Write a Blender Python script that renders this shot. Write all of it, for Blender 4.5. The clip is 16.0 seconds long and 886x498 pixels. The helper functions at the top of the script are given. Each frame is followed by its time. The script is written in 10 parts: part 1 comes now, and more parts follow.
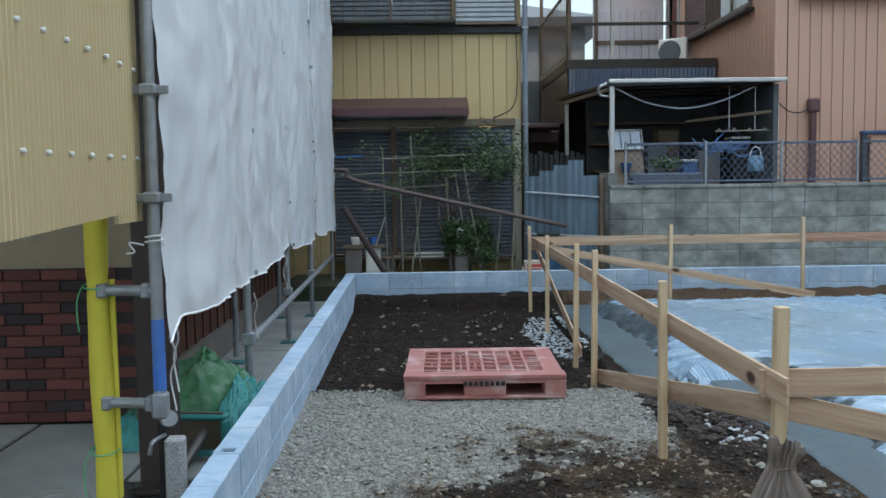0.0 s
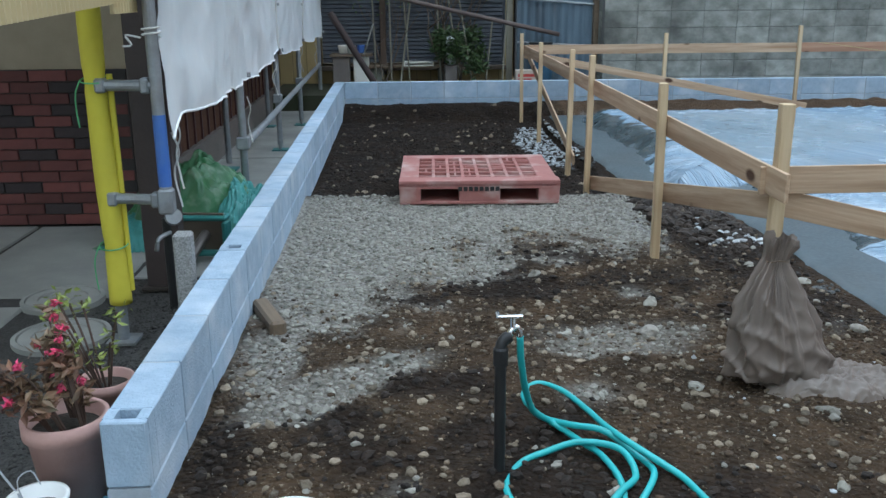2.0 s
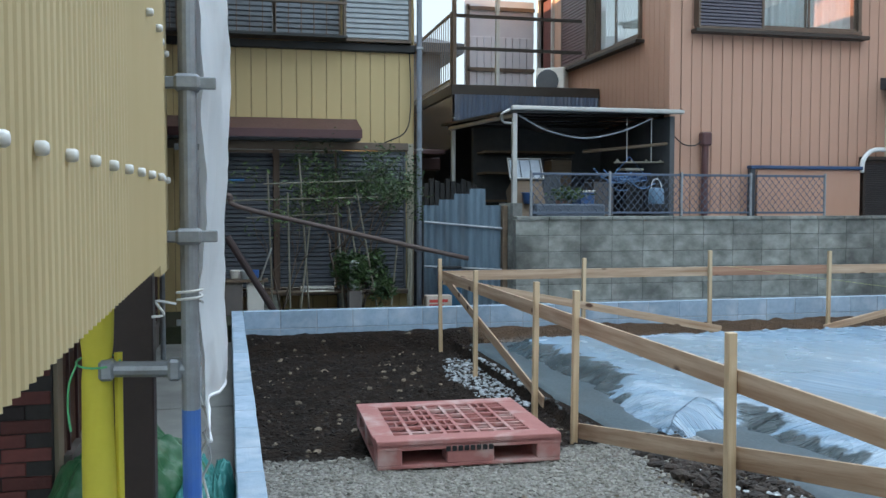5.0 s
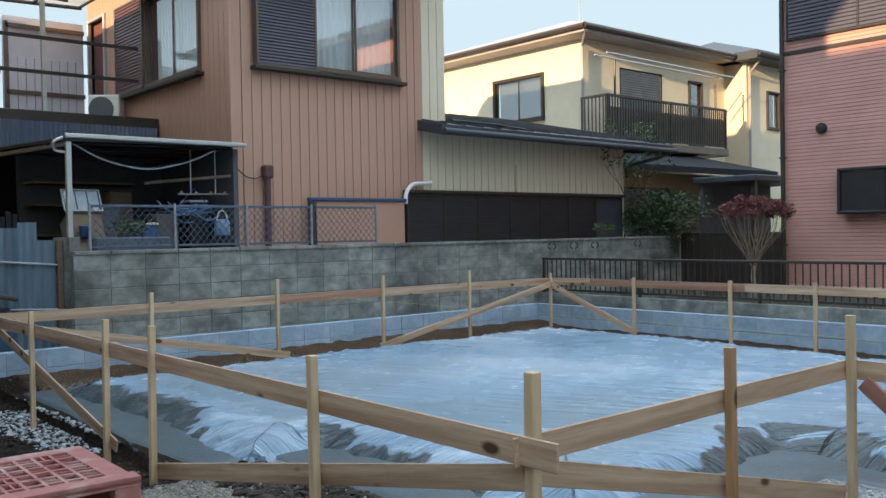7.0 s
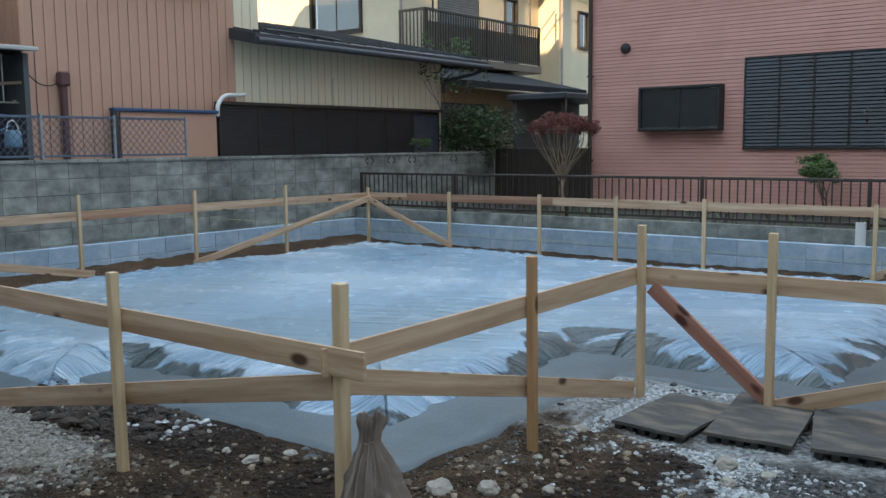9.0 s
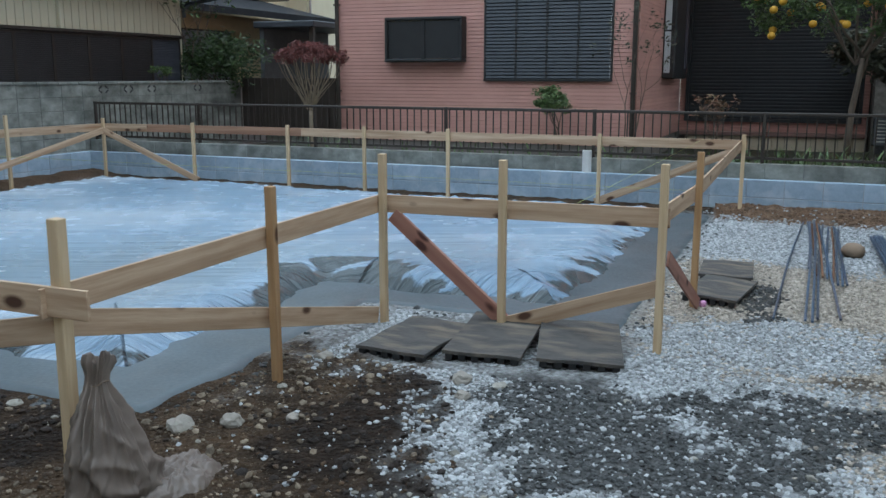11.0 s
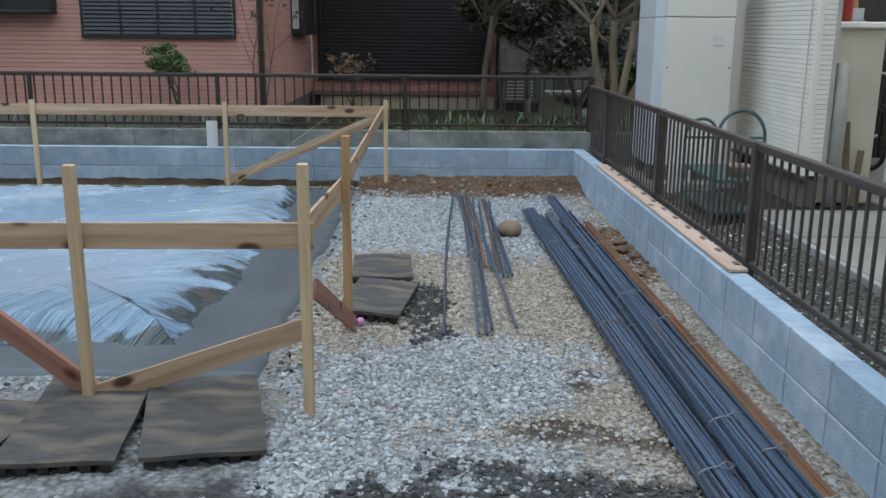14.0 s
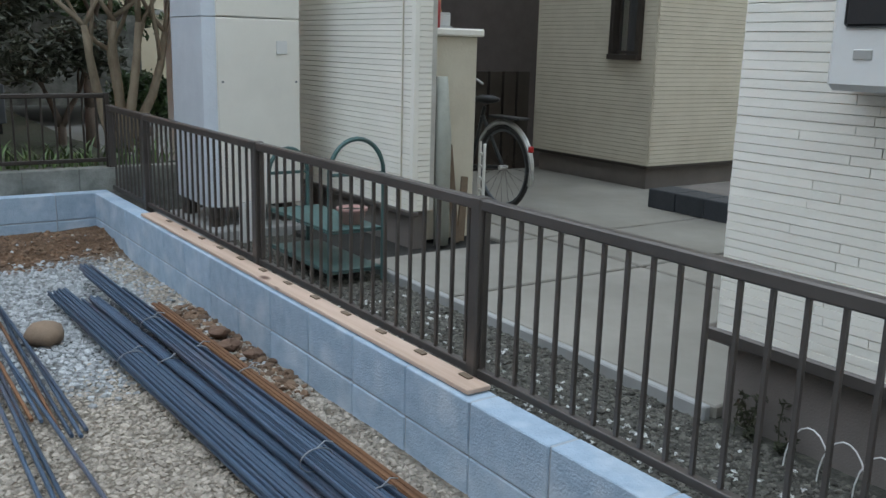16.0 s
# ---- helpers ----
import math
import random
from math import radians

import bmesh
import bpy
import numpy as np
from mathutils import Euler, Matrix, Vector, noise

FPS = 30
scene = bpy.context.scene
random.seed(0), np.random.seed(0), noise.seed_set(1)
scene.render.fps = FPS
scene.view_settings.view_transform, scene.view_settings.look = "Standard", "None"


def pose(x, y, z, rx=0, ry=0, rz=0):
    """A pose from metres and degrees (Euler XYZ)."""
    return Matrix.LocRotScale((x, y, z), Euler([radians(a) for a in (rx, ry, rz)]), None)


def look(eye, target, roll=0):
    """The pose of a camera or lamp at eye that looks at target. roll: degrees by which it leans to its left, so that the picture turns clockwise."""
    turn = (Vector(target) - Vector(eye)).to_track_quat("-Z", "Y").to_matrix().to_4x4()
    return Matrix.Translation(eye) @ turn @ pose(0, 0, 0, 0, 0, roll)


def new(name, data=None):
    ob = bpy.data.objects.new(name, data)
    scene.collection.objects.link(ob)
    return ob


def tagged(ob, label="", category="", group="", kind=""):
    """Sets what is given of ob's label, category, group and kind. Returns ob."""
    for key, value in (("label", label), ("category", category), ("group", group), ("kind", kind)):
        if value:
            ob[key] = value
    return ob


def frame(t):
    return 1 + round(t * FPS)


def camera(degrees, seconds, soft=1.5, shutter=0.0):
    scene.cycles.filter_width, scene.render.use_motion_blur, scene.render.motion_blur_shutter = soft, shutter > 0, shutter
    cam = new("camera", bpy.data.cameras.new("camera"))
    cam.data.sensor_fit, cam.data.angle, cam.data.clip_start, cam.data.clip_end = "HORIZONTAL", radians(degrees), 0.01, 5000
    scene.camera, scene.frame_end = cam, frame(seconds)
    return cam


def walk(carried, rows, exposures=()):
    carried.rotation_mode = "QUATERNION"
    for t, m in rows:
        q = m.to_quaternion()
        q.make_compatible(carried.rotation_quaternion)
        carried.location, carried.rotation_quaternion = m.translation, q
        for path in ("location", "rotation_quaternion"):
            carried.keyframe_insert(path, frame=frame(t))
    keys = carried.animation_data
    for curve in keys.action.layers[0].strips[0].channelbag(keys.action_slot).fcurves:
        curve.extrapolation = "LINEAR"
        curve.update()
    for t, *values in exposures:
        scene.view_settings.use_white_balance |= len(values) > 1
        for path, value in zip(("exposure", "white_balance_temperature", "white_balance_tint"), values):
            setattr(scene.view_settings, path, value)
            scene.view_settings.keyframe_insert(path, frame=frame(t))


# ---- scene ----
cam = camera(52.5, 16.0)
PATH = [
    (0, (0.386, 0.58, 1.474), (0.427, 2.573, 1.32), -0.8),
    (0.5, (0.373, 0.573, 1.464), (0.423, 2.557, 1.224), -0.8),
    (1, (0.368, 0.569, 1.448), (0.425, 2.539, 1.107), -0.8),
    (1.5, (0.357, 0.572, 1.418), (0.421, 2.521, 0.974), -0.7),
    (2, (0.303, 0.561, 1.403), (0.375, 2.481, 0.849), -0.4),
    (2.5, (0.129, 0.558, 1.414), (0.227, 2.468, 0.828), 0.4),
    (3, (-0.057, 0.67, 1.414), (0.131, 2.575, 0.834), 0.7),
    (5.5, (-0.6, 1.615, 1.516), (0.067, 3.501, 1.515), -0.2),
    (6, (-0.643, 1.605, 1.513), (0.328, 3.352, 1.552), -0.4),
    (6.5, (-0.653, 1.547, 1.51), (0.518, 3.168, 1.542), -1.0),
    (7, (-0.658, 1.525, 1.505), (0.645, 3.042, 1.469), -1.0),
    (7.5, (-0.645, 1.535, 1.501), (0.763, 2.951, 1.402), -0.8),
    (8, (-0.639, 1.532, 1.497), (0.817, 2.894, 1.343), -0.7),
    (10.5, (-0.59, 1.42, 1.479), (1.171, 2.307, 1.142), -0.1),
    (11, (-0.587, 1.415, 1.476), (1.227, 2.166, 1.096), 0.1),
    (11.5, (-0.593, 1.416, 1.474), (1.258, 2.049, 1.059), 0.2),
    (12, (-0.568, 1.443, 1.478), (1.309, 1.982, 1.046), 0.3),
    (12.5, (-0.474, 1.443, 1.467), (1.436, 1.84, 1.027), 0.4),
    (13, (-0.151, 1.436, 1.497), (1.782, 1.654, 1.034), 0.3),
    (13.5, (0.253, 1.552, 1.517), (2.192, 1.682, 1.042), 0.5),
    (14, (0.769, 1.61, 1.523), (2.712, 1.6, 1.049), 0.5),
    (14.5, (1.309, 1.719, 1.531), (3.248, 1.536, 1.074), 1.0),
    (15, (1.818, 1.877, 1.568), (3.727, 1.49, 1.113), 1.4),
    (15.5, (2.321, 1.851, 1.565), (4.11, 1.072, 1.125), 1.3),
    (16, (2.837, 1.825, 1.493), (4.45, 0.729, 1.053), 1.5),
]
walk(cam, [(t, look(e, g, r)) for t, e, g, r in PATH],
     exposures=[(0.0, 1.88, 6500, 10), (3.0, 2.0, 6500, 10), (5.5, 1.98, 6500, 10), (6.6, 1.70, 6500, 10), (8.0, 1.50, 6500, 10), (10.5, 1.58, 6500, 10), (12.5, 1.62, 6620, 11.5), (14.5, 1.60, 6850, 13), (15.5, 1.60, 6880, 13), (16.0, 1.56, 6880, 13)])

# ---- world, sun ----
SUN_EL, SUN_AZ = 9.0, 262.0     # degrees above the horizon; compass bearing the light comes from (0 = +y, 90 = +x)
world = bpy.data.worlds.new("evening_sky")
scene.world = world
world.use_nodes = True
wn = world.node_tree.nodes
sky = wn.new("ShaderNodeTexSky")
sky.sky_type = 'NISHITA'
sky.sun_disc = False
sky.sun_elevation = radians(SUN_EL)
sky.sun_rotation = radians(SUN_AZ)
sky.air_density, sky.dust_density, sky.ozone_density = 1.0, 1.2, 1.5
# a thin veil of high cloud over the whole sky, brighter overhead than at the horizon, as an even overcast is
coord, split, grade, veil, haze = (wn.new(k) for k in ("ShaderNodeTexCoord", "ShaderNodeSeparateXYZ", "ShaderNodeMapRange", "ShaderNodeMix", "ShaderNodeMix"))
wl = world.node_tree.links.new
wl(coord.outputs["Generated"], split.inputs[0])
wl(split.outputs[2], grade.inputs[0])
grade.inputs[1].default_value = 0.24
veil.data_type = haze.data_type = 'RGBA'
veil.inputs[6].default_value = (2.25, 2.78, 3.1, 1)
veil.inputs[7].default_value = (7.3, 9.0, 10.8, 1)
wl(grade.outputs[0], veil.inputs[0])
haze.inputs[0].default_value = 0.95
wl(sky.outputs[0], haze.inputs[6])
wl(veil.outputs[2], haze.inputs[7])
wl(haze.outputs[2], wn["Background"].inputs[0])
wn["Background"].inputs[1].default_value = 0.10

sun = new("sun", bpy.data.lights.new("sun", 'SUN'))
sun.data.energy, sun.data.angle, sun.data.color = 3.0, radians(0.6), (1.0, 0.72, 0.42)
az, el = radians(SUN_AZ), radians(SUN_EL)
sun_from = Vector((math.sin(az) * math.cos(el), math.cos(az) * math.cos(el), math.sin(el)))
sun.matrix_world = look(sun_from * 50, (0, 0, 0))

# ---- materials ----
def surface(name, c1, c2=None, scale=6.0, rough=0.7, bump=0.2, fine=60.0, metal=0.0, spot=None, spot_scale=2.0, spot_amount=0.5,
            stretch=(1, 1, 1), vary=0.0, island=0.0, spec=0.5, space="Object"):
    """A procedural surface: two tones mixed by noise, a third one in blotches, fine grain in the relief."""
    m = bpy.data.materials.new(name)
    m.use_nodes = True
    nt = m.node_tree
    N, L = nt.nodes, nt.links.new
    b = N["Principled BSDF"]
    c2 = c2 or tuple(v * 0.75 for v in c1)
    tc = N.new("ShaderNodeTexCoord" if space == "Object" else "ShaderNodeNewGeometry")      # "Position" runs on from piece to piece
    mp = N.new("ShaderNodeMapping")
    mp.inputs["Scale"].default_value = stretch
    L(tc.outputs[space], mp.inputs["Vector"])
    n1 = N.new("ShaderNodeTexNoise")
    n1.inputs["Scale"].default_value, n1.inputs["Detail"].default_value, n1.inputs["Roughness"].default_value = scale, 6.0, 0.65
    L(mp.outputs[0], n1.inputs["Vector"])
    r1 = N.new("ShaderNodeMapRange")
    r1.inputs[1].default_value, r1.inputs[2].default_value = 0.32, 0.68
    L(n1.outputs["Fac"], r1.inputs[0])
    mix = N.new("ShaderNodeMix")
    mix.data_type = 'RGBA'
    mix.inputs[6].default_value, mix.inputs[7].default_value = (*c1, 1), (*c2, 1)
    L(r1.outputs[0], mix.inputs[0])
    col = mix.outputs[2]
    if spot:
        n2 = N.new("ShaderNodeTexNoise")
        n2.inputs["Scale"].default_value, n2.inputs["Detail"].default_value = spot_scale, 5.0
        L(mp.outputs[0], n2.inputs["Vector"])
        r2 = N.new("ShaderNodeMapRange")
        r2.inputs[1].default_value, r2.inputs[2].default_value = 0.5, 0.72
        r2.inputs[4].default_value = spot_amount
        L(n2.outputs["Fac"], r2.inputs[0])
        mx = N.new("ShaderNodeMix")
        mx.data_type = 'RGBA'
        mx.inputs[7].default_value = (*spot, 1)
        L(r2.outputs[0], mx.inputs[0])
        L(col, mx.inputs[6])
        col = mx.outputs[2]
    if vary or island:
        if vary:
            oi = N.new("ShaderNodeObjectInfo")
            rnd = oi.outputs["Random"]
        else:
            oi = N.new("ShaderNodeNewGeometry")
            rnd = oi.outputs["Random Per Island"]
        r3 = N.new("ShaderNodeMapRange")
        k = vary or island
        r3.inputs[3].default_value, r3.inputs[4].default_value = 1 - k, 1 + k
        L(rnd, r3.inputs[0])
        hs = N.new("ShaderNodeHueSaturation")
        L(r3.outputs[0], hs.inputs["Value"])
        L(col, hs.inputs["Color"])
        col = hs.outputs[0]
    L(col, b.inputs["Base Color"])
    b.inputs["Metallic"].default_value = metal
    b.inputs["Specular IOR Level"].default_value = spec
    nf = N.new("ShaderNodeTexNoise")
    nf.inputs["Scale"].default_value, nf.inputs["Detail"].default_value = fine, 4.0
    L(mp.outputs[0], nf.inputs["Vector"])
    rr = N.new("ShaderNodeMapRange")
    rr.inputs[3].default_value, rr.inputs[4].default_value = max(0.03, rough - 0.12), min(1.0, rough + 0.12)
    L(nf.outputs["Fac"], rr.inputs[0])
    L(rr.outputs[0], b.inputs["Roughness"])
    if bump:
        bp = N.new("ShaderNodeBump")
        bp.inputs["Strength"].default_value, bp.inputs["Distance"].default_value = bump, 0.01
        L(nf.outputs["Fac"], bp.inputs["Height"])
        L(bp.outputs[0], b.inputs["Normal"])
    return m


def wooden(name, light, dark, along=0, vary=0.08, rough=0.65, knots=True):
    """Sawn timber with grain along one axis and a few knots."""
    st = [14.0, 14.0, 14.0]
    st[along] = 0.7
    m = surface(name, light, dark, scale=1.6, rough=rough, bump=0.15, fine=9.0, stretch=tuple(st), vary=vary, spec=0.25, spot=tuple(v * 0.8 for v in dark), spot_scale=0.5, spot_amount=0.55)
    if knots:
        nt = m.node_tree
        N, L = nt.nodes, nt.links.new
        b = N["Principled BSDF"]
        src = b.inputs["Base Color"].links[0].from_socket
        tc = N.new("ShaderNodeTexCoord")
        mp = N.new("ShaderNodeMapping")
        ks = [6.0, 6.0, 6.0]
        ks[along] = 3.0
        mp.inputs["Scale"].default_value = ks
        oi = N.new("ShaderNodeObjectInfo")
        sc = N.new("ShaderNodeVectorMath")
        sc.operation = 'SCALE'
        sc.inputs[0].default_value = (17.0, 31.0, 23.0)
        L(oi.outputs["Random"], sc.inputs["Scale"])
        ad = N.new("ShaderNodeVectorMath")
        L(tc.outputs["Object"], mp.inputs["Vector"])
        L(mp.outputs[0], ad.inputs[0])
        L(sc.outputs[0], ad.inputs[1])
        vo = N.new("ShaderNodeTexVoronoi")
        vo.inputs["Scale"].default_value = 1.1
        L(ad.outputs[0], vo.inputs["Vector"])
        mr = N.new("ShaderNodeMapRange")
        mr.inputs[1].default_value, mr.inputs[2].default_value = 0.20, 0.11
        L(vo.outputs["Distance"], mr.inputs[0])
        mx = N.new("ShaderNodeMix")
        mx.data_type = 'RGBA'
        mx.inputs[7].default_value = (dark[0] * 0.25, dark[1] * 0.2, dark[2] * 0.2, 1)
        L(mr.outputs[0], mx.inputs[0])
        L(src, mx.inputs[6])
        L(mx.outputs[2], b.inputs["Base Color"])
    return m


def glassy(name, tint=(0.8, 0.85, 0.87), alpha=0.35, rough=0.03):
    m = bpy.data.materials.new(name)
    m.use_nodes = True
    b = m.node_tree.nodes["Principled BSDF"]
    b.inputs["Base Color"].default_value = (*tint, 1)
    b.inputs["Roughness"].default_value = rough
    b.inputs["Alpha"].default_value = alpha
    b.inputs["Specular IOR Level"].default_value = 0.8
    return m


def pane_glass(name, tint, share, rough):
    """Clear glass: what lies behind it, tinted, under a weak mirror."""
    m = bpy.data.materials.new(name)
    m.use_nodes = True
    N, L = m.node_tree.nodes, m.node_tree.links.new
    clear, gloss, mix = (N.new(k) for k in ("ShaderNodeBsdfTransparent", "ShaderNodeBsdfGlossy", "ShaderNodeMixShader"))
    clear.inputs[0].default_value = (*tint, 1)
    gloss.inputs[0].default_value = (0.95, 0.97, 1.0, 1)
    gloss.inputs["Roughness"].default_value = rough
    mix.inputs[0].default_value = share
    L(clear.outputs[0], mix.inputs[1])
    L(gloss.outputs[0], mix.inputs[2])
    L(mix.outputs[0], N["Material Output"].inputs[0])
    N.remove(N["Principled BSDF"])
    return m


# ---- mesh helpers ----
def box(bm, x0, x1, y0, y1, z0, z1, bevel=0.0, m=None):
    """A box between two corners, its edges bevelled."""
    r = bmesh.ops.create_cube(bm, size=1.0)
    vs = r["verts"]
    mat = Matrix.Translation(((x0 + x1) / 2, (y0 + y1) / 2, (z0 + z1) / 2)) @ Matrix.Diagonal((abs(x1 - x0), abs(y1 - y0), abs(z1 - z0), 1))
    bmesh.ops.transform(bm, matrix=(m @ mat) if m else mat, verts=vs)
    if bevel:
        es = list({e for v in vs for e in v.link_edges})
        bmesh.ops.bevel(bm, geom=es, offset=bevel, segments=1, affect='EDGES', profile=0.6)
    return bm


def cbox(*a, bevel=0.0, m=None):
    return box(bmesh.new(), *a, bevel=bevel, m=m)


def rod(bm, p, q, r, r2=None, seg=10, cap=True):
    """A round bar from p to q."""
    p, q = Vector(p), Vector(q)
    d = q - p
    m = Matrix.Translation((p + q) / 2) @ d.to_track_quat('Z', 'Y').to_matrix().to_4x4()
    bmesh.ops.create_cone(bm, cap_ends=cap, segments=seg, radius1=r, radius2=r if r2 is None else r2, depth=d.length, matrix=m)
    return bm


def crod(p, q, r, r2=None, seg=10):
    return rod(bmesh.new(), p, q, r, r2, seg)


def tube(bm, pts, r, seg=8, radii=None):
    """A bent pipe through points."""
    pts = [Vector(p) for p in pts]
    rings = []
    up = Vector((0.13, 0.21, 1)).normalized()
    for i, p in enumerate(pts):
        d = (pts[min(i + 1, len(pts) - 1)] - pts[max(i - 1, 0)]).normalized()
        a = d.cross(up)
        if a.length < 0.05:
            a = d.cross(Vector((1, 0, 0)))
        a.normalize()
        b = a.cross(d).normalized()
        rr = radii[i] if radii else r
        rings.append([bm.verts.new(p + rr * (a * math.cos(t) + b * math.sin(t))) for t in [2 * math.pi * k / seg for k in range(seg)]])
    for u, v in zip(rings, rings[1:]):
        for k in range(seg):
            bm.faces.new((u[k], u[(k + 1) % seg], v[(k + 1) % seg], v[k]))
    bm.faces.new(rings[0][::-1])
    bm.faces.new(rings[-1])
    return bm


def smooth_path(pts, n=8):
    """Catmull-Rom points through a few."""
    P = [Vector(p) for p in pts]
    P = [P[0] * 2 - P[1]] + P + [P[-1] * 2 - P[-2]]
    out = []
    for i in range(1, len(P) - 2):
        for k in range(n):
            t = k / n
            a, b, c, d = P[i - 1], P[i], P[i + 1], P[i + 2]
            out.append(0.5 * ((2 * b) + (c - a) * t + (2 * a - 5 * b + 4 * c - d) * t * t + (3 * b - a - 3 * c + d) * t ** 3))
    return out + [P[-2]]


def lathe(bm, profile, seg=20, m=None):
    """A turned body from (radius, height) pairs."""
    rings = []
    for r, z in profile:
        ring = []
        for k in range(seg):
            t = 2 * math.pi * k / seg
            v = Vector((r * math.cos(t), r * math.sin(t), z))
            ring.append(bm.verts.new(m @ v if m else v))
        rings.append(ring)
    for u, v in zip(rings, rings[1:]):
        for k in range(seg):
            bm.faces.new((u[k], u[(k + 1) % seg], v[(k + 1) % seg], v[k]))
    bm.faces.new(rings[0][::-1])
    bm.faces.new(rings[-1])
    return bm


def mesh_of(bm, name, material, smooth=False):
    bmesh.ops.recalc_face_normals(bm, faces=bm.faces)
    me = bpy.data.meshes.new(name)
    bm.to_mesh(me)
    bm.free()
    if smooth:
        for p in me.polygons:
            p.use_smooth = True
    if material:
        me.materials.append(material)
    return me


def thing(name, label, category, at=(0, 0, 0), rz=0.0, group="", kind="", rx=0.0, ry=0.0):
    """An Empty that carries the parts of one thing."""
    ob = new(name)
    ob.empty_display_size = 0.1
    ob.matrix_world = pose(*at, rx, ry, rz)
    return tagged(ob, label, category, group, kind)


def wm(ob):
    """Where an object stands in the world, by its own and its parents' poses."""
    return wm(ob.parent) @ ob.matrix_basis if ob.parent else ob.matrix_basis.copy()


def part(name, bm, material, parent, label="", smooth=False, m=None):
    """A mesh under a thing or a part. m: its pose in the world; without it the mesh is in the parent's own axes."""
    ob = new(name, mesh_of(bm, name, material, smooth))
    ob.parent = parent
    if m is not None:
        ob.matrix_basis = wm(parent).inverted() @ m
    if label:
        tagged(ob, label)
    return ob


def solid(name, bm, material, label, category, group="", kind="", smooth=False, at=(0, 0, 0), rz=0.0):
    """A thing of a single mesh."""
    ob = new(name, mesh_of(bm, name, material, smooth))
    ob.matrix_world = pose(*at, 0, 0, rz)
    return tagged(ob, label, category, group, kind)


def piece(name, me, parent, m):
    ob = new(name, me)
    ob.parent = parent
    ob.matrix_basis = m
    return ob


def grid_mesh(name, xs, ys, zf, material, smooth=True):
    """A sheet of quads over xs, ys with height zf(X, Y)."""
    X, Y = np.meshgrid(xs, ys, indexing="ij")
    Z = zf(X, Y)
    nx, ny = len(xs), len(ys)
    co = np.stack([X, Y, Z], -1).reshape(-1, 3)
    i = np.arange(nx - 1)[:, None] * ny + np.arange(ny - 1)[None, :]
    f = np.stack([i, i + ny, i + ny + 1, i + 1], -1).reshape(-1, 4)
    me = bpy.data.meshes.new(name)
    me.from_pydata(co.tolist(), [], f.tolist())
    if smooth:
        me.polygons.foreach_set("use_smooth", np.ones(len(f), bool))
    me.materials.append(material)
    return me


def vnoise(x, y, s=1.0, seed=0):
    """Smooth value noise in numpy, about 0 to 1."""
    x, y = np.asarray(x) * s + seed * 17.3, np.asarray(y) * s + seed * 9.7
    xi, yi = np.floor(x), np.floor(y)
    fx, fy = x - xi, y - yi
    fx, fy = fx * fx * (3 - 2 * fx), fy * fy * (3 - 2 * fy)

    def h(a, b):
        v = np.sin(a * 127.1 + b * 311.7 + seed * 74.7) * 43758.5453
        return v - np.floor(v)
    return (h(xi, yi) * (1 - fx) + h(xi + 1, yi) * fx) * (1 - fy) + (h(xi, yi + 1) * (1 - fx) + h(xi + 1, yi + 1) * fx) * fy


def fbm(x, y, s=1.0, n=4, seed=0):
    a, t, v = 1.0, 0.0, 0.0
    for k in range(n):
        v = v + a * vnoise(x, y, s * 2 ** k, seed + k)
        t += a
        a *= 0.5
    return v / t


def sstep(a, b, v):
    t = np.clip((v - a) / (b - a), 0, 1)
    return t * t * (3 - 2 * t)


def ribs(bm, u0, u1, z0, z1, pitch, depth, place, flat=0.5, wave=False, thick=0.0):
    """A ribbed or wavy sheet: place(u, w, z) puts the point u along it, w out of it, at height z."""
    us = []
    if wave:
        n = max(2, int((u1 - u0) / pitch * 6))
        us = [(u0 + (u1 - u0) * i / n, depth * 0.5 * (1 + math.cos(2 * math.pi * ((u1 - u0) * i / n) / pitch))) for i in range(n + 1)]
    else:
        u = u0
        while u < u1 - 1e-6:
            for f, w in ((0.0, 0.0), (0.08, depth), (0.08 + flat, depth), (0.16 + flat, 0.0)):
                if u + f * pitch <= u1:
                    us.append((u + f * pitch, w))
            u += pitch
        us.append((u1, us[-1][1]))
    lo = [bm.verts.new(place(u, w, z0)) for u, w in us]
    hi = [bm.verts.new(place(u, w, z1)) for u, w in us]
    for i in range(len(us) - 1):
        bm.faces.new((lo[i], lo[i + 1], hi[i + 1], hi[i]))
    return bm


# ---- facades: u runs along the wall to the viewer's right, outward is local -y ----
STRIP = {}


def cells(w, z0, z1, holes):
    """The rectangles of a wall that are left round its holes."""
    us = sorted({0.0, w, *[h[0] for h in holes], *[h[1] for h in holes]})
    zs = sorted({z0, z1, *[h[2] for h in holes], *[h[3] for h in holes]})
    for a, b in zip(us, us[1:]):
        for c, d in zip(zs, zs[1:]):
            if not any(h[0] <= a and b <= h[1] and h[2] <= c and d <= h[3] for h in holes):
                yield a, b, c, d


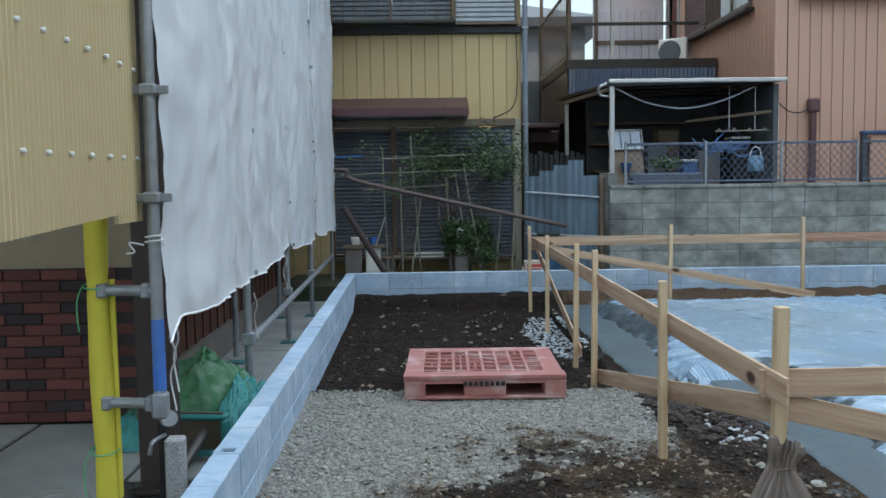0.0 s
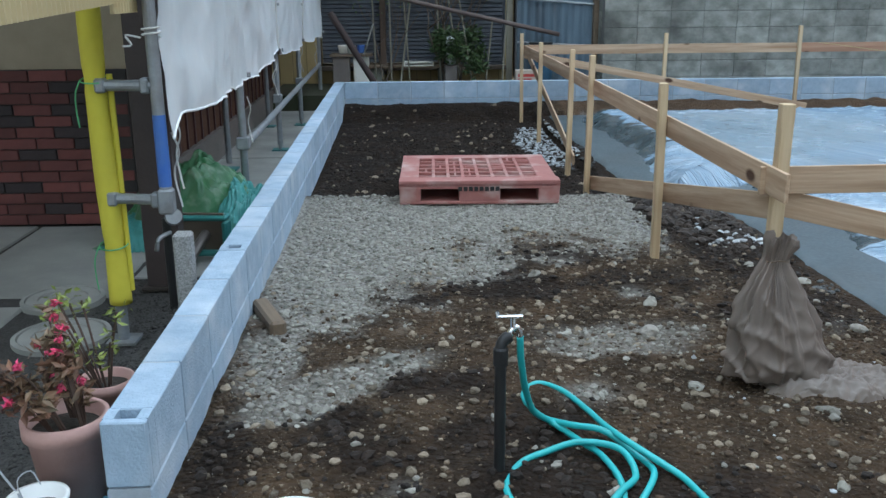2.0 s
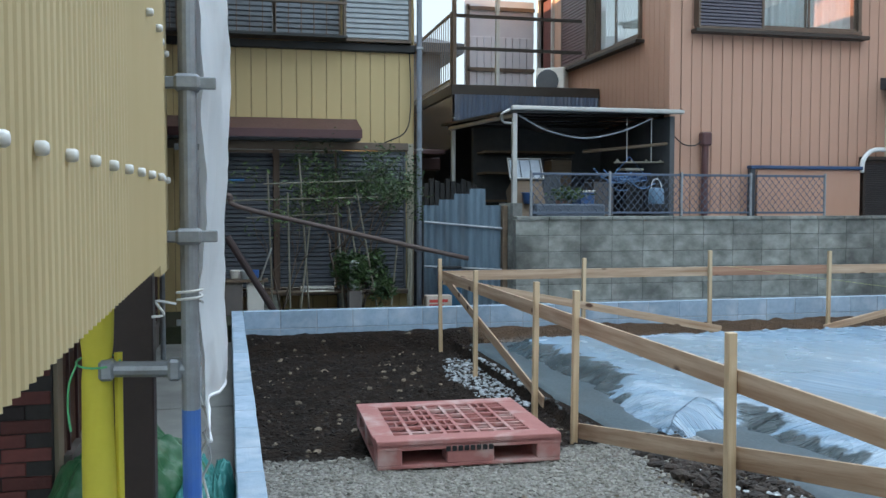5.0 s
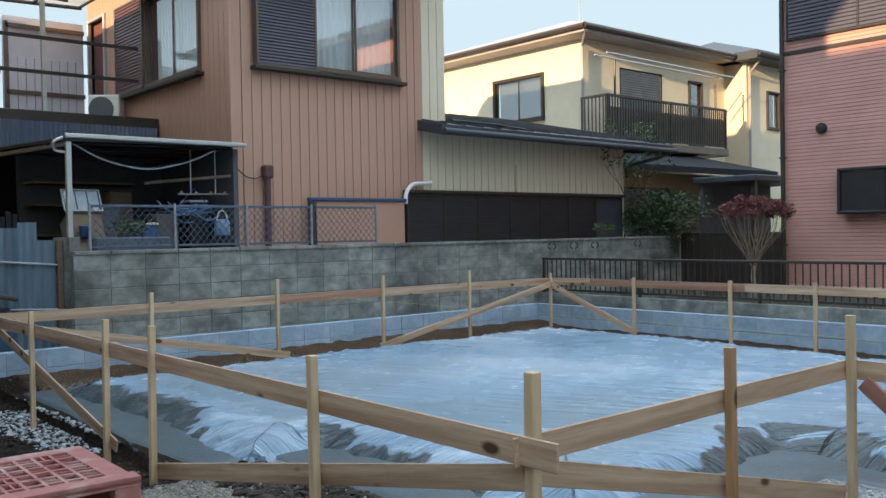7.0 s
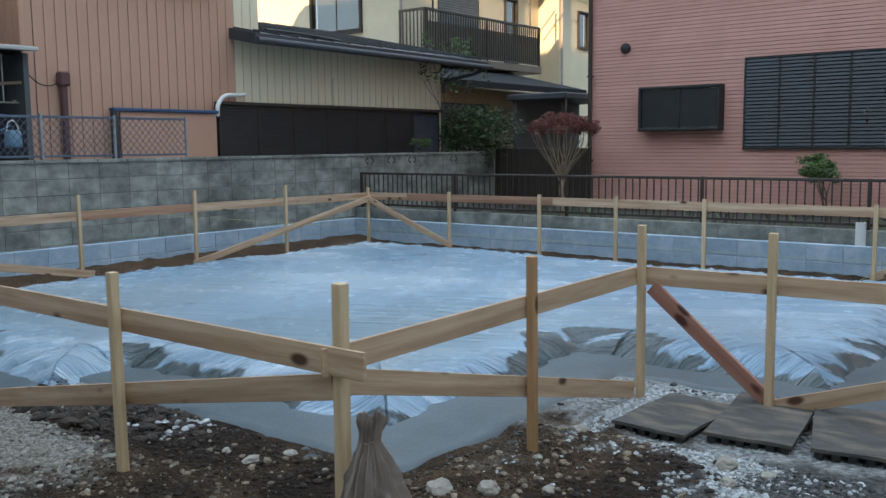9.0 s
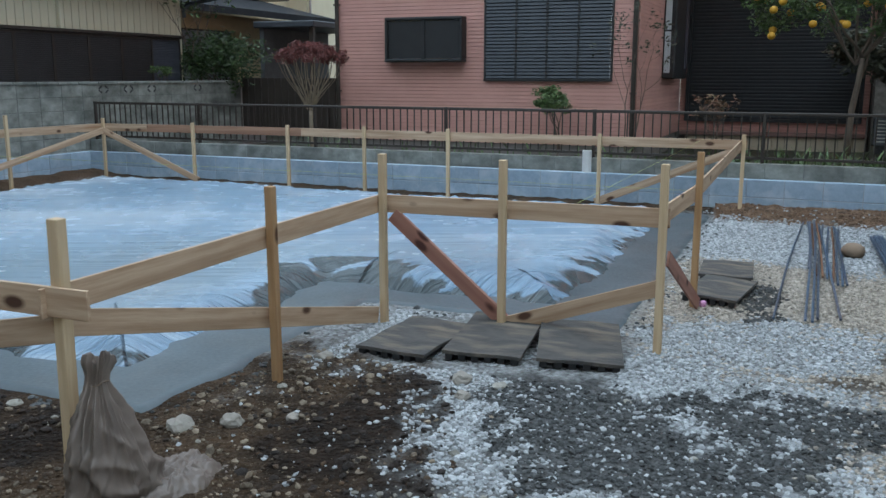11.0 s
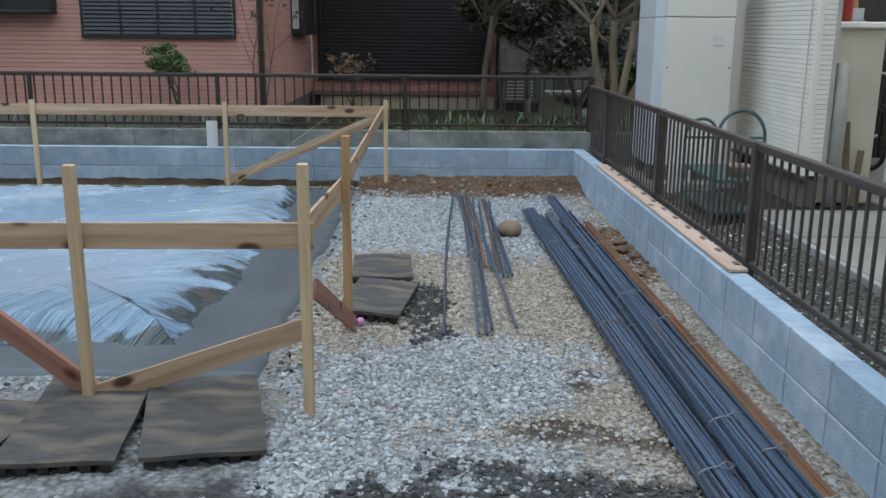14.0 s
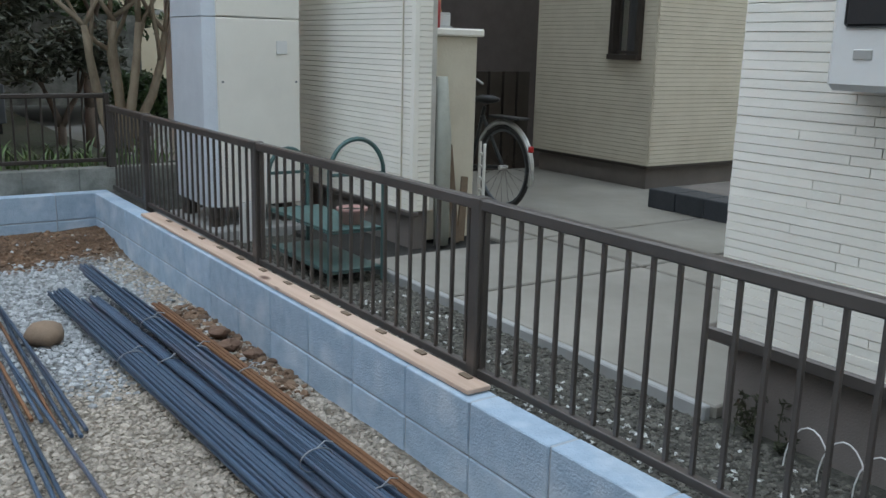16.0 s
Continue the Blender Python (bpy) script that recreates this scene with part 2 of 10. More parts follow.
def facade(house, name, m, w, z0, z1, mat, holes=(), pitch=0.2, thick=0.16, proud=0.012, gap=0.012, core=None, lap=0.0, label="", joint=0.0):
    """A wall of an outer skin of upright strips (pitch) or lying boards (lap) over a core, with real openings."""
    bm = bmesh.new()
    for a, b, c, d in cells(w, z0, z1, holes):
        box(bm, a, b, 0, thick, c, d)
    bmesh.ops.remove_doubles(bm, verts=bm.verts, dist=0.0005)
    wall = part(name, bm, core or {M_must: M_groove_must, M_brown: M_groove_brown, M_cream: M_groove_cream}.get(mat, M_groove), house, label, m=m)
    if pitch:
        n = max(1, round(w / pitch))
        p = w / n
        key = (round(p, 4), mat.name, proud)
        if key not in STRIP:
            STRIP[key] = mesh_of(cbox(gap / 2, p - gap / 2, -proud, 0.004, 0, 1.0, bevel=0.003), "strip", mat)
        for i in range(n):
            cuts = sorted((h[2], h[3]) for h in holes if h[0] < (i + 0.5) * p < h[1])
            z = z0
            for c, d in cuts + [(z1, z1)]:
                if c - z > 0.01:
                    piece("strip", STRIP[key], wall, Matrix.Translation((i * p, 0, z)) @ Matrix.Diagonal((1, 1, c - z, 1)))
                z = max(z, d)
    elif lap:
        key = (lap, proud, gap, mat.name)
        if key not in STRIP:
            bm = bmesh.new()
            v = [bm.verts.new(q) for q in ((0, -proud, 0), (1, -proud, 0), (1, -proud, lap - gap), (0, -proud, lap - gap), (0, 0.001, 0), (1, 0.001, 0), (1, 0.001, lap), (0, 0.001, lap))]
            for f in ((0, 1, 2, 3), (4, 5, 1, 0), (3, 2, 6, 7), (1, 5, 6, 2), (4, 0, 3, 7)):
                bm.faces.new([v[k] for k in f])
            STRIP[key] = mesh_of(bm, "siding_board", mat)
        rnd = random.Random(len(STRIP))
        for k in range(int((z1 - z0) / lap)):
            zb = z0 + k * lap
            spans = [(0.0, w)]
            for h in holes:
                if h[2] < zb + lap / 2 < h[3]:
                    spans = [s for a, b in spans for s in ((a, min(b, h[0])), (max(a, h[1]), b)) if s[1] - s[0] > 0.01]
            if joint and zb < 2.4:
                cut = []
                for a, b in spans:
                    while b - a > joint * 1.4:
                        c = a + joint * rnd.uniform(0.5, 1.3)
                        cut.append((a, c - 0.003))
                        a = c
                    cut.append((a, b))
                spans = cut
            for a, b in spans:
                out = rnd.uniform(0.85, 1.25) if joint else 1.0
                piece("siding_board", STRIP[key], wall, Matrix.Translation((a, 0, zb)) @ Matrix.Diagonal((b - a, out, 1, 1)))
    return wall


def bars(bm, u0, u1, z0, z1, w=0.05, y0=-0.06, y1=0.05, bevel=0.004):
    """Four bars round an opening."""
    box(bm, u0 - w, u1 + w, y0, y1, z1, z1 + w, bevel)
    box(bm, u0 - w, u1 + w, y0 - 0.02, y1, z0 - w, z0, bevel)
    box(bm, u0 - w, u0, y0, y1, z0 + 0.0005, z1 - 0.0005, bevel)
    box(bm, u1, u1 + w, y0, y1, z0 + 0.0005, z1 - 0.0005, bevel)
    return bm


def window(house, m, u0, u1, z0, z1, frame=None, curtain=None, panes=2, name="window", label="", w=0.05, mid=False):
    """A sliding window in its opening: frame, sashes, panes, and the curtain behind."""
    frame = frame or M_bronze
    fr = part(name, bars(bmesh.new(), u0, u1, z0, z1, w), frame, house, label, m=m)
    step = (u1 - u0) / panes
    for i in range(panes):
        a, b = u0 + i * step, u0 + (i + 1) * step
        yy = 0.0 if i % 2 else 0.03
        part("sash", bars(bmesh.new(), a + 0.03, b - 0.03, z0 + 0.035, z1 - 0.03, 0.03, yy - 0.012, yy + 0.012, 0.002), frame, fr)
        g = part("pane", cbox(a + 0.031, b - 0.031, yy - 0.002, yy + 0.002, z0 + 0.036, z1 - 0.031), M_glass, fr)
        g.visible_shadow = False
        if mid:
            part("glazing_bar", cbox(a + 0.03, b - 0.03, yy - 0.012, yy + 0.012, (z0 + z1) / 2 - 0.012, (z0 + z1) / 2 + 0.012), frame, fr)
    if curtain:
        bm = bmesh.new()
        ribs(bm, u0, u1, z0, z1, 0.11, 0.03, lambda u, d, z: Vector((u, 0.12 + d, z)), wave=True)
        part("curtain", bm, curtain, fr)
    else:
        # flat dark plane: the unlit room's shade is put into its colour
        part("room_shade_plane", cbox(u0, u1, 0.155, 0.165, z0, z1), M_shade_tone, fr)
    return fr


def louvres(house, m, u0, u1, z0, z1, pitch, mat, frame=None, out=0.06, panels=1, name="shutter", label="", depth=0.016):
    """Closed shutters of lying slats in a frame."""
    fr = part(name, bars(bmesh.new(), u0, u1, z0, z1, 0.035, -out, 0.0), frame or mat, house, label, m=m)
    step = (u1 - u0) / panels
    for i in range(panels):
        a, b = u0 + i * step, u0 + (i + 1) * step
        if i:
            part("stile", cbox(a - 0.018, a + 0.018, -out - 0.004, 0, z0, z1, bevel=0.003), frame or mat, fr)
        bm = bmesh.new()
        n = int((z1 - z0) / pitch)
        p = (z1 - z0) / n
        prof = []
        for k in range(n):
            prof += [(z0 + k * p, 0.0), (z0 + (k + 0.25) * p, depth), (z0 + (k + 0.9) * p, depth * 0.55)]
        prof.append((z1, 0.0))
        L1 = [bm.verts.new((a + 0.002, -out + 0.02 - d, z)) for z, d in prof]
        L2 = [bm.verts.new((b - 0.002, -out + 0.02 - d, z)) for z, d in prof]
        for k in range(len(prof) - 1):
            bm.faces.new((L1[k], L2[k], L2[k + 1], L1[k + 1]))
        part("slats", bm, mat, fr)
    return fr


def railing(root, m, length, z0, z1, pitch, mat, posts=2.0, bar=0.016, rail=0.04, post=0.05, mid=(), phase=None, shift=0.0):
    """A balustrade along local x: posts, rails, and each upright bar a piece."""
    part("top_rail", cbox(0, length, -rail / 2, rail / 2, z1 - rail, z1, bevel=0.006), mat, root, m=m)
    part("bottom_rail", cbox(0, length, -0.015, 0.015, z0 + 0.03, z0 + 0.06, bevel=0.003), mat, root, m=m)
    for z in mid:
        part("middle_rail", cbox(0, length, -0.012, 0.012, z - 0.015, z + 0.015, bevel=0.003), mat, root, m=m)
    n = max(1, round(length / posts))
    us = [i * length / n for i in range(n + 1)] if phase is None else [0.0] + [phase + i * posts for i in range(int((length - phase) / posts) + 1)]
    for u in us:
        u = min(max(u, post / 2), length - post / 2)
        part("post", cbox(u - post / 2, u + post / 2, -post / 2, post / 2, z0 - 0.1, z1 + 0.004, bevel=0.005), mat, root, m=m)
    me = mesh_of(cbox(-bar / 2, bar / 2, -bar / 2, bar / 2, z0 + 0.058, z1 - rail + 0.002), "bar", mat)
    base = wm(root).inverted() @ m
    k = int(length / pitch)
    for i in range(1, k):
        piece("bar", me, root, base @ Matrix.Translation((i * length / k + shift, 0, 0)))


def leaves(bm, centre, radii, n, size, rnd, hollow=0.45, droop=0.0):
    """Many small bent leaves through an uneven ball."""
    c = Vector(centre)
    for _ in range(n):
        d = Vector((rnd.gauss(0, 1), rnd.gauss(0, 1), rnd.gauss(0, 1))).normalized()
        r = hollow + (1 - hollow) * rnd.random() ** 0.5
        r *= 0.75 + 0.5 * noise.noise(d * 2.1 + c)
        p = c + Vector((d.x * radii[0] * r, d.y * radii[1] * r, d.z * radii[2] * r))
        a = Vector((rnd.gauss(0, 1), rnd.gauss(0, 1), rnd.gauss(0, 0.6) - droop)).normalized()
        b = a.cross(Vector((rnd.gauss(0, 1), rnd.gauss(0, 1), rnd.gauss(0, 1)))).normalized()
        s = size * rnd.uniform(0.6, 1.3)
        k = a.cross(b) * s * 0.15
        v = [bm.verts.new(p + q) for q in (-a * s, b * s * 0.38 + k, a * s, -b * s * 0.38 + k)]
        bm.faces.new((v[0], v[1], v[2]))
        bm.faces.new((v[0], v[2], v[3]))
    return bm


def limb(bm, p, d, length, r, rnd, depth, tips, bend=0.35, up=0.15, split=3, seg=7):
    """A forking, tapering branch; the ends are collected in tips."""
    pts, radii = [Vector(p)], [r]
    d = Vector(d).normalized()
    n = 4
    for i in range(n):
        d = (d + Vector((rnd.gauss(0, bend), rnd.gauss(0, bend), rnd.gauss(0, bend) + up)) * 0.5).normalized()
        pts.append(pts[-1] + d * length / n)
        radii.append(r * (1 - 0.45 * (i + 1) / n))
    tube(bm, pts, r, seg, radii)
    if depth == 0:
        tips.append(pts[-1])
        return
    for k in range(split):
        dd = (d + Vector((rnd.gauss(0, 0.75), rnd.gauss(0, 0.75), rnd.gauss(0, 0.35)))).normalized()
        limb(bm, pts[-1] if k else pts[-2], dd, length * rnd.uniform(0.55, 0.8), radii[-1] * 0.8, rnd, depth - 1, tips, bend, up, split, max(4, seg - 1))

# ---- the materials of the place ----
M_block_new = surface("new_concrete_block", (0.37, 0.475, 0.58), (0.29, 0.385, 0.485), scale=14, rough=0.9, bump=0.5, fine=110, spot=(0.56, 0.62, 0.67), spot_scale=4.5, spot_amount=0.65, vary=0.10, space="Position")
M_mortar = surface("mortar", (0.40, 0.44, 0.48), (0.33, 0.37, 0.41), scale=20, rough=0.95, fine=200)
M_block_old = surface("old_concrete_block", (0.315, 0.32, 0.29), (0.14, 0.146, 0.128), scale=5, rough=0.95, bump=0.6, fine=70, spot=(0.05, 0.052, 0.046), spot_scale=1.5, spot_amount=0.9, stretch=(1, 1, 1.3), vary=0.16, space="Position")
M_concrete = surface("concrete_paving", (0.36, 0.36, 0.35), (0.28, 0.28, 0.27), scale=3, rough=0.9, bump=0.15, fine=140, spot=(0.2, 0.2, 0.19), spot_scale=1.2, spot_amount=0.5)
M_wet = surface("wet_concrete", (0.088, 0.116, 0.130), (0.060, 0.081, 0.093), scale=2.2, rough=0.42, bump=0.10, fine=45, spot=(0.075, 0.086, 0.09), spot_scale=1.6, spot_amount=0.7, spec=0.35)
M_pine = wooden("new_pine_x", (0.59, 0.435, 0.305), (0.33, 0.20, 0.12), along=0, vary=0.10)
M_pine_z = wooden("new_pine_z", (0.64, 0.49, 0.32), (0.46, 0.31, 0.175), along=2, vary=0.12, knots=False)
M_pine_brown = wooden("brown_pine", (0.42, 0.25, 0.165), (0.27, 0.14, 0.09), along=0, vary=0.08)
M_pine_red = wooden("red_pine", (0.38, 0.19, 0.14), (0.26, 0.12, 0.09), along=0, vary=0.08)
M_must = surface("mustard_cladding", (0.54, 0.41, 0.20), (0.48, 0.36, 0.17), scale=1.5, rough=0.55, bump=0.05, fine=20, spot=(0.30, 0.21, 0.08), spot_scale=0.8, spot_amount=0.4, stretch=(1, 1, 0.3))
M_groove = surface("cladding_groove", (0.12, 0.085, 0.04), rough=0.8, bump=0)
M_groove_must = surface("mustard_groove", (0.40, 0.30, 0.145), rough=0.7, bump=0)
M_groove_brown = surface("brown_groove", (0.37, 0.215, 0.155), rough=0.7, bump=0)
M_groove_cream = surface("cream_groove", (0.46, 0.405, 0.30), rough=0.7, bump=0)
M_brown = surface("brown_cladding", (0.49, 0.285, 0.20), (0.425, 0.245, 0.17), scale=1.2, rough=0.55, bump=0.05, fine=15, spot=(0.38, 0.215, 0.15), spot_scale=0.7, spot_amount=0.4, stretch=(1, 1, 0.35))
M_cream = surface("cream_cladding", (0.74, 0.66, 0.49), (0.65, 0.57, 0.41), scale=1.4, rough=0.6, bump=0.05, fine=15, spot=(0.33, 0.30, 0.22), spot_scale=0.9, spot_amount=0.45, stretch=(1, 1, 0.3))
M_dark = surface("dark_brown_aluminium", (0.035, 0.027, 0.022), (0.05, 0.04, 0.033), scale=4, rough=0.45, bump=0.05, fine=80, metal=0.2)
M_bronze = surface("bronze_aluminium", (0.16, 0.12, 0.09), (0.12, 0.09, 0.07), scale=4, rough=0.4, bump=0.04, fine=80, metal=0.4)
M_rail_grey = surface("grey_brown_aluminium", (0.13, 0.113, 0.103), (0.10, 0.087, 0.08), scale=4, rough=0.38, bump=0.04, fine=90, metal=0.5)
M_shutter = surface("grey_steel_shutter", (0.155, 0.17, 0.185), (0.11, 0.122, 0.135), scale=3, rough=0.5, bump=0.08, fine=50, metal=0.3, spot=(0.11, 0.11, 0.11), spot_scale=1.5, spot_amount=0.5)
M_maroon = surface("maroon_steel", (0.10, 0.045, 0.045), (0.08, 0.035, 0.035), scale=3, rough=0.45, bump=0.06, fine=40)
M_navy = surface("violet_grey_louvre", (0.075, 0.065, 0.085), (0.055, 0.05, 0.065), scale=3, rough=0.5, bump=0.05, fine=40)
M_glass = pane_glass("window_glass", (0.95, 0.97, 0.97), 0.19, 0.02)
# one dark tone for rooms and shelters, their shade put into the colour
M_shade_tone = surface("shade_tone", (0.10, 0.105, 0.11), rough=0.9, bump=0)
M_curtain = surface("net_curtain", (0.86, 0.88, 0.86), (0.78, 0.80, 0.79), scale=2, rough=0.9, bump=0.2, fine=20, stretch=(6, 6, 0.4))
M_alu = surface("silver_aluminium", (0.55, 0.55, 0.53), (0.48, 0.48, 0.46), scale=4, rough=0.4, bump=0.04, fine=80, metal=0.6)
M_galv = surface("galvanised_steel", (0.36, 0.38, 0.40), (0.25, 0.27, 0.285), scale=14, rough=0.5, bump=0.1, fine=60, metal=0.65, spot=(0.22, 0.19, 0.16), spot_scale=5, spot_amount=0.5)
M_pink = surface("pink_siding", (0.575, 0.305, 0.255), (0.515, 0.27, 0.225), scale=2.5, rough=0.75, bump=0.25, fine=70, spot=(0.49, 0.245, 0.205), spot_scale=1.1, spot_amount=0.4, vary=0.05, space="Position")
M_groove_pink = surface("pink_groove", (0.34, 0.165, 0.135), rough=0.8, bump=0)
M_groove_white = surface("siding_groove", (0.54, 0.52, 0.47), rough=0.8, bump=0)
M_yellow = surface("cream_stucco", (0.72, 0.64, 0.48), (0.66, 0.58, 0.42), scale=2.5, rough=0.9, bump=0.2, fine=120)
M_tile = surface("dark_roof", (0.05, 0.055, 0.065), (0.035, 0.04, 0.048), scale=5, rough=0.55, bump=0.2, fine=40, metal=0.1)
M_tile_warm = surface("slate_roof", (0.42, 0.37, 0.36), (0.34, 0.30, 0.29), scale=6, rough=0.6, bump=0.3, fine=40)
M_white = surface("white_paint", (0.74, 0.74, 0.72), (0.68, 0.68, 0.66), scale=3, rough=0.55, bump=0.06, fine=70)
M_siding = surface("white_siding", (0.86, 0.83, 0.755), (0.81, 0.78, 0.70), scale=3, rough=0.8, bump=0.35, fine=55, spot=(0.68, 0.67, 0.61), spot_scale=1.6, spot_amount=0.3, vary=0.04, space="Position")
M_beige = surface("beige_siding", (0.62, 0.57, 0.46), (0.54, 0.49, 0.39), scale=3, rough=0.8, bump=0.3, fine=55, space="Position")
M_offwhite = surface("offwhite_panel", (0.84, 0.81, 0.74), (0.79, 0.76, 0.69), scale=2, rough=0.5, bump=0.06, fine=60, spot=(0.50, 0.49, 0.45), spot_scale=1.2, spot_amount=0.3)
M_base = surface("render_base", (0.205, 0.18, 0.165), (0.165, 0.145, 0.132), scale=3, rough=0.9, bump=0.3, fine=120)
M_black = surface("black_metal", (0.012, 0.012, 0.013), (0.02, 0.02, 0.021), scale=4, rough=0.5, bump=0.05, fine=60)
M_soilgreen = surface("garden_soil", (0.05, 0.045, 0.03), (0.035, 0.045, 0.02), scale=4, rough=0.95, bump=0.6, fine=40)
M_pallet = surface("red_plastic", (0.40, 0.16, 0.14), (0.32, 0.12, 0.105), scale=7, rough=0.65, bump=0.12, fine=60, spot=(0.50, 0.36, 0.32), spot_scale=5, spot_amount=0.9)
M_brick = surface("red_brick", (0.165, 0.048, 0.042), (0.115, 0.036, 0.034), scale=5, rough=0.75, bump=0.3, fine=60, vary=0.35)
M_corr = surface("cream_corrugated_plastic", (0.58, 0.47, 0.27), (0.52, 0.41, 0.22), scale=1.6, rough=0.5, bump=0.04, fine=30, spot=(0.40, 0.31, 0.17), spot_scale=1.3, spot_amount=0.5, stretch=(1, 1, 0.25))

# ---- ground ----
XL, XR, YB, YR = -0.40, 9.90, 11.50, 0.19      # inner faces of the new block walls
WALL_TOP = 0.345


def zones(x, y):
    """How much of each ground there is at a place: soil (brown), pale (limestone gravel), dark (ash-grey gravel)."""
    n = fbm(x, y, 1.1, 4, 3) - 0.5
    n2 = fbm(x, y, 2.7, 3, 8) - 0.5
    soil = sstep(6.62, 6.95, y + 0.5 * n) * (x < 2.3)                                     # dug ground behind the pallet
    edge = np.interp(y, [1.2, 1.6, 2.3, 2.6, 2.86, 3.2, 4.0], [1.0, 1.3, 1.8, 2.45, 2.98, 3.45, 3.6])                # how far the brown soil reaches to the right
    n3 = fbm(x, y, 9.0, 3, 19) - 0.5
    near = sstep(0.40, -0.34, y - (4.55 + 0.72 * x) + 1.5 * n + 0.9 * n3) * sstep(0.55, -0.40, x - edge + 1.7 * n + 1.1 * n3) * (y < 6.2)
    heap = sstep(1.15, 0.6, np.minimum(np.hypot((x + 0.26) / 0.16, (y - 3.9) / 0.45), np.hypot((0.74 * (x - 0.05) + 0.67 * (y - 3.58)) / 0.55, (0.67 * (x - 0.05) - 0.74 * (y - 3.58)) / 0.17)) + 1.2 * n2)                   # pale stones heaped by the wall, and in the soil
    heap = np.maximum(heap, 0.8 * sstep(1.1, 0.5, np.hypot((x - 1.15) / 0.45, (y - 4.0) / 0.22) + 1.3 * n2))
    soil = np.maximum(soil, near * (1 - 0.68 * heap) * sstep(-0.25, 0.12, 0.28 + 1.1 * n2 + 0.4 * n))
    soil = np.maximum(soil, sstep(0.35, 0.0, np.hypot((x - 2.05) / 0.50, (y - 5.2) / 1.7) - 0.75 + n))   # trench lip by the stakes
    soil = np.maximum(soil, sstep(8.85, 9.25, x + 0.5 * n) * (y < 2.35))
    soil = np.maximum(soil, np.maximum(sstep(10.85, 11.05, y + 0.3 * n), sstep(9.36, 9.5, x + 0.2 * n)))
    dark = 0.0 * x
    for cx, cy, rx, ry in ((3.30, 1.66, 0.48, 0.46), (3.42, 1.15, 0.24, 0.34), (3.26, 2.40, 0.32, 0.36), (2.70, 1.85, 0.44, 0.56), (3.02, 2.02, 0.46, 0.44), (5.62, 1.72, 0.46, 0.14), (2.3, 1.7, 0.4, 0.4)):
        dark = np.maximum(dark, 0.97 * sstep(1.30, 0.70, np.hypot((x - cx) / rx, (y - cy) / ry) + 1.5 * n2 + 1.9 * n3))
    for cx, cy, rx, ry in ((4.02, 1.14, 0.13, 0.20), (3.89, 0.82, 0.07, 0.18), (4.62, 0.95, 0.06, 0.08), (4.45, 0.98, 0.05, 0.06)):
        soil = np.maximum(soil, 0.75 * sstep(1.2, 0.6, np.hypot((x - cx) / rx, (y - cy) / ry) + 1.4 * n3))   # brown crumbs in the stone
    pale = sstep(3.75, 4.15, x + 0.6 * n) * sstep(2.45, 2.15, y + 0.5 * n) * sstep(6.95, 6.40, x + 0.9 * n + 0.5 * n2)
    pale = np.maximum(pale, 0.85 * sstep(2.6, 3.2, x) * sstep(1.45, 0.95, y + 0.6 * n) * sstep(6.95, 6.40, x + 0.9 * n))
    pale = np.maximum(pale, 0.8 * sstep(0.55, 0.35, y + 0.2 * n))
    chips = sstep(1.20, 0.75, np.hypot((x - 4.52) / 0.52, (y - 1.68) / 0.72) + 1.0 * n2 + 0.9 * n3)               # bluish white chips strewn over the cream stone
    chips = np.maximum(chips, sstep(4.35, 4.15, x + 0.5 * n) * sstep(1.65, 1.85, y + 0.4 * n))
    pale = pale * (1 - 0.93 * chips)
    pale = np.maximum(pale, 0.6 * sstep(2.3, 1.5, x + 0.4 * n))
    return soil, pale, dark


def ground_height(x, y):
    h = 0.030 * (fbm(x, y, 0.9, 3, 1) - 0.5) + 0.020 * (fbm(x, y, 5.0, 3, 5) - 0.5)
    soil, pale, dark = zones(x, y)
    h = h + 0.045 * soil * (fbm(x, y, 7.0, 3, 12) - 0.5)
    h = h - 0.09 * sstep(6.65, 7.1, y) * sstep(11.4, 10.9, y) * (x < 1.75)
    h = h + 0.07 * sstep(11.0, 11.4, y + 0.2 * fbm(x, y, 2, 2, 4)) + 0.06 * sstep(9.0, 9.5, x) * (y < 2.4)
    rim = (x < 9.45) & (y < 10.98) & (((x > 1.80) & (y > 6.88)) | ((x > 2.30) & (y > 3.98)) | ((x > 4.46) & (y > 2.31)))
    h = np.where(rim, np.minimum(h, -0.012), h + 0.02 * soil)
    inner = (x < 9.2) & (y < 10.7) & (((x > 2.1) & (y > 7.2)) | ((x > 2.6) & (y > 4.3)) | ((x > 4.8) & (y > 2.65)))
    h = np.where(inner, h - 0.12, h)
    return h


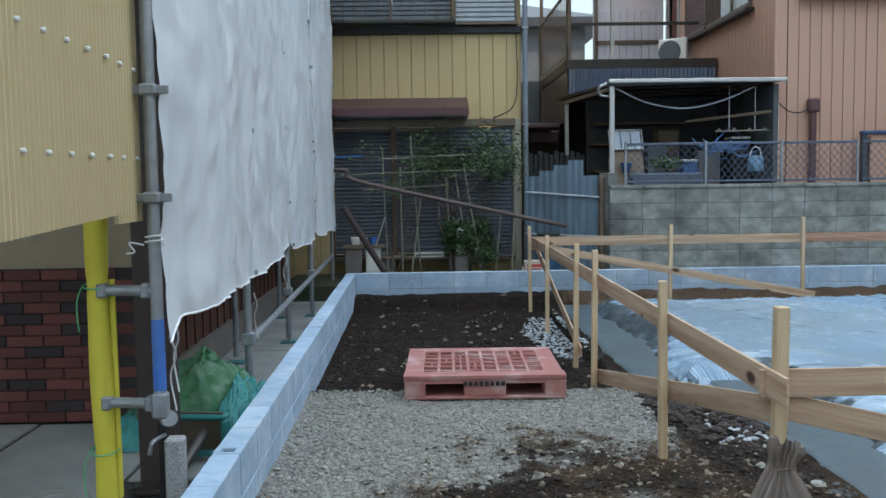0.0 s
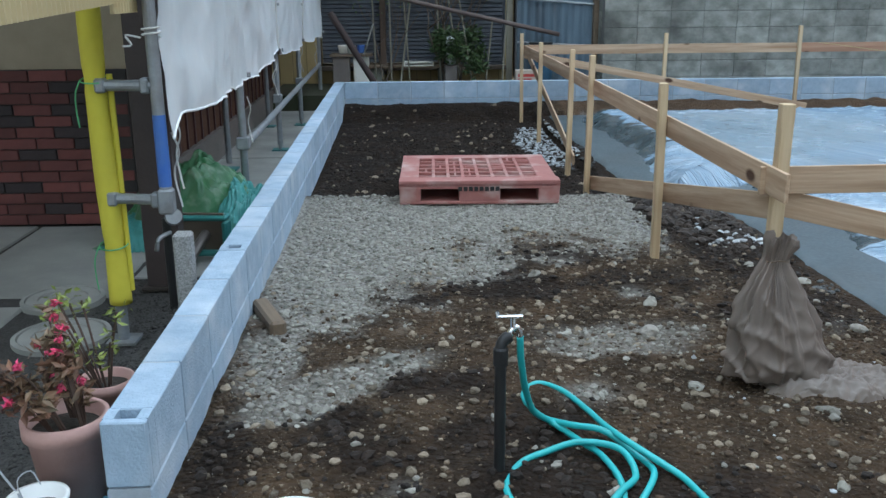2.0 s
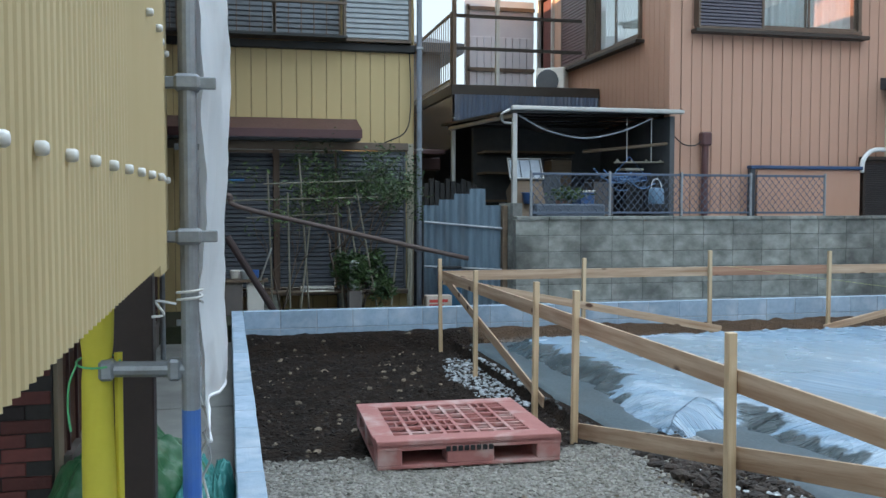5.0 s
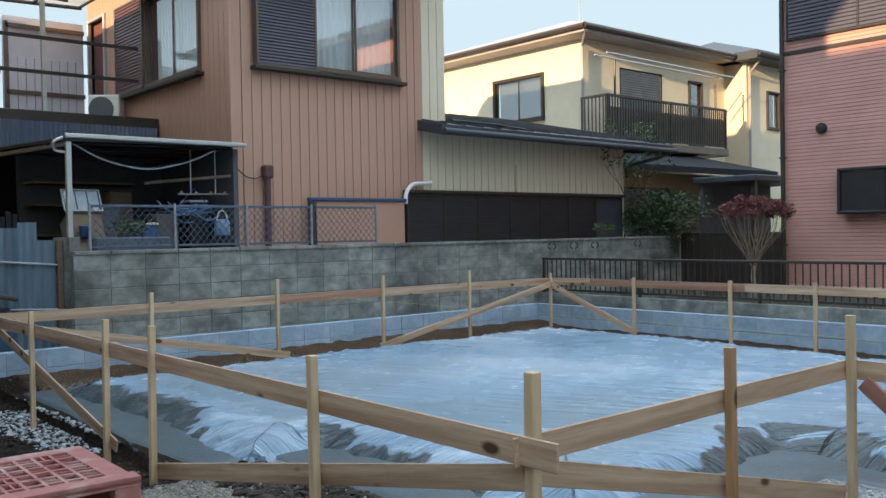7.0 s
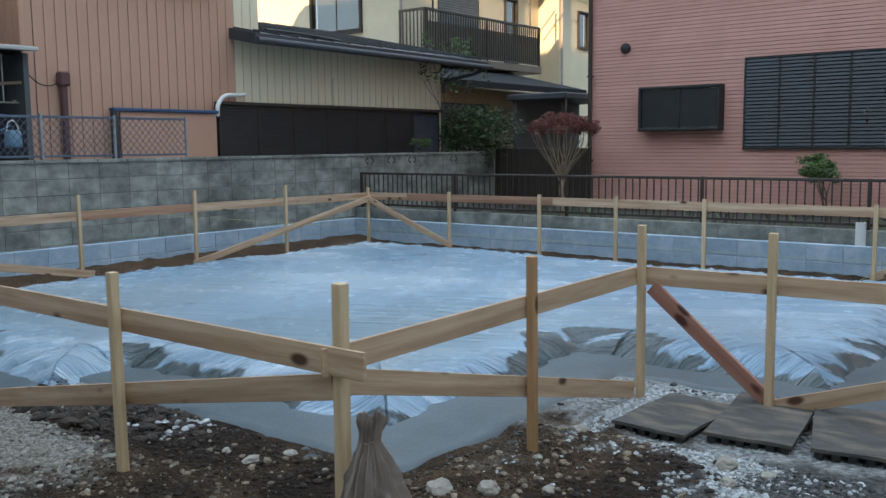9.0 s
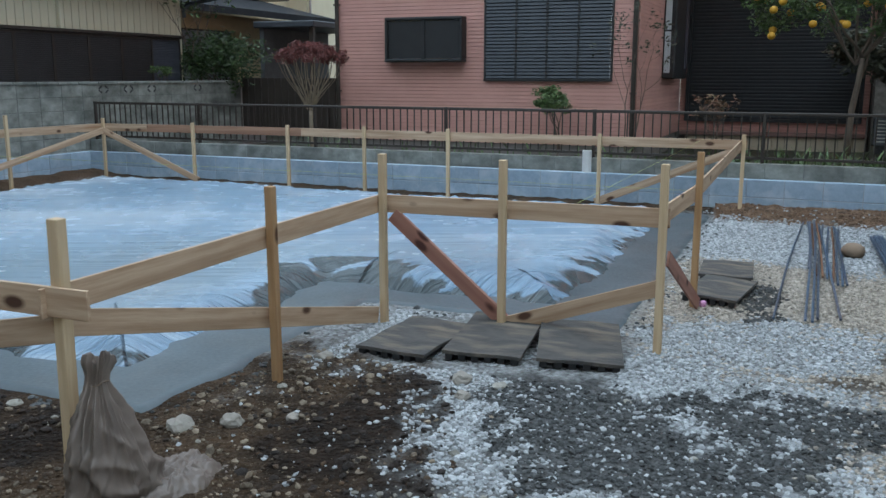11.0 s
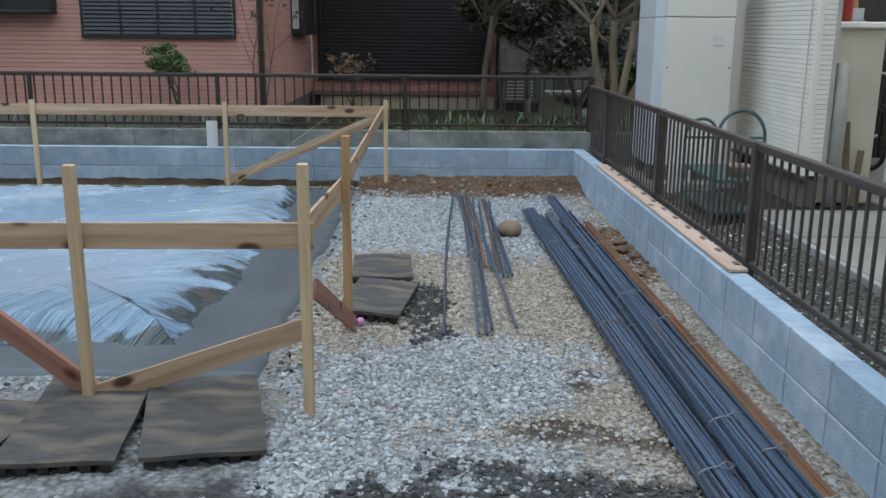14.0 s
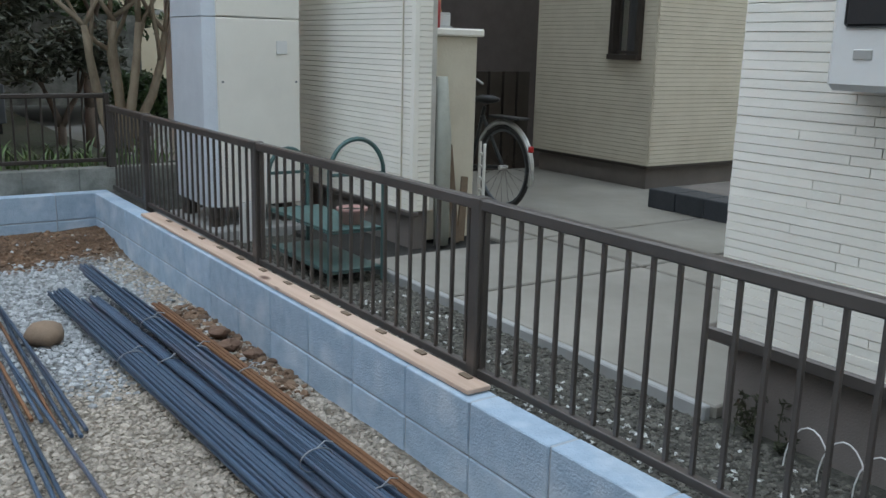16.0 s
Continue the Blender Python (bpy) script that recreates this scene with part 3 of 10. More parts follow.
def ground_material():
    m = bpy.data.materials.new("site_ground")
    m.use_nodes = True
    N, L = m.node_tree.nodes, m.node_tree.links.new
    b = N["Principled BSDF"]
    tc = N.new("ShaderNodeTexCoord")

    def tex(scale, detail, lo, hi):
        n = N.new("ShaderNodeTexNoise")
        n.inputs["Scale"].default_value, n.inputs["Detail"].default_value, n.inputs["Roughness"].default_value = scale, detail, 0.7
        L(tc.outputs["Object"], n.inputs["Vector"])
        r = N.new("ShaderNodeMapRange")
        r.inputs[1].default_value, r.inputs[2].default_value = lo, hi
        L(n.outputs["Fac"], r.inputs[0])
        return r.outputs[0]

    def mix(f, a, c):
        x = N.new("ShaderNodeMix")
        x.data_type = 'RGBA'
        L(f, x.inputs[0])
        for s, v in ((6, a), (7, c)):
            if isinstance(v, tuple):
                x.inputs[s].default_value = (*v, 1)
            else:
                L(v, x.inputs[s])
        return x.outputs[2]

    def attr(name):
        a = N.new("ShaderNodeAttribute")
        a.attribute_name = name
        return a.outputs["Fac"]
    vo = N.new("ShaderNodeTexVoronoi")
    vo.inputs["Scale"].default_value = 38.0
    L(tc.outputs["Object"], vo.inputs["Vector"])
    bw = N.new("ShaderNodeSeparateColor")
    L(vo.outputs["Color"], bw.inputs[0])
    gravel = mix(bw.outputs[0], (0.20, 0.206, 0.207), (0.42, 0.435, 0.44))
    # darker between the stone cells: shade of the gaps put into the colour
    gaps = N.new("ShaderNodeMapRange")
    gaps.inputs[1].default_value, gaps.inputs[2].default_value, gaps.inputs[4].default_value = 0.42, 0.80, 0.75
    L(vo.outputs["Distance"], gaps.inputs[0])
    gravel = mix(gaps.outputs[0], gravel, (0.075, 0.068, 0.058))
    gravel = mix(tex(2.2, 5, 0.45, 0.7), gravel, (0.29, 0.29, 0.28))
    pale = mix(bw.outputs[1], (0.26, 0.222, 0.18), (0.40, 0.352, 0.295))
    gravel = mix(attr("pale"), gravel, mix(gaps.outputs[0], pale, (0.17, 0.142, 0.108)))
    soil = mix(tex(3.0, 6, 0.36, 0.62), (0.080, 0.049, 0.028), (0.026, 0.016, 0.009))
    soil = mix(tex(24.0, 4, 0.60, 0.68), soil, (0.115, 0.080, 0.050))
    soil = mix(tex(70.0, 3, 0.60, 0.68), soil, (0.19, 0.15, 0.105))
    soil = mix(attr("dug"), soil, mix(tex(4.0, 6, 0.35, 0.65), (0.027, 0.016, 0.010), (0.010, 0.006, 0.004)))
    soil = mix(attr("rusty"), soil, mix(tex(5.0, 6, 0.35, 0.65), (0.22, 0.135, 0.085), (0.12, 0.072, 0.045)))
    col = mix(attr("soil"), gravel, soil)
    ash = mix(tex(18.0, 4, 0.4, 0.6), (0.022, 0.022, 0.022), (0.062, 0.062, 0.060))
    shade = N.new("ShaderNodeMath")
    shade.operation = 'MULTIPLY'
    shade.inputs[1].default_value = 0.85
    L(attr("dark"), shade.inputs[0])
    col = mix(shade.outputs[0], col, ash)
    L(col, b.inputs["Base Color"])
    b.inputs["Roughness"].default_value = 0.95
    b.inputs["Specular IOR Level"].default_value = 0.2
    nf = N.new("ShaderNodeTexNoise")
    nf.inputs["Scale"].default_value, nf.inputs["Detail"].default_value = 45.0, 6.0
    L(tc.outputs["Object"], nf.inputs["Vector"])
    sub = N.new("ShaderNodeMath")
    sub.operation = 'SUBTRACT'
    L(nf.outputs["Fac"], sub.inputs[0])
    L(vo.outputs["Distance"], sub.inputs[1])
    bp = N.new("ShaderNodeBump")
    bp.inputs["Strength"].default_value, bp.inputs["Distance"].default_value = 1.0, 0.03
    L(sub.outputs[0], bp.inputs["Height"])
    L(bp.outputs[0], b.inputs["Normal"])
    return m


def damp(x, y):
    """Where the soil is freshly dug and dark: the trench, and blotches in the near soil."""
    n = fbm(x, y, 2.2, 4, 91) - 0.5
    d = sstep(6.5, 6.8, y) * (x < 2.0)
    n3 = fbm(x, y, 11.0, 3, 95) - 0.5
    for cx, cy, rx, ry in ((1.15, 5.2, 0.36, 0.26), (0.80, 4.68, 0.46, 0.22), (1.38, 4.72, 0.42, 0.24), (0.30, 4.52, 0.20, 0.12), (0.25, 3.02, 0.34, 0.26), (0.02, 3.25, 0.24, 0.2), (0.52, 3.2, 0.3, 0.22), (0.66, 2.82, 0.5, 0.26),
                           (1.15, 2.75, 0.5, 0.28), (0.35, 3.55, 0.22, 0.14), (0.70, 5.95, 0.30, 0.13), (2.70, 3.15, 0.85, 0.48), (2.25, 2.55, 0.5, 0.34), (1.75, 2.35, 0.4, 0.25), (-0.28, 3.1, 0.16, 0.4), (2.12, 5.5, 0.34, 1.1), (2.0, 4.3, 0.30, 0.22)):
        d = np.maximum(d, 0.97 * sstep(1.35, 0.55, np.hypot((x - cx) / rx, (y - cy) / ry) + 1.7 * n + 0.9 * n3))
    return d


M_ground = ground_material()
gx = np.concatenate([np.arange(-0.46, 6.0, 0.035), np.arange(6.0, 9.97, 0.05)])
gy = np.concatenate([np.arange(-1.5, 4.8, 0.035), np.arange(4.8, 11.56, 0.05)])
gme = grid_mesh("ground", gx, gy, ground_height, M_ground)
GX, GY = np.meshgrid(gx, gy, indexing="ij")
for nm, arr in zip(("soil", "pale", "dark"), zones(GX, GY)):
    a = gme.attributes.new(nm, 'FLOAT', 'POINT')
    a.data.foreach_set("value", np.asarray(arr, np.float32).ravel())
rsty = gme.attributes.new("rusty", 'FLOAT', 'POINT')
rsty.data.foreach_set("value", np.asarray(np.maximum(sstep(8.4, 8.8, GX) * (GY < 2.4), 0.40 * sstep(10.7, 10.95, GY) * (GX > 2.1)), np.float32).ravel())
dug = gme.attributes.new("dug", 'FLOAT', 'POINT')
dug.data.foreach_set("value", np.asarray(damp(GX, GY), np.float32).ravel())
tagged(new("ground", gme), "building plot of crushed stone and dug brown soil", "ground", kind="structure")

# wide ground to the horizon, below the plot and its neighbours
M_far = surface("street_ground", (0.24, 0.235, 0.22), (0.18, 0.18, 0.17), scale=0.4, rough=0.95, bump=0.1, fine=30)
bm = bmesh.new()
box(bm, -600, 600, -600, 900, -0.6, -0.35)
solid("ground_far", bm, M_far, "flat ground of the neighbourhood out to the horizon", "ground", kind="structure")


# ---- new block walls, each block a piece ----
def block_mesh(name, l, h, d, mat, bevel=0.006):
    return mesh_of(cbox(-l / 2, l / 2, -d / 2, d / 2, 0, h, bevel=bevel), name, mat)


def hollow_block(l, h, d):
    """A block with the half core at its near end left open."""
    bm = bmesh.new()
    box(bm, -l / 2 + 0.085, l / 2, -d / 2, d / 2, 0, h, 0.004)
    box(bm, -l / 2, -l / 2 + 0.028, -d / 2, d / 2, 0, h, 0.004)
    for s in (-1, 1):
        box(bm, -l / 2 + 0.027, -l / 2 + 0.086, s * d / 2, s * (d / 2 - 0.03), 0, h - 0.0005)
    return mesh_of(bm, "block", M_block_new)


def block_wall(name, p, q, thick, z0, courses, h, l, me_make, mat_core, label, cored=(), drop=0.0):
    """Blocks in stack bond from p to q (plan points on the middle line), with recessed mortar behind them."""
    p, q = Vector((*p, 0)), Vector((*q, 0))
    d = (q - p)
    n = max(1, round(d.length / l))
    step = d.length / n
    ang = math.atan2(d.y, d.x)
    root = thing(name, label, "wall", (p.x, p.y, -drop), math.degrees(ang), kind="structure", ry=-math.degrees(math.atan2(drop, d.length)))
    cuts = [(i * step - (0.001 if i else 0.0), i * step + 0.10) for i in cored]
    bm = cbox(0.002, d.length - 0.002, -thick / 2 + 0.006, thick / 2 - 0.006, z0, z0 + (courses - 1) * h)
    for a, b in zip([0.002] + [c[1] for c in cuts], [c[0] for c in cuts] + [d.length - 0.002]):
        if b - a > 0.01:
            box(bm, a, b, -thick / 2 + 0.006, thick / 2 - 0.006, z0 + (courses - 1) * h, z0 + courses * h - 0.006)
    part("mortar_core", bm, mat_core, root)
    me = me_make(step - 0.008, h - 0.008, thick)
    for c in range(courses):
        for i in range(n):
            piece("block", hollow_block(step - 0.008, h - 0.008, thick) if c == courses - 1 and i in cored else me, root, pose((i + 0.5) * step + random.uniform(-0.001, 0.001), random.uniform(-0.0015, 0.0015), z0 + c * h + 0.004, 0, 0, random.uniform(-0.15, 0.15)))
    return root


T = 0.12


def newblock(l, h, d):
    return block_mesh("block", l, h, d, M_block_new, 0.004)


block_wall("wall_left", (XL - T / 2, 2.72), (XL - T / 2 - 0.06, YB + T), T, -0.055, 2, 0.2, 0.4, newblock, M_mortar, "low new wall of blue-grey concrete blocks beside the paved passage", cored=(0, 4), drop=0.02)
block_wall("wall_back", (XL - 0.057, YB + T / 2), (XR, YB + T / 2), T, -0.055, 2, 0.2, 0.4, newblock, M_mortar, "low new wall of blue-grey concrete blocks below the neighbours' fences")
block_wall("wall_far", (XR + T / 2, YB + T), (XR + T / 2, YR - T + 0.05), T, -0.055, 2, 0.2, 0.4, newblock, M_mortar, "low new wall of blue-grey concrete blocks in front of the pink house")
block_wall("wall_right", (XR - 0.003, YR - T / 2 + 0.05), (-1.70, YR - T / 2 - 0.13), T, -0.055, 2, 0.2, 0.4, newblock, M_mortar, "low new wall of blue-grey concrete blocks under the bronze railing")


# ---- old block walls ----
M_mortar_old = surface("old_dark_mortar", (0.19, 0.19, 0.175), (0.12, 0.12, 0.11), scale=20, rough=0.95, fine=200)


def oldblock(l, h, d):
    l, h = l + 0.003, h + 0.003
    return block_mesh("block", l, h, d, M_block_old, 0.005)


block_wall("wall_old_back", (2.68, YB + T + 0.075), (14.0, YB + T + 0.075), 0.13, -0.03, 7, 0.195, 0.4, oldblock, M_mortar_old, "tall weathered retaining wall of grey concrete blocks with dark stains")
block_wall("wall_old_side", (2.745, 12.35), (2.745, YB + T + 0.145), 0.12, -0.03, 8, 0.195, 0.4, oldblock, M_mortar_old, "weathered end of the grey block retaining wall")
block_wall("wall_old_far", (XR + T + 0.075, YB + T), (XR + T + 0.075, -0.9), 0.12, -0.09, 3, 0.2, 0.4, oldblock, M_mortar_old, "low weathered grey block wall that carries a brown railing")

# ---- building pad: wet concrete round a sheeted mound ----
def pad_height(x, y):
    return 0.004 + 0.010 * (fbm(x, y, 2.5, 3, 21) - 0.5)


pad = thing("concrete_pad", "fresh wet grey concrete footing round the sheeted building base", "footing", kind="structure")


def pad_depth(x, y):
    """Signed depth inside the footing's ragged L-shaped outline."""
    n = 0.10 * (fbm(x, y, 3.0, 4, 23) - 0.5)
    return np.minimum(np.maximum.reduce([np.minimum(x - 1.86, y - 6.95), np.minimum(x - 2.36, y - 4.05), np.minimum(x - 4.52, y - 2.37)]), np.minimum(9.45 - x, 10.95 - y)) + n


pme = grid_mesh("footing", np.arange(1.8, 9.6, 0.045), np.arange(2.2, 11.1, 0.045), lambda x, y: np.where(pad_depth(x, y) < -0.05, -0.3, pad_height(x, y) - 0.10 * np.clip(1 - pad_depth(x, y) / 0.06, 0, 2)), M_wet)
bmS = bmesh.new()
bmS.from_mesh(pme)
bmesh.ops.delete(bmS, geom=[f for f in bmS.faces if max(v.co.z for v in f.verts) < -0.25], context='FACES')
bmS.to_mesh(pme)
bmS.free()
new("footing", pme).parent = pad


def sheet_inside(x, y):
    """Signed depth inside the sheeted mound's L-shaped outline."""
    n = (fbm(x, y, 1.6, 3, 31) - 0.5) * 0.28 + (fbm(x, y, 6.0, 2, 37) - 0.5) * 0.10
    return np.minimum(np.maximum.reduce([np.minimum(x - 2.26, y - 6.93), np.minimum(x - 2.80, y - 4.55), np.minimum(x - 4.92, y - 2.86)]), np.minimum(9.15 - x, 10.62 - y)) + n


def hem_sides(x, y):
    """Distances to the sheet's nearest left or right hem, and to its nearest front or back hem."""
    return (np.minimum(np.where(y > 6.85, x - 2.26, np.where(y > 4.4, x - 2.80, x - 4.92)), 9.15 - x),
            np.minimum(np.where(x > 4.85, y - 2.86, np.where(x > 2.72, y - 4.55, y - 6.93)), 10.62 - y))


def ridge(v):
    return 1 - np.abs(2 * v - 1)


def bays(x, y):
    """Sunken bays of the sheet that fresh concrete has run over."""
    n = 1.3 * (fbm(x, y, 2.6, 4, 71) - 0.5)
    a = np.hypot((0.60 * (x - 4.74) + 0.80 * (y - 4.70)) / 0.34, (0.80 * (x - 4.74) - 0.60 * (y - 4.70)) / 0.17)
    b = np.hypot((x - 2.86) / 0.16, (y - 7.06) / 0.20)
    return np.maximum(sstep(1.15, 0.75, a + n), 0.8 * sstep(1.1, 0.7, b + n))


def lobe(x, y):
    """The corner of the sheet that hangs out clean over the concrete."""
    return sstep(1.25, 0.75, np.hypot((x - 2.46) / 0.42, (y - 7.22) / 0.55) + 0.5 * (fbm(x, y, 3.0, 3, 72) - 0.5))


def sheet_height(x, y):
    d = sheet_inside(x, y)
    top = 0.12 + 0.03 * (fbm(x, y, 0.5, 2, 40) - 0.5)
    h = -0.05 + (top + 0.05) * sstep(-0.12, 0.30, d) - 0.02 * bays(x, y)
    # pleats across the edge where the sheet is tucked in, long soft creases on top
    ex, ey = hem_sides(x, y)
    along = np.where(np.abs(ex) < np.abs(ey), y, x)
    across = np.where(np.abs(ex) < np.abs(ey), ex, ey)
    bend = along + 0.35 * across + 0.10 * fbm(x, y, 3.0, 2, 61)
    edge = sstep(0.70, 0.15, d) * sstep(-0.12, 0.05, d)
    h = h + edge * (0.022 * (ridge(vnoise(bend, across * 0.10, 7.0, 44)) ** 2 - 0.35) + 0.013 * (ridge(vnoise(bend, across * 0.10, 17.0, 45)) - 0.5))
    h = h + 0.012 * (fbm(x * 0.5, y * 1.6, 1.4, 2, 50) - 0.5) * sstep(0.1, 0.6, d)
    return np.where(d < -0.12, -0.3, h)


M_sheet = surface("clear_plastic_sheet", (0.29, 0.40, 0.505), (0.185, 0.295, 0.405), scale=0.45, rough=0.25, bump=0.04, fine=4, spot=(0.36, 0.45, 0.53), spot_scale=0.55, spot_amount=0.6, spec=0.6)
for _q in M_sheet.node_tree.nodes:
    if _q.type == 'TEX_NOISE':
        _q.inputs["Detail"].default_value = 1.5
sx, sy = np.arange(2.2, 9.4, 0.027), np.arange(2.6, 10.8, 0.027)
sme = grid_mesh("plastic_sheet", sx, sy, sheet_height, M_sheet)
# fresh concrete smeared up the hem
SX, SY = np.meshgrid(sx, sy, indexing="ij")
ex, ey = hem_sides(SX, SY)
side = np.abs(ex) < np.abs(ey)
bend_ = np.where(side, SY, SX) + 0.45 * np.where(side, ex, ey) + 0.12 * fbm(SX, SY, 2.5, 2, 61)
tongue = 0.24 * (vnoise(bend_, 0.0 * SX, 7.0, 44) - 0.5) + 0.16 * (vnoise(bend_, 0.3 * np.where(side, ex, ey), 17.0, 45) - 0.5)
smear = np.maximum(sstep(0.24, 0.06, sheet_inside(SX, SY) + 0.50 * (fbm(SX, SY, 0.9, 2, 66) - 0.47) + tongue), bays(SX, SY)) * np.clip(0.65 + 0.6 * fbm(SX, SY, 7.0, 3, 68), 0, 1) * (1 - 0.8 * lobe(SX, SY))
at_ = sme.attributes.new("smear", 'FLOAT', 'POINT')
at_.data.foreach_set("value", np.asarray(smear, np.float32).ravel())
_N, _L = M_sheet.node_tree.nodes, M_sheet.node_tree.links.new
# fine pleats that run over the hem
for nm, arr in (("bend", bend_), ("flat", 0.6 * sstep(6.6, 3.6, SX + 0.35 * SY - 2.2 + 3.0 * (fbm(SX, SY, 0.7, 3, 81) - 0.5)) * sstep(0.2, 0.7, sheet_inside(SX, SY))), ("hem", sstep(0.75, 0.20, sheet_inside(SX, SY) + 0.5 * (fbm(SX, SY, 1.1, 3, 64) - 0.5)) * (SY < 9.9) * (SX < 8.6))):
    at_ = sme.attributes.new(nm, 'FLOAT', 'POINT')
    at_.data.foreach_set("value", np.asarray(arr, np.float32).ravel())
_w, _n1, _s, _h, _mul, _bp = (_N.new(k) for k in ("ShaderNodeAttribute", "ShaderNodeTexNoise", "ShaderNodeMath", "ShaderNodeAttribute", "ShaderNodeMath", "ShaderNodeBump"))
_w.attribute_name, _h.attribute_name = "bend", "hem"
_n1.noise_dimensions = '1D'
_n1.inputs["Scale"].default_value, _n1.inputs["Detail"].default_value = 17.0, 3.0
_s.operation, _mul.operation = 'PINGPONG', 'MULTIPLY'
_s.inputs[1].default_value = 0.16
_L(_w.outputs["Fac"], _n1.inputs["W"])
_L(_n1.outputs["Fac"], _s.inputs[0])
_L(_s.outputs[0], _mul.inputs[0])
_L(_h.outputs["Fac"], _mul.inputs[1])
_L(_mul.outputs[0], _bp.inputs["Height"])
_bp.inputs["Strength"].default_value, _bp.inputs["Distance"].default_value = 0.9, 0.11
_L(_N["Principled BSDF"].inputs["Normal"].links[0].from_socket, _bp.inputs["Normal"])
_L(_bp.outputs[0], _N["Principled BSDF"].inputs["Normal"])
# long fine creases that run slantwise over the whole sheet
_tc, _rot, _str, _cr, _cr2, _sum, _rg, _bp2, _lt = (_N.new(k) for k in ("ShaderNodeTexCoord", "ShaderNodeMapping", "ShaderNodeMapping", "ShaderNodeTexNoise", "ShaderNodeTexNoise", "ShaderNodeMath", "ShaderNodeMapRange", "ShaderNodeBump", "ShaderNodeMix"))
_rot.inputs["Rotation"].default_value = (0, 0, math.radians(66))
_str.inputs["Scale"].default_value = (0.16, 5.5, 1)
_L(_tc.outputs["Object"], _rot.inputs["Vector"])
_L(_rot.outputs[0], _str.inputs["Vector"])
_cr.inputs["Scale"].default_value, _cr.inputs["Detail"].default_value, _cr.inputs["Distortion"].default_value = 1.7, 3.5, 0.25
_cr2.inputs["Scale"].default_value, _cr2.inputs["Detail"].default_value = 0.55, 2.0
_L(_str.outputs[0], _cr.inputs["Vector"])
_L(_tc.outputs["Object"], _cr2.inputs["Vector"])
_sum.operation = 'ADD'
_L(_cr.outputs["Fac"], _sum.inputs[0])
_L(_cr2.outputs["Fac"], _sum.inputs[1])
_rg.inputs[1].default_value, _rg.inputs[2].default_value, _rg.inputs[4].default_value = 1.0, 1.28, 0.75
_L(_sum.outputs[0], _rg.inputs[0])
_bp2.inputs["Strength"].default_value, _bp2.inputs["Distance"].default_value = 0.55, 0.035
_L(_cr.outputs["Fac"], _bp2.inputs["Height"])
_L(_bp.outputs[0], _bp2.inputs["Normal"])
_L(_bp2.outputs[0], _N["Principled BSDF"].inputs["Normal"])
# paler colour along the creases stands in for their gloss
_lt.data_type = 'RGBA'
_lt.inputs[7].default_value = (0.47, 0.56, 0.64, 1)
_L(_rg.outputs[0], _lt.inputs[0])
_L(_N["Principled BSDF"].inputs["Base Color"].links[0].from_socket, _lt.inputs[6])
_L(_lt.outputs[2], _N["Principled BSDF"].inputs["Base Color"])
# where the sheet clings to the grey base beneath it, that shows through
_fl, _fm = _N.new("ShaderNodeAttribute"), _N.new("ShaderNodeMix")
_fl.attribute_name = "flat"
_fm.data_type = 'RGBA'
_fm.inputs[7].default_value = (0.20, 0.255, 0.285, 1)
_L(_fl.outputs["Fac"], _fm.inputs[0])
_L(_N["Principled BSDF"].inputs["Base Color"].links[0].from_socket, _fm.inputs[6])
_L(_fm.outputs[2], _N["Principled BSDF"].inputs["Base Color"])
_a = _N.new("ShaderNodeAttribute")
_a.attribute_name = "smear"
_cl, _ad, _sr = (_N.new(k) for k in ("ShaderNodeTexNoise", "ShaderNodeMath", "ShaderNodeMapRange"))
_cl.inputs["Scale"].default_value, _cl.inputs["Detail"].default_value = 16.0, 5.0
_L(_tc.outputs["Object"], _cl.inputs["Vector"])
_ad.operation = 'ADD'
_L(_a.outputs["Fac"], _ad.inputs[0])
_L(_cl.outputs["Fac"], _ad.inputs[1])
_sr.inputs[1].default_value, _sr.inputs[2].default_value = 0.82, 1.14
_L(_ad.outputs[0], _sr.inputs[0])
_m = _N.new("ShaderNodeMix")
_m.data_type = 'RGBA'
_m.inputs[7].default_value = (0.056, 0.078, 0.086, 1)
_b = _N["Principled BSDF"]
_L(_sr.outputs[0], _m.inputs[0])
_L(_b.inputs["Base Color"].links[0].from_socket, _m.inputs[6])
_L(_m.outputs[2], _b.inputs["Base Color"])
bmS = bmesh.new()
bmS.from_mesh(sme)
bmesh.ops.delete(bmS, geom=[f for f in bmS.faces if min(v.co.z for v in f.verts) < -0.2], context='FACES')
bmS.to_mesh(sme)
bmS.free()
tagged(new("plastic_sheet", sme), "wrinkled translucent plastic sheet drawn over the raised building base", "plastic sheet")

# ---- batter boards: stakes and level boards ----
M_pine_tan = wooden("tan_pine_z", (0.46, 0.28, 0.145), (0.31, 0.17, 0.08), along=2, vary=0.08)
stake_tan = mesh_of(cbox(-0.021, 0.021, -0.021, 0.021, -0.25, 1.0, bevel=0.003), "stake", M_pine_tan)
stake_mesh = mesh_of(cbox(-0.021, 0.021, -0.021, 0.021, -0.25, 1.0, bevel=0.003), "stake", M_pine_z)


def stake(x, y, top, tilt=0.0, thick=1.0, rz=0.0):
    ob = new("stake", stake_mesh)
    ob.matrix_world = pose(x, y, top - 1.0, tilt, random.uniform(-0.6, 0.6), rz) @ Matrix.Diagonal((thick, thick, 1, 1))
    return tagged(ob, "upright stake of pale new pine driven into the ground", "stake", "stakes of the batter boards")


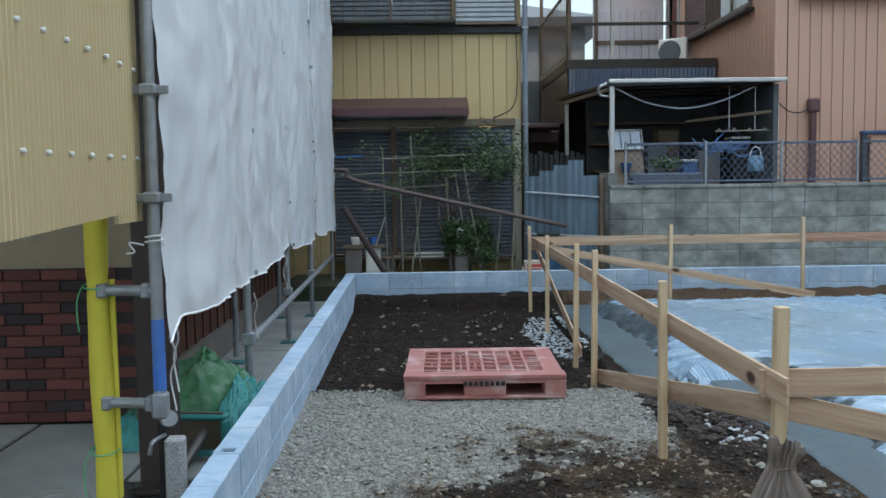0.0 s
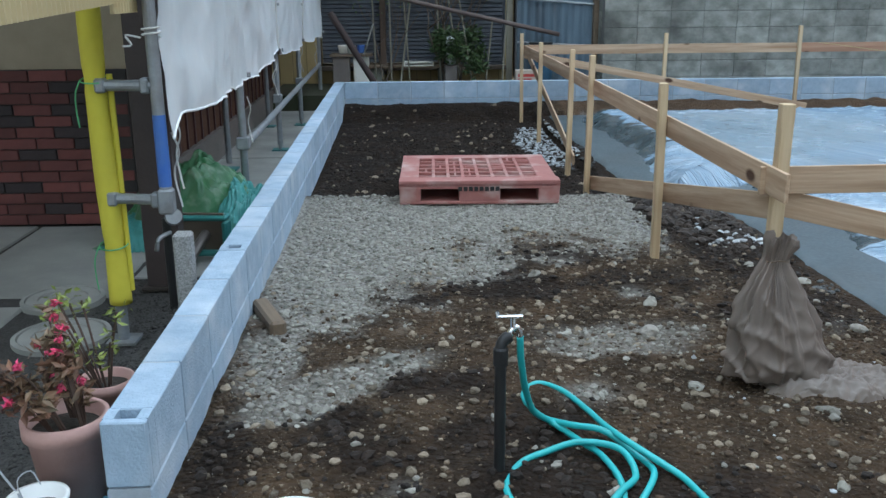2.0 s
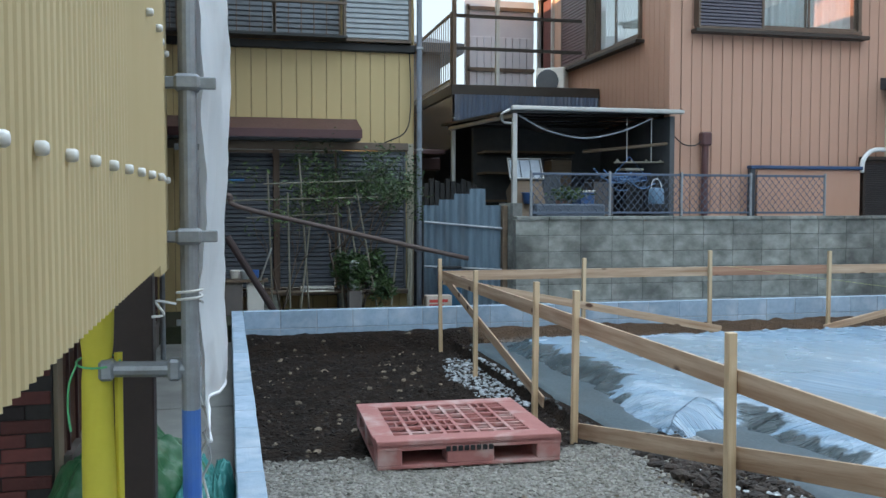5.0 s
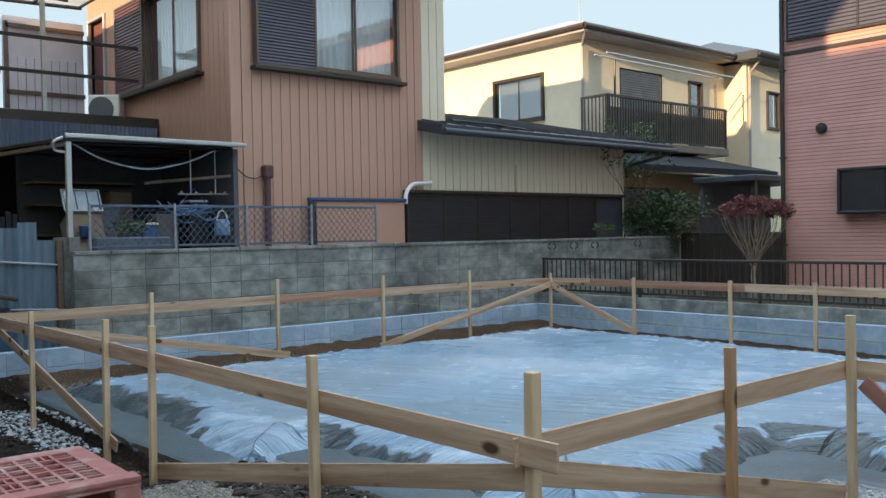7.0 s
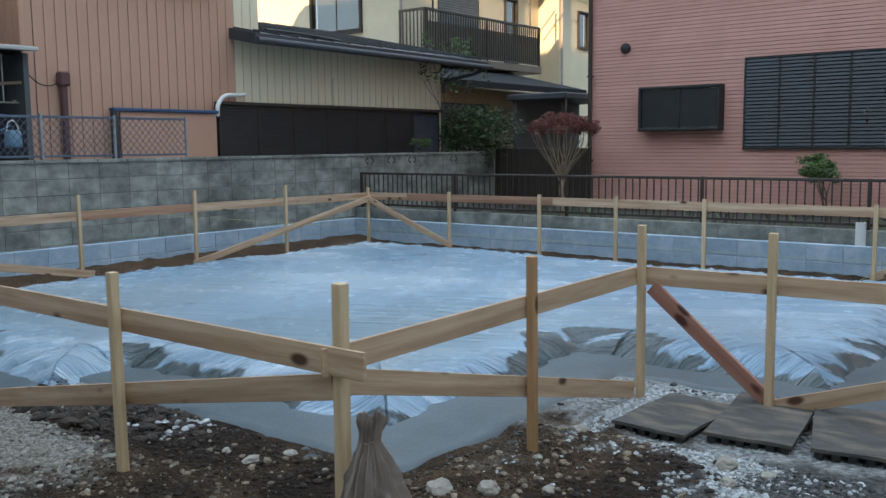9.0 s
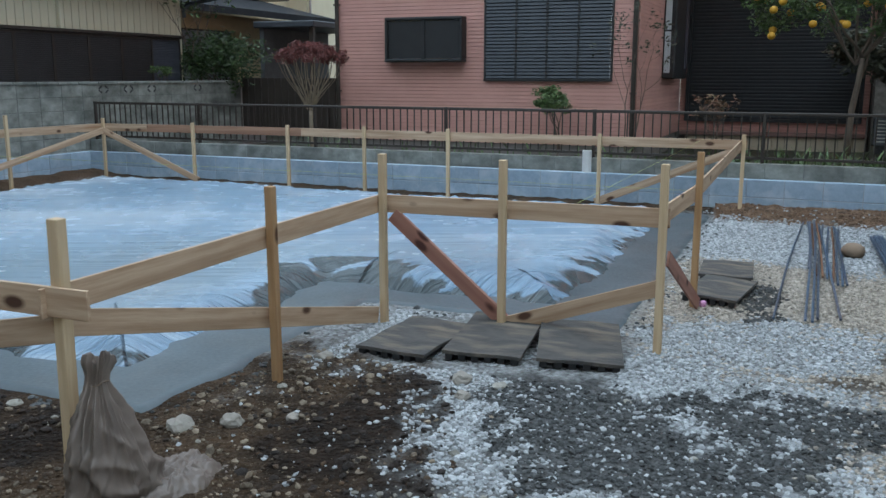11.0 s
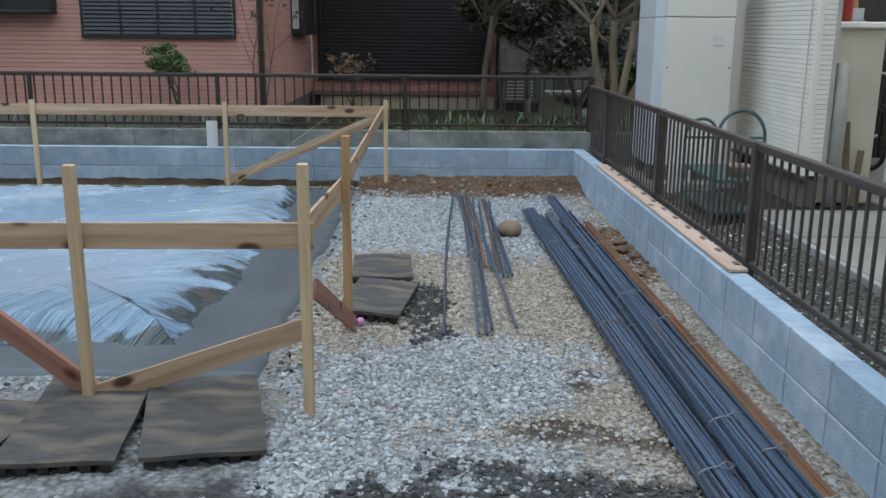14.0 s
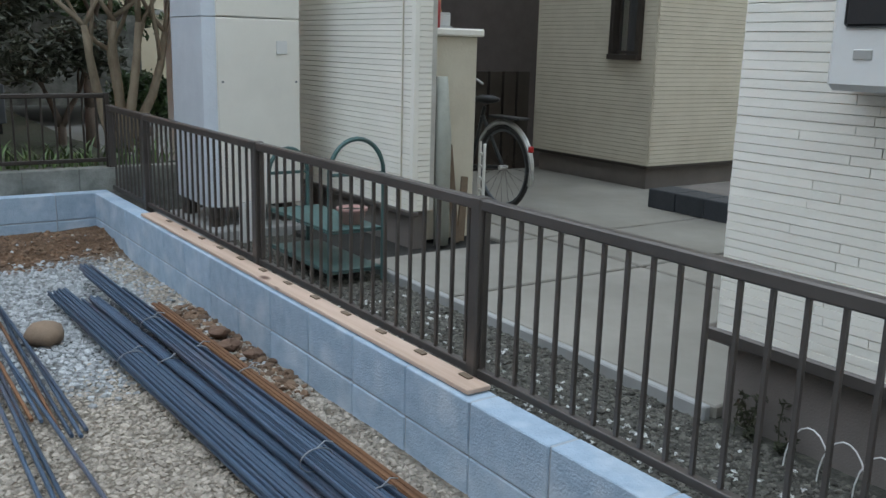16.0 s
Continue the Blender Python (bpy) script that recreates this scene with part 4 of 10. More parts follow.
def board(p, q, w=0.105, t=0.015, mat=None, label="level board of new pine nailed to the stakes", cat="board", flat=False, group="batter boards"):
    """A board from p to q (middle line), standing on edge."""
    p, q = Vector(p), Vector(q)
    d = q - p
    L_ = d.length
    bm = cbox(-L_ / 2, L_ / 2, -t / 2, t / 2, -w / 2, w / 2, bevel=0.002)
    if flat:
        bm = cbox(-L_ / 2, L_ / 2, -w / 2, w / 2, -t / 2, t / 2, bevel=0.002)
    ob = new("board", mesh_of(bm, "board", mat or M_pine))
    ax = d.normalized()
    ay = Vector((0, 0, 1)).cross(ax).normalized()
    az = ax.cross(ay)
    ob.matrix_world = Matrix.Translation((p + q) / 2) @ Matrix((ax, ay, az)).transposed().to_4x4()
    return tagged(ob, label, cat, group)


# left line, from the near corner to the far one
for y, top, th in ((3.75, 1.003, 1.12), (5.10, 0.945, 1.0), (6.98, 0.955, 0.95), (7.77, 0.945, 0.95), (9.44, 0.91, 0.9), (10.86, 0.93, 0.9)):
    stake(1.60 if y > 4 else 1.655, y, top, thick=th)
# near side, the notch, the right side
for x, y, top, th in ((2.97, 3.76, 0.965, 1.0), (4.17, 3.77, 1.022, 1.0), (4.17, 3.02, 1.013, 1.0), (4.17, 2.13, 1.025, 1.0), (5.26, 2.08, 1.005, 1.0)):
    ob = stake(x, y, top, thick=th)
    if x in (2.97, 5.26):
        ob.data = stake_tan
        tagged(ob, "upright stake of older, tan-brown pine driven into the ground")
# far side and back
for y, top in ((2.13, 0.86), (3.68, 0.83), (5.53, 0.84), (6.67, 0.845), (7.785, 0.835), (9.29, 0.835), (10.86, 0.865)):
    stake(9.51, y, top, thick=0.95)
for x, top in ((3.22, 0.92), (4.77, 0.99), (6.32, 0.965), (7.84, 0.97)):
    stake(x, 10.86, top, thick=0.95)
board((1.628, 3.60, 0.775 - 0.0525), (1.628, 7.05, 0.785 - 0.0525))
board((1.630, 7.05, 0.785 - 0.0525), (1.632, 10.93, 0.80 - 0.0525), mat=M_pine)
board((1.60, 3.787, 0.765 - 0.05), (4.22, 3.80, 0.775 - 0.05))
board((4.205, 3.80, 0.775 - 0.0525), (4.205, 2.10, 0.787 - 0.0525))
board((4.20, 2.155, 0.787 - 0.0525), (5.29, 2.107, 0.79 - 0.0525))
board((5.29, 2.108, 0.79 - 0.0525), (9.55, 2.157, 0.80 - 0.0525))
board((9.54, 2.10, 0.80 - 0.0525), (9.54, 7.6, 0.80 - 0.0525))
board((9.54, 7.6, 0.80 - 0.0525), (9.54, 10.1, 0.795 - 0.0525), mat=M_pine_brown, label="brownish older level board nailed to the stakes")
board((9.54, 10.1, 0.795 - 0.0525), (9.54, 10.9, 0.79 - 0.0525))
board((1.60, 10.89, 0.80 - 0.0525), (4.8, 10.89, 0.80 - 0.0525))
board((4.8, 10.89, 0.80 - 0.0525), (6.35, 10.89, 0.80 - 0.0525), mat=M_pine_brown, label="brownish older level board nailed to the stakes")
board((6.35, 10.89, 0.80 - 0.0525), (9.55, 10.89, 0.79 - 0.0525))

# ---- mustard house behind the back wall ----
I4 = Matrix.Identity(4)
mu = thing("mustard_house", "two-storey house in mustard metal cladding with closed grey shutters", "house", (-1.8, 13.1, 0.0))
MF = pose(-5.0, 13.1, 0)
# slate grey, darkened further to carry the shade before the house
M_slate_shaded = surface("shaded_slate_shutter", (0.095, 0.105, 0.125), (0.065, 0.072, 0.088), scale=3, rough=0.5, bump=0.08, fine=50, metal=0.2, spot=(0.06, 0.06, 0.06), spot_scale=1.5, spot_amount=0.5)
U = 5.0
facade(mu, "wall_front", MF, 6.74, 0.12, 3.46, M_must, holes=[(U - 0.85, U + 1.62, 0.42, 2.22)], pitch=0.185)
facade(mu, "wall_front_upper", MF, 6.74, 3.60, 5.4, M_must, holes=[(U - 2.4, U + 0.80, 3.66, 5.2)], pitch=0.185)
facade(mu, "wall_side", pose(1.74, 13.1, 0) @ pose(0, 0, 0, 0, 0, 90), 6.5, 0.12, 5.4, M_must, pitch=0.185)
part("storey_band", cbox(-5.0, 1.76, 13.02, 13.12, 3.46, 3.56, bevel=0.01), M_black, mu, m=I4)
part("base", cbox(-5.0, 1.72, 13.12, 13.3, -0.3, 0.12), M_base, mu, m=I4)
part("roof", box(bmesh.new(), -5.4, 2.15, 12.6, 20.2, 5.4, 5.5, 0.01), M_tile, mu, m=I4)
for i, (a, b) in enumerate(((-0.85, -0.04), (0.0, 0.72), (0.78, 1.60))):
    louvres(mu, pose(0, 13.1, 0), a, b, 0.45, 2.16, 0.055, M_slate_shaded, M_bronze if i < 2 else M_slate_shaded, out=-0.02 if i < 2 else 0.05, label="closed grey roller shutter with dust streaks")
part("shutter_post", cbox(-0.06, 0.02, 13.02, 13.12, 0.30, 2.2, bevel=0.006), surface("old_brown_timber", (0.13, 0.085, 0.06), (0.09, 0.06, 0.045), stretch=(8, 8, 0.6)), mu, m=I4)
part("lintel", cbox(-1.6, 1.66, 13.0, 13.1, 2.20, 2.30, bevel=0.006), M_bronze, mu, m=I4)
part("pelmet", cbox(-1.6, 1.0, 12.66, 12.99, 2.30, 2.38, bevel=0.01), M_shutter, mu, m=I4)
bm = bmesh.new()
v = [bm.verts.new(q) for q in ((-1.7, 12.55, 2.32), (1.0, 12.55, 2.32), (1.0, 13.09, 2.52), (-1.7, 13.09, 2.52), (-1.7, 12.55, 2.42), (1.0, 12.55, 2.42), (1.0, 13.09, 2.60), (-1.7, 13.09, 2.60))]
for f in ((0, 1, 2, 3), (4, 5, 6, 7), (0, 1, 5, 4), (1, 2, 6, 5), (2, 3, 7, 6), (3, 0, 4, 7)):
    bm.faces.new([v[k] for k in f])
part("canopy", bm, M_maroon, mu, "maroon sheet-steel canopy over the shutters", m=I4)
part("window_ledge", cbox(-0.9, 1.64, 12.92, 13.08, 0.36, 0.42, bevel=0.006), M_bronze, mu, m=I4)
for a, b in ((-2.4, -1.2), (-1.18, -0.05), (-0.01, 0.80)):
    louvres(mu, pose(0, 13.1, 0), a, b, 3.66, 5.2, 0.062, M_shutter, M_bronze, out=-0.03)
louvres(mu, pose(0, 13.1, 0), 0.86, 1.66, 3.60, 5.2, 0.062, surface("pale_grey_shutter_box", (0.30, 0.32, 0.33), (0.25, 0.27, 0.28), metal=0.3, rough=0.5), M_bronze, out=0.14, name="shutter_box", label="grey ribbed shutter box")
rl = part("window_rail", cbox(-2.4, 0.85, 12.78, 12.81, 3.98, 4.01, bevel=0.004), M_bronze, mu, m=I4)
part("window_rail_foot", cbox(-2.4, 0.85, 12.76, 13.05, 3.565, 3.60, bevel=0.004), M_black, mu, m=I4)
for i in range(21):
    part("rail_bar", crod((-2.35 + i * 0.155, 12.795, 3.60), (-2.35 + i * 0.155, 12.795, 3.99), 0.008, seg=6), M_bronze, mu, m=I4)
part("downpipe", tube(bmesh.new(), [(1.80, 12.98, 0.2), (1.80, 12.98, 5.6)], 0.035, 12), surface("weathered_grey_pipe", (0.22, 0.25, 0.29), (0.17, 0.19, 0.22), rough=0.5), mu, m=I4)
for z in (0.9, 2.2, 3.5, 4.7):
    part("pipe_clip", cbox(1.755, 1.845, 12.94, 13.08, z, z + 0.03, bevel=0.004), M_galv, mu, m=I4)
part("loose_cable", tube(bmesh.new(), smooth_path([(1.68, 13.03, 3.5), (1.69, 13.0, 2.8), (1.62, 12.98, 2.45), (1.35, 13.0, 2.30)], 6), 0.008, 6), M_black, mu, m=I4)
part("trim", cbox(1.655, 1.74, 13.06, 13.098, 0.12, 2.3, bevel=0.004), surface("pale_trim", (0.42, 0.38, 0.30), (0.36, 0.33, 0.26)), mu, m=I4)

# ---- brown house, on the terrace behind the old wall ----
solid("ground_terrace", cbox(2.82, 15.0, 11.77, 30, -0.2, 1.22), M_concrete, "raised yard behind the retaining wall", "ground", kind="structure")
br = thing("brown_house", "two-storey house in reddish brown ribbed metal cladding", "house", (6.9, 14.5, 1.22))
BF = pose(5.0, 12.35, 0)
BL = pose(5.0, 17.6, 0, 0, 0, -90)
facade(br, "wall_front", BF, 3.25, 1.22, 5.95, M_brown, holes=[(0.36, 2.78, 3.84, 5.16)], pitch=0.15)
facade(br, "wall_front_pale", pose(8.25, 12.35, 0), 0.48, 3.1, 5.95, M_cream, pitch=0.16)
lu = lambda y: 17.6 - y
facade(br, "wall_left", BL, 5.25, 1.22, 5.95, M_brown, holes=[(lu(15.0), lu(13.2), 3.84, 5.16), (lu(17.45), lu(16.75), 3.34, 5.25)], pitch=0.15)
part("wall_back", cbox(5.16, 8.7, 17.4, 17.6, 1.22, 5.95), M_brown, br, m=I4)
part("wall_right", cbox(8.60, 8.73, 12.52, 17.4, 1.22, 5.95), M_cream, br, m=I4)
part("corner_trim", cbox(4.975, 5.03, 12.325, 12.38, 1.22, 5.95, bevel=0.008), M_brown, br, m=I4)
part("eave", cbox(4.35, 9.2, 11.75, 18.2, 5.95, 6.1, bevel=0.02), surface("navy_eave", (0.06, 0.07, 0.10), (0.05, 0.055, 0.08)), br, m=I4)
part("roof", cbox(4.5, 9.0, 11.95, 18.0, 6.1, 6.25, bevel=0.02), M_tile, br, m=I4)
window(br, BF, 1.26, 2.75, 3.86, 5.14, M_bronze, M_curtain, 2, label="sliding window in a bronze frame with net curtains")
louvres(br, BF, 0.36, 1.24, 3.82, 5.16, 0.042, M_navy, M_bronze, out=0.13, name="shutter_box", label="violet-grey ribbed shutter box")
part("window_ledge", cbox(0.28, 2.86, -0.16, 0.0, 3.74, 3.79, bevel=0.006), M_dark, br, m=BF)
window(br, BL, lu(15.0) + 0.02, lu(13.2) - 0.02, 3.86, 5.14, M_bronze, M_curtain, 2, label="sliding window with net curtains")
louvres(br, BL, lu(16.1), lu(15.05), 3.84, 5.2, 0.05, M_maroon, M_bronze, out=0.10, name="shutter_box", label="maroon ribbed shutter box")
part("window_ledge", cbox(lu(16.1), lu(13.1), -0.14, 0.0, 3.74, 3.79, bevel=0.006), M_dark, br, m=BL)
dr = part("door", cbox(lu(17.42), lu(16.78), 0.04, 0.09, 3.36, 5.22, bevel=0.006), surface("red_brown_door", (0.14, 0.04, 0.03), (0.11, 0.035, 0.03), stretch=(6, 6, 0.5)), br, "red-brown balcony door", m=BL)
part("door_frame", bars(bmesh.new(), lu(17.45), lu(16.75), 3.34, 5.25, 0.05), M_alu, dr, m=BL)
M_awn = surface("navy_awning", (0.10, 0.12, 0.16), (0.07, 0.085, 0.12), rough=0.45)
part("awning", cbox(lu(15.15), lu(12.75), -0.55, 0.0, 5.27, 5.33, bevel=0.01), M_awn, br, "dark blue-grey window awning", m=BL)
part("awning", cbox(0.20, 2.95, -0.50, 0.0, 5.27, 5.33, bevel=0.01), M_awn, br, "dark blue-grey window awning", m=BF)
# drain pipe, its cable, a blue-capped tank screen, white pipe
dp = part("downpipe", tube(bmesh.new(), [(5.47, 12.27, 1.22), (5.47, 12.27, 2.38)], 0.045, 12), M_maroon, br, m=I4)
part("hopper", cbox(5.40, 5.54, 12.20, 12.33, 2.28, 2.46, bevel=0.02), M_maroon, dp, m=I4)
part("cable", tube(bmesh.new(), smooth_path([(5.02, 12.30, 2.42), (5.15, 12.27, 2.30), (5.30, 12.26, 2.28), (5.42, 12.26, 2.34)], 5), 0.008, 6), M_black, br, m=I4)
part("white_post", cbox(4.955, 5.01, 12.24, 12.30, 1.22, 2.46, bevel=0.006), M_curtain, br, m=I4)
part("white_pipe", tube(bmesh.new(), smooth_path([(7.78, 12.20, 1.95), (7.80, 12.20, 2.12), (7.95, 12.22, 2.25), (8.20, 12.24, 2.27), (8.36, 12.28, 2.29)], 5), 0.032, 10), M_white, br, "white plastic drain pipe", smooth=True, m=I4)
ts = thing("tank_screen", "brown steel screen with a blue top rail beside the house", "screen", (6.95, 12.25, 1.22))
part("panel", cbox(6.2, 7.76, 12.20, 12.23, 1.22, 1.98, bevel=0.004), M_brown, ts, m=I4)
part("top_rail", cbox(6.08, 7.78, 12.16, 12.27, 1.985, 2.03, bevel=0.008), surface("blue_paint", (0.03, 0.07, 0.16), (0.03, 0.06, 0.12)), ts, "blue painted rail", m=I4)
part("post", cbox(6.08, 6.15, 12.17, 12.25, 1.22, 1.985, bevel=0.006), M_tile, ts, m=I4)

# ---- low wing with dark shutters ----
wg = thing("cream_wing", "single-storey wing in cream ribbed cladding with a dark roof", "house", (10.7, 14.0, 1.22))
facade(wg, "wall_front", pose(8.26, 12.37, 0), 5.0, 1.22, 3.13, M_cream, pitch=0.155)
part("wall_end", cbox(13.1, 13.26, 12.53, 16.5, 1.22, 3.0), M_cream, wg, m=I4)
bm = bmesh.new()
v = [bm.verts.new(q) for q in ((8.15, 11.75, 2.98), (14.0, 11.75, 2.98), (14.0, 16.5, 3.95), (8.15, 16.5, 3.95), (8.15, 11.75, 3.14), (14.0, 11.75, 3.10), (14.0, 16.5, 4.1), (8.15, 16.5, 4.1))]
for f in ((0, 1, 2, 3), (4, 5, 6, 7), (0, 1, 5, 4), (1, 2, 6, 5), (2, 3, 7, 6), (3, 0, 4, 7)):
    bm.faces.new([v[k] for k in f])
part("roof", bm, M_tile, wg, "dark sheet-steel roof", m=I4)
ribm = mesh_of(cbox(-0.012, 0.012, 0, 4.85, 0.0, 0.03), "seam", M_tile)
for i in range(16):
    piece("seam", ribm, wg, wm(wg).inverted() @ Matrix.Translation((8.25 + i * 0.38, 11.76, 3.135)) @ Euler((math.atan2(0.98, 4.75), 0, 0)).to_matrix().to_4x4())
part("gutter", tube(bmesh.new(), [(8.15, 11.70, 3.03), (14.05, 11.70, 2.99)], 0.05, 10), M_tile, wg, m=I4)
part("gutter_spout", tube(bmesh.new(), smooth_path([(13.9, 11.74, 2.98), (13.7, 11.9, 2.86), (13.3, 12.25, 2.72), (13.28, 12.3, 2.5)], 4), 0.035, 8), M_tile, wg, m=I4)
part("roof_hose", tube(bmesh.new(), smooth_path([(8.75, 12.2, 3.28), (9.2, 12.4, 3.31), (9.7, 12.15, 3.26), (10.0, 11.8, 3.17)], 6), 0.02, 6), M_black, wg, m=I4)
part("vent_pipe", cbox(10.28, 10.34, 12.28, 12.36, 2.1, 2.62, bevel=0.01), M_cream, wg, m=I4)
for i in range(6):
    a = 7.87 + i * 0.735
    louvres(wg, pose(0, 12.36, 0), a, a + 0.72, 1.30, 2.08, 0.028, M_black, M_dark, out=0.13, depth=0.008, label="dark louvred storm shutter")
louvres(wg, pose(0, 12.36, 0), 12.32, 13.06, 1.30, 2.08, 0.028, surface("blue_grey_louvre", (0.06, 0.065, 0.085), (0.045, 0.05, 0.065)), M_dark, out=0.09, depth=0.01, label="blue-grey louvred shutter")
part("shutter_rail", cbox(7.84, 13.12, 12.19, 12.36, 2.12, 2.17, bevel=0.006), M_dark, wg, m=I4)

# ---- balcony, its roof, and the lean-to at the side of the brown house ----
bc = thing("balcony", "raised balcony with bronze posts and a clear corrugated roof", "balcony", (3.8, 16.0, 1.22))
part("deck", cbox(2.62, 4.98, 14.62, 18.0, 3.14, 3.30, bevel=0.01), M_dark, bc, m=I4)
M_bluecorr = surface("blue_grey_corrugated", (0.12, 0.16, 0.24), (0.09, 0.12, 0.19), scale=2, rough=0.4, bump=0.04, fine=30, spot=(0.22, 0.24, 0.28), spot_scale=2, spot_amount=0.6, stretch=(3, 3, 0.5))
bm = bmesh.new()
ribs(bm, 2.66, 4.95, 2.70, 3.15, 0.063, 0.02, lambda u, d, z: Vector((u, 14.60 - d, z)), wave=True)
part("fascia", bm, M_bluecorr, bc, "blue-grey corrugated fascia", m=I4)
M_smoke = glassy("smoked_panel", (0.16, 0.12, 0.09), 0.78, 0.25)
part("side_panel", cbox(2.645, 2.665, 14.7, 18.0, 2.35, 3.38), M_smoke, bc, "smoked plastic panel", m=I4)
railing(bc, pose(2.66, 18.0, 0, 0, 0, -90), 3.3, 3.34, 4.38, 0.15, M_bronze, posts=3.3, bar=0.012)
part("post", cbox(2.65, 2.71, 14.66, 14.72, 3.2, 4.86, bevel=0.005), M_bronze, bc, m=I4)
part("post", cbox(3.33, 3.39, 14.69, 14.75, 3.26, 4.86, bevel=0.005), M_alu, bc, m=I4)
for z in (4.30, 3.82):
    part("rail", cbox(2.7, 4.7, 14.67, 14.70, z, z + 0.05, bevel=0.004), M_dark, bc, m=I4)
part("back_post", cbox(2.65, 2.71, 17.9, 17.96, 3.2, 5.1, bevel=0.005), M_bronze, bc, m=I4)
part("roof_beam", tube(bmesh.new(), smooth_path([(2.68, 14.69, 4.6), (2.72, 14.69, 4.84), (2.95, 14.69, 4.92), (3.7, 14.69, 4.90)], 5), 0.03, 8), M_bronze, bc, m=I4)
M_clear = bpy.data.materials.new("clear_corrugated_roof")
M_clear.use_nodes = True
_n = M_clear.node_tree.nodes
_p = _n["Principled BSDF"]
# the low sun's orange glow is put into both of the sheet's colours
_p.inputs["Base Color"].default_value = (0.80, 0.66, 0.50, 1)
_p.inputs["Roughness"].default_value = 0.35
_t = _n.new("ShaderNodeBsdfTranslucent")
_t.inputs[0].default_value = (0.92, 0.72, 0.54, 1)
_x = _n.new("ShaderNodeMixShader")
_x.inputs[0].default_value = 0.75
M_clear.node_tree.links.new(_p.outputs[0], _x.inputs[1])
M_clear.node_tree.links.new(_t.outputs[0], _x.inputs[2])
M_clear.node_tree.links.new(_x.outputs[0], _n["Material Output"].inputs[0])
bm = bmesh.new()
ribs(bm, 11.85, 15.0, 0, 1, 0.065, 0.018, lambda u, d, z: Vector((2.68 + 1.30 * z, u, 4.89 + 0.04 * z + d)), wave=True)
part("roof_sheet", bm, M_clear, bc, "clear corrugated plastic roof with the low sun's glow put into its colour", m=I4)
for y in (11.88, 12.66, 13.42, 14.2, 14.96):
    part("rafter", crod((2.68, y, 4.84), (3.98, y, 4.88), 0.028, seg=6), M_bronze, bc, m=I4)
for k in range(3):
    x = 2.69 + k * 0.64
    part("purlin", crod((x, 11.86, 4.86 + 0.03 * (x - 2.68)), (x, 15.0, 4.86 + 0.03 * (x - 2.68)), 0.022, seg=6), M_bronze, bc, m=I4)
# added dark sheet: shade under the deck is put into its colour
part("under_deck_shade", cbox(2.62, 4.98, 17.86, 17.96, 0.5, 3.12), M_shade_tone, bc, m=I4)
# corrugated screen and the storage behind the balcony rail
M_milky = surface("milky_panel", (0.60, 0.58, 0.60), (0.52, 0.50, 0.53), scale=2, rough=0.4, bump=0.05)
part("wind_screen", cbox(3.64, 4.98, 17.80, 17.83, 3.30, 5.30), M_milky, bc, "milky flat wind screen", m=I4)
for k in range(9):
    part("screen_board", cbox(3.73 + 0.138 * k, 3.73 + 0.138 * k + 0.128, 17.765, 17.797, 3.32, 4.62, bevel=0.006), M_milky, bc, m=I4)
for z in (3.98, 5.10):
    part("screen_rail", cbox(3.68, 4.98, 17.735, 17.763, z, z + 0.07), M_bronze, bc, m=I4)
part("screen_post", cbox(3.66, 3.72, 17.735, 17.797, 3.30, 5.2), M_bronze, bc, m=I4)
ac = thing("air_conditioner", "white outdoor air-conditioning unit on the balcony deck", "air conditioner", (4.70, 16.0, 3.30), rz=-40)
part("case", cbox(-0.25, 0.25, -0.12, 0.12, 0.03, 0.50, bevel=0.015), M_offwhite, ac)
part("grille", lathe(bmesh.new(), [(0.20, 0), (0.20, 0.012), (0.17, 0.016), (0.02, 0.016)], 24, pose(-0.04, -0.122, 0.27, 90)), M_shutter, ac)
for x in (-0.2, 0.2):
    part("foot", cbox(x - 0.05, x + 0.05, -0.16, 0.16, 0, 0.03), M_shutter, ac)

lt = thing("lean_to", "lean-to shelter with a white-edged flat roof on metal posts", "shelter", (3.9, 13.2, 1.22))
bm = bmesh.new()
v = [bm.verts.new(q) for q in ((2.72, 12.02, 2.62), (5.0, 12.02, 2.66), (4.99, 14.55, 2.84), (2.45, 14.55, 2.66), (2.72, 12.02, 2.66), (5.0, 12.02, 2.70), (4.99, 14.55, 2.88), (2.45, 14.55, 2.70))]
for f in ((0, 1, 2, 3), (4, 5, 6, 7), (0, 1, 5, 4), (1, 2, 6, 5), (2, 3, 7, 6), (3, 0, 4, 7)):
    bm.faces.new([v[k] for k in f])
part("roof", bm, M_black, lt, m=I4)
part("front_gutter", cbox(2.74, 5.02, 11.98, 12.03, 2.655, 2.71, bevel=0.012), M_alu, lt, "white aluminium gutter", m=I4)
part("corner_elbow", tube(bmesh.new(), smooth_path([(2.72, 12.0, 2.66), (2.62, 12.02, 2.60), (2.66, 12.1, 2.52), (2.78, 12.1, 2.50)], 4), 0.016, 8), M_alu, lt, m=I4)
part("front_post", cbox(2.77, 2.83, 12.05, 12.11, 1.22, 2.64, bevel=0.005), M_alu, lt, m=I4)
part("back_post", cbox(2.55, 2.61, 14.3, 14.36, 0.5, 2.66, bevel=0.005), M_alu, lt, m=I4)
part("side_beam", crod((2.79, 12.08, 2.60), (2.55, 14.4, 2.62), 0.03, seg=6), M_alu, lt, m=I4)
for k in range(4):
    y = 12.5 + 0.55 * k
    part("joist", crod((2.7, y, 2.63), (5.0, y, 2.68), 0.02, seg=6), M_dark, lt, m=I4)
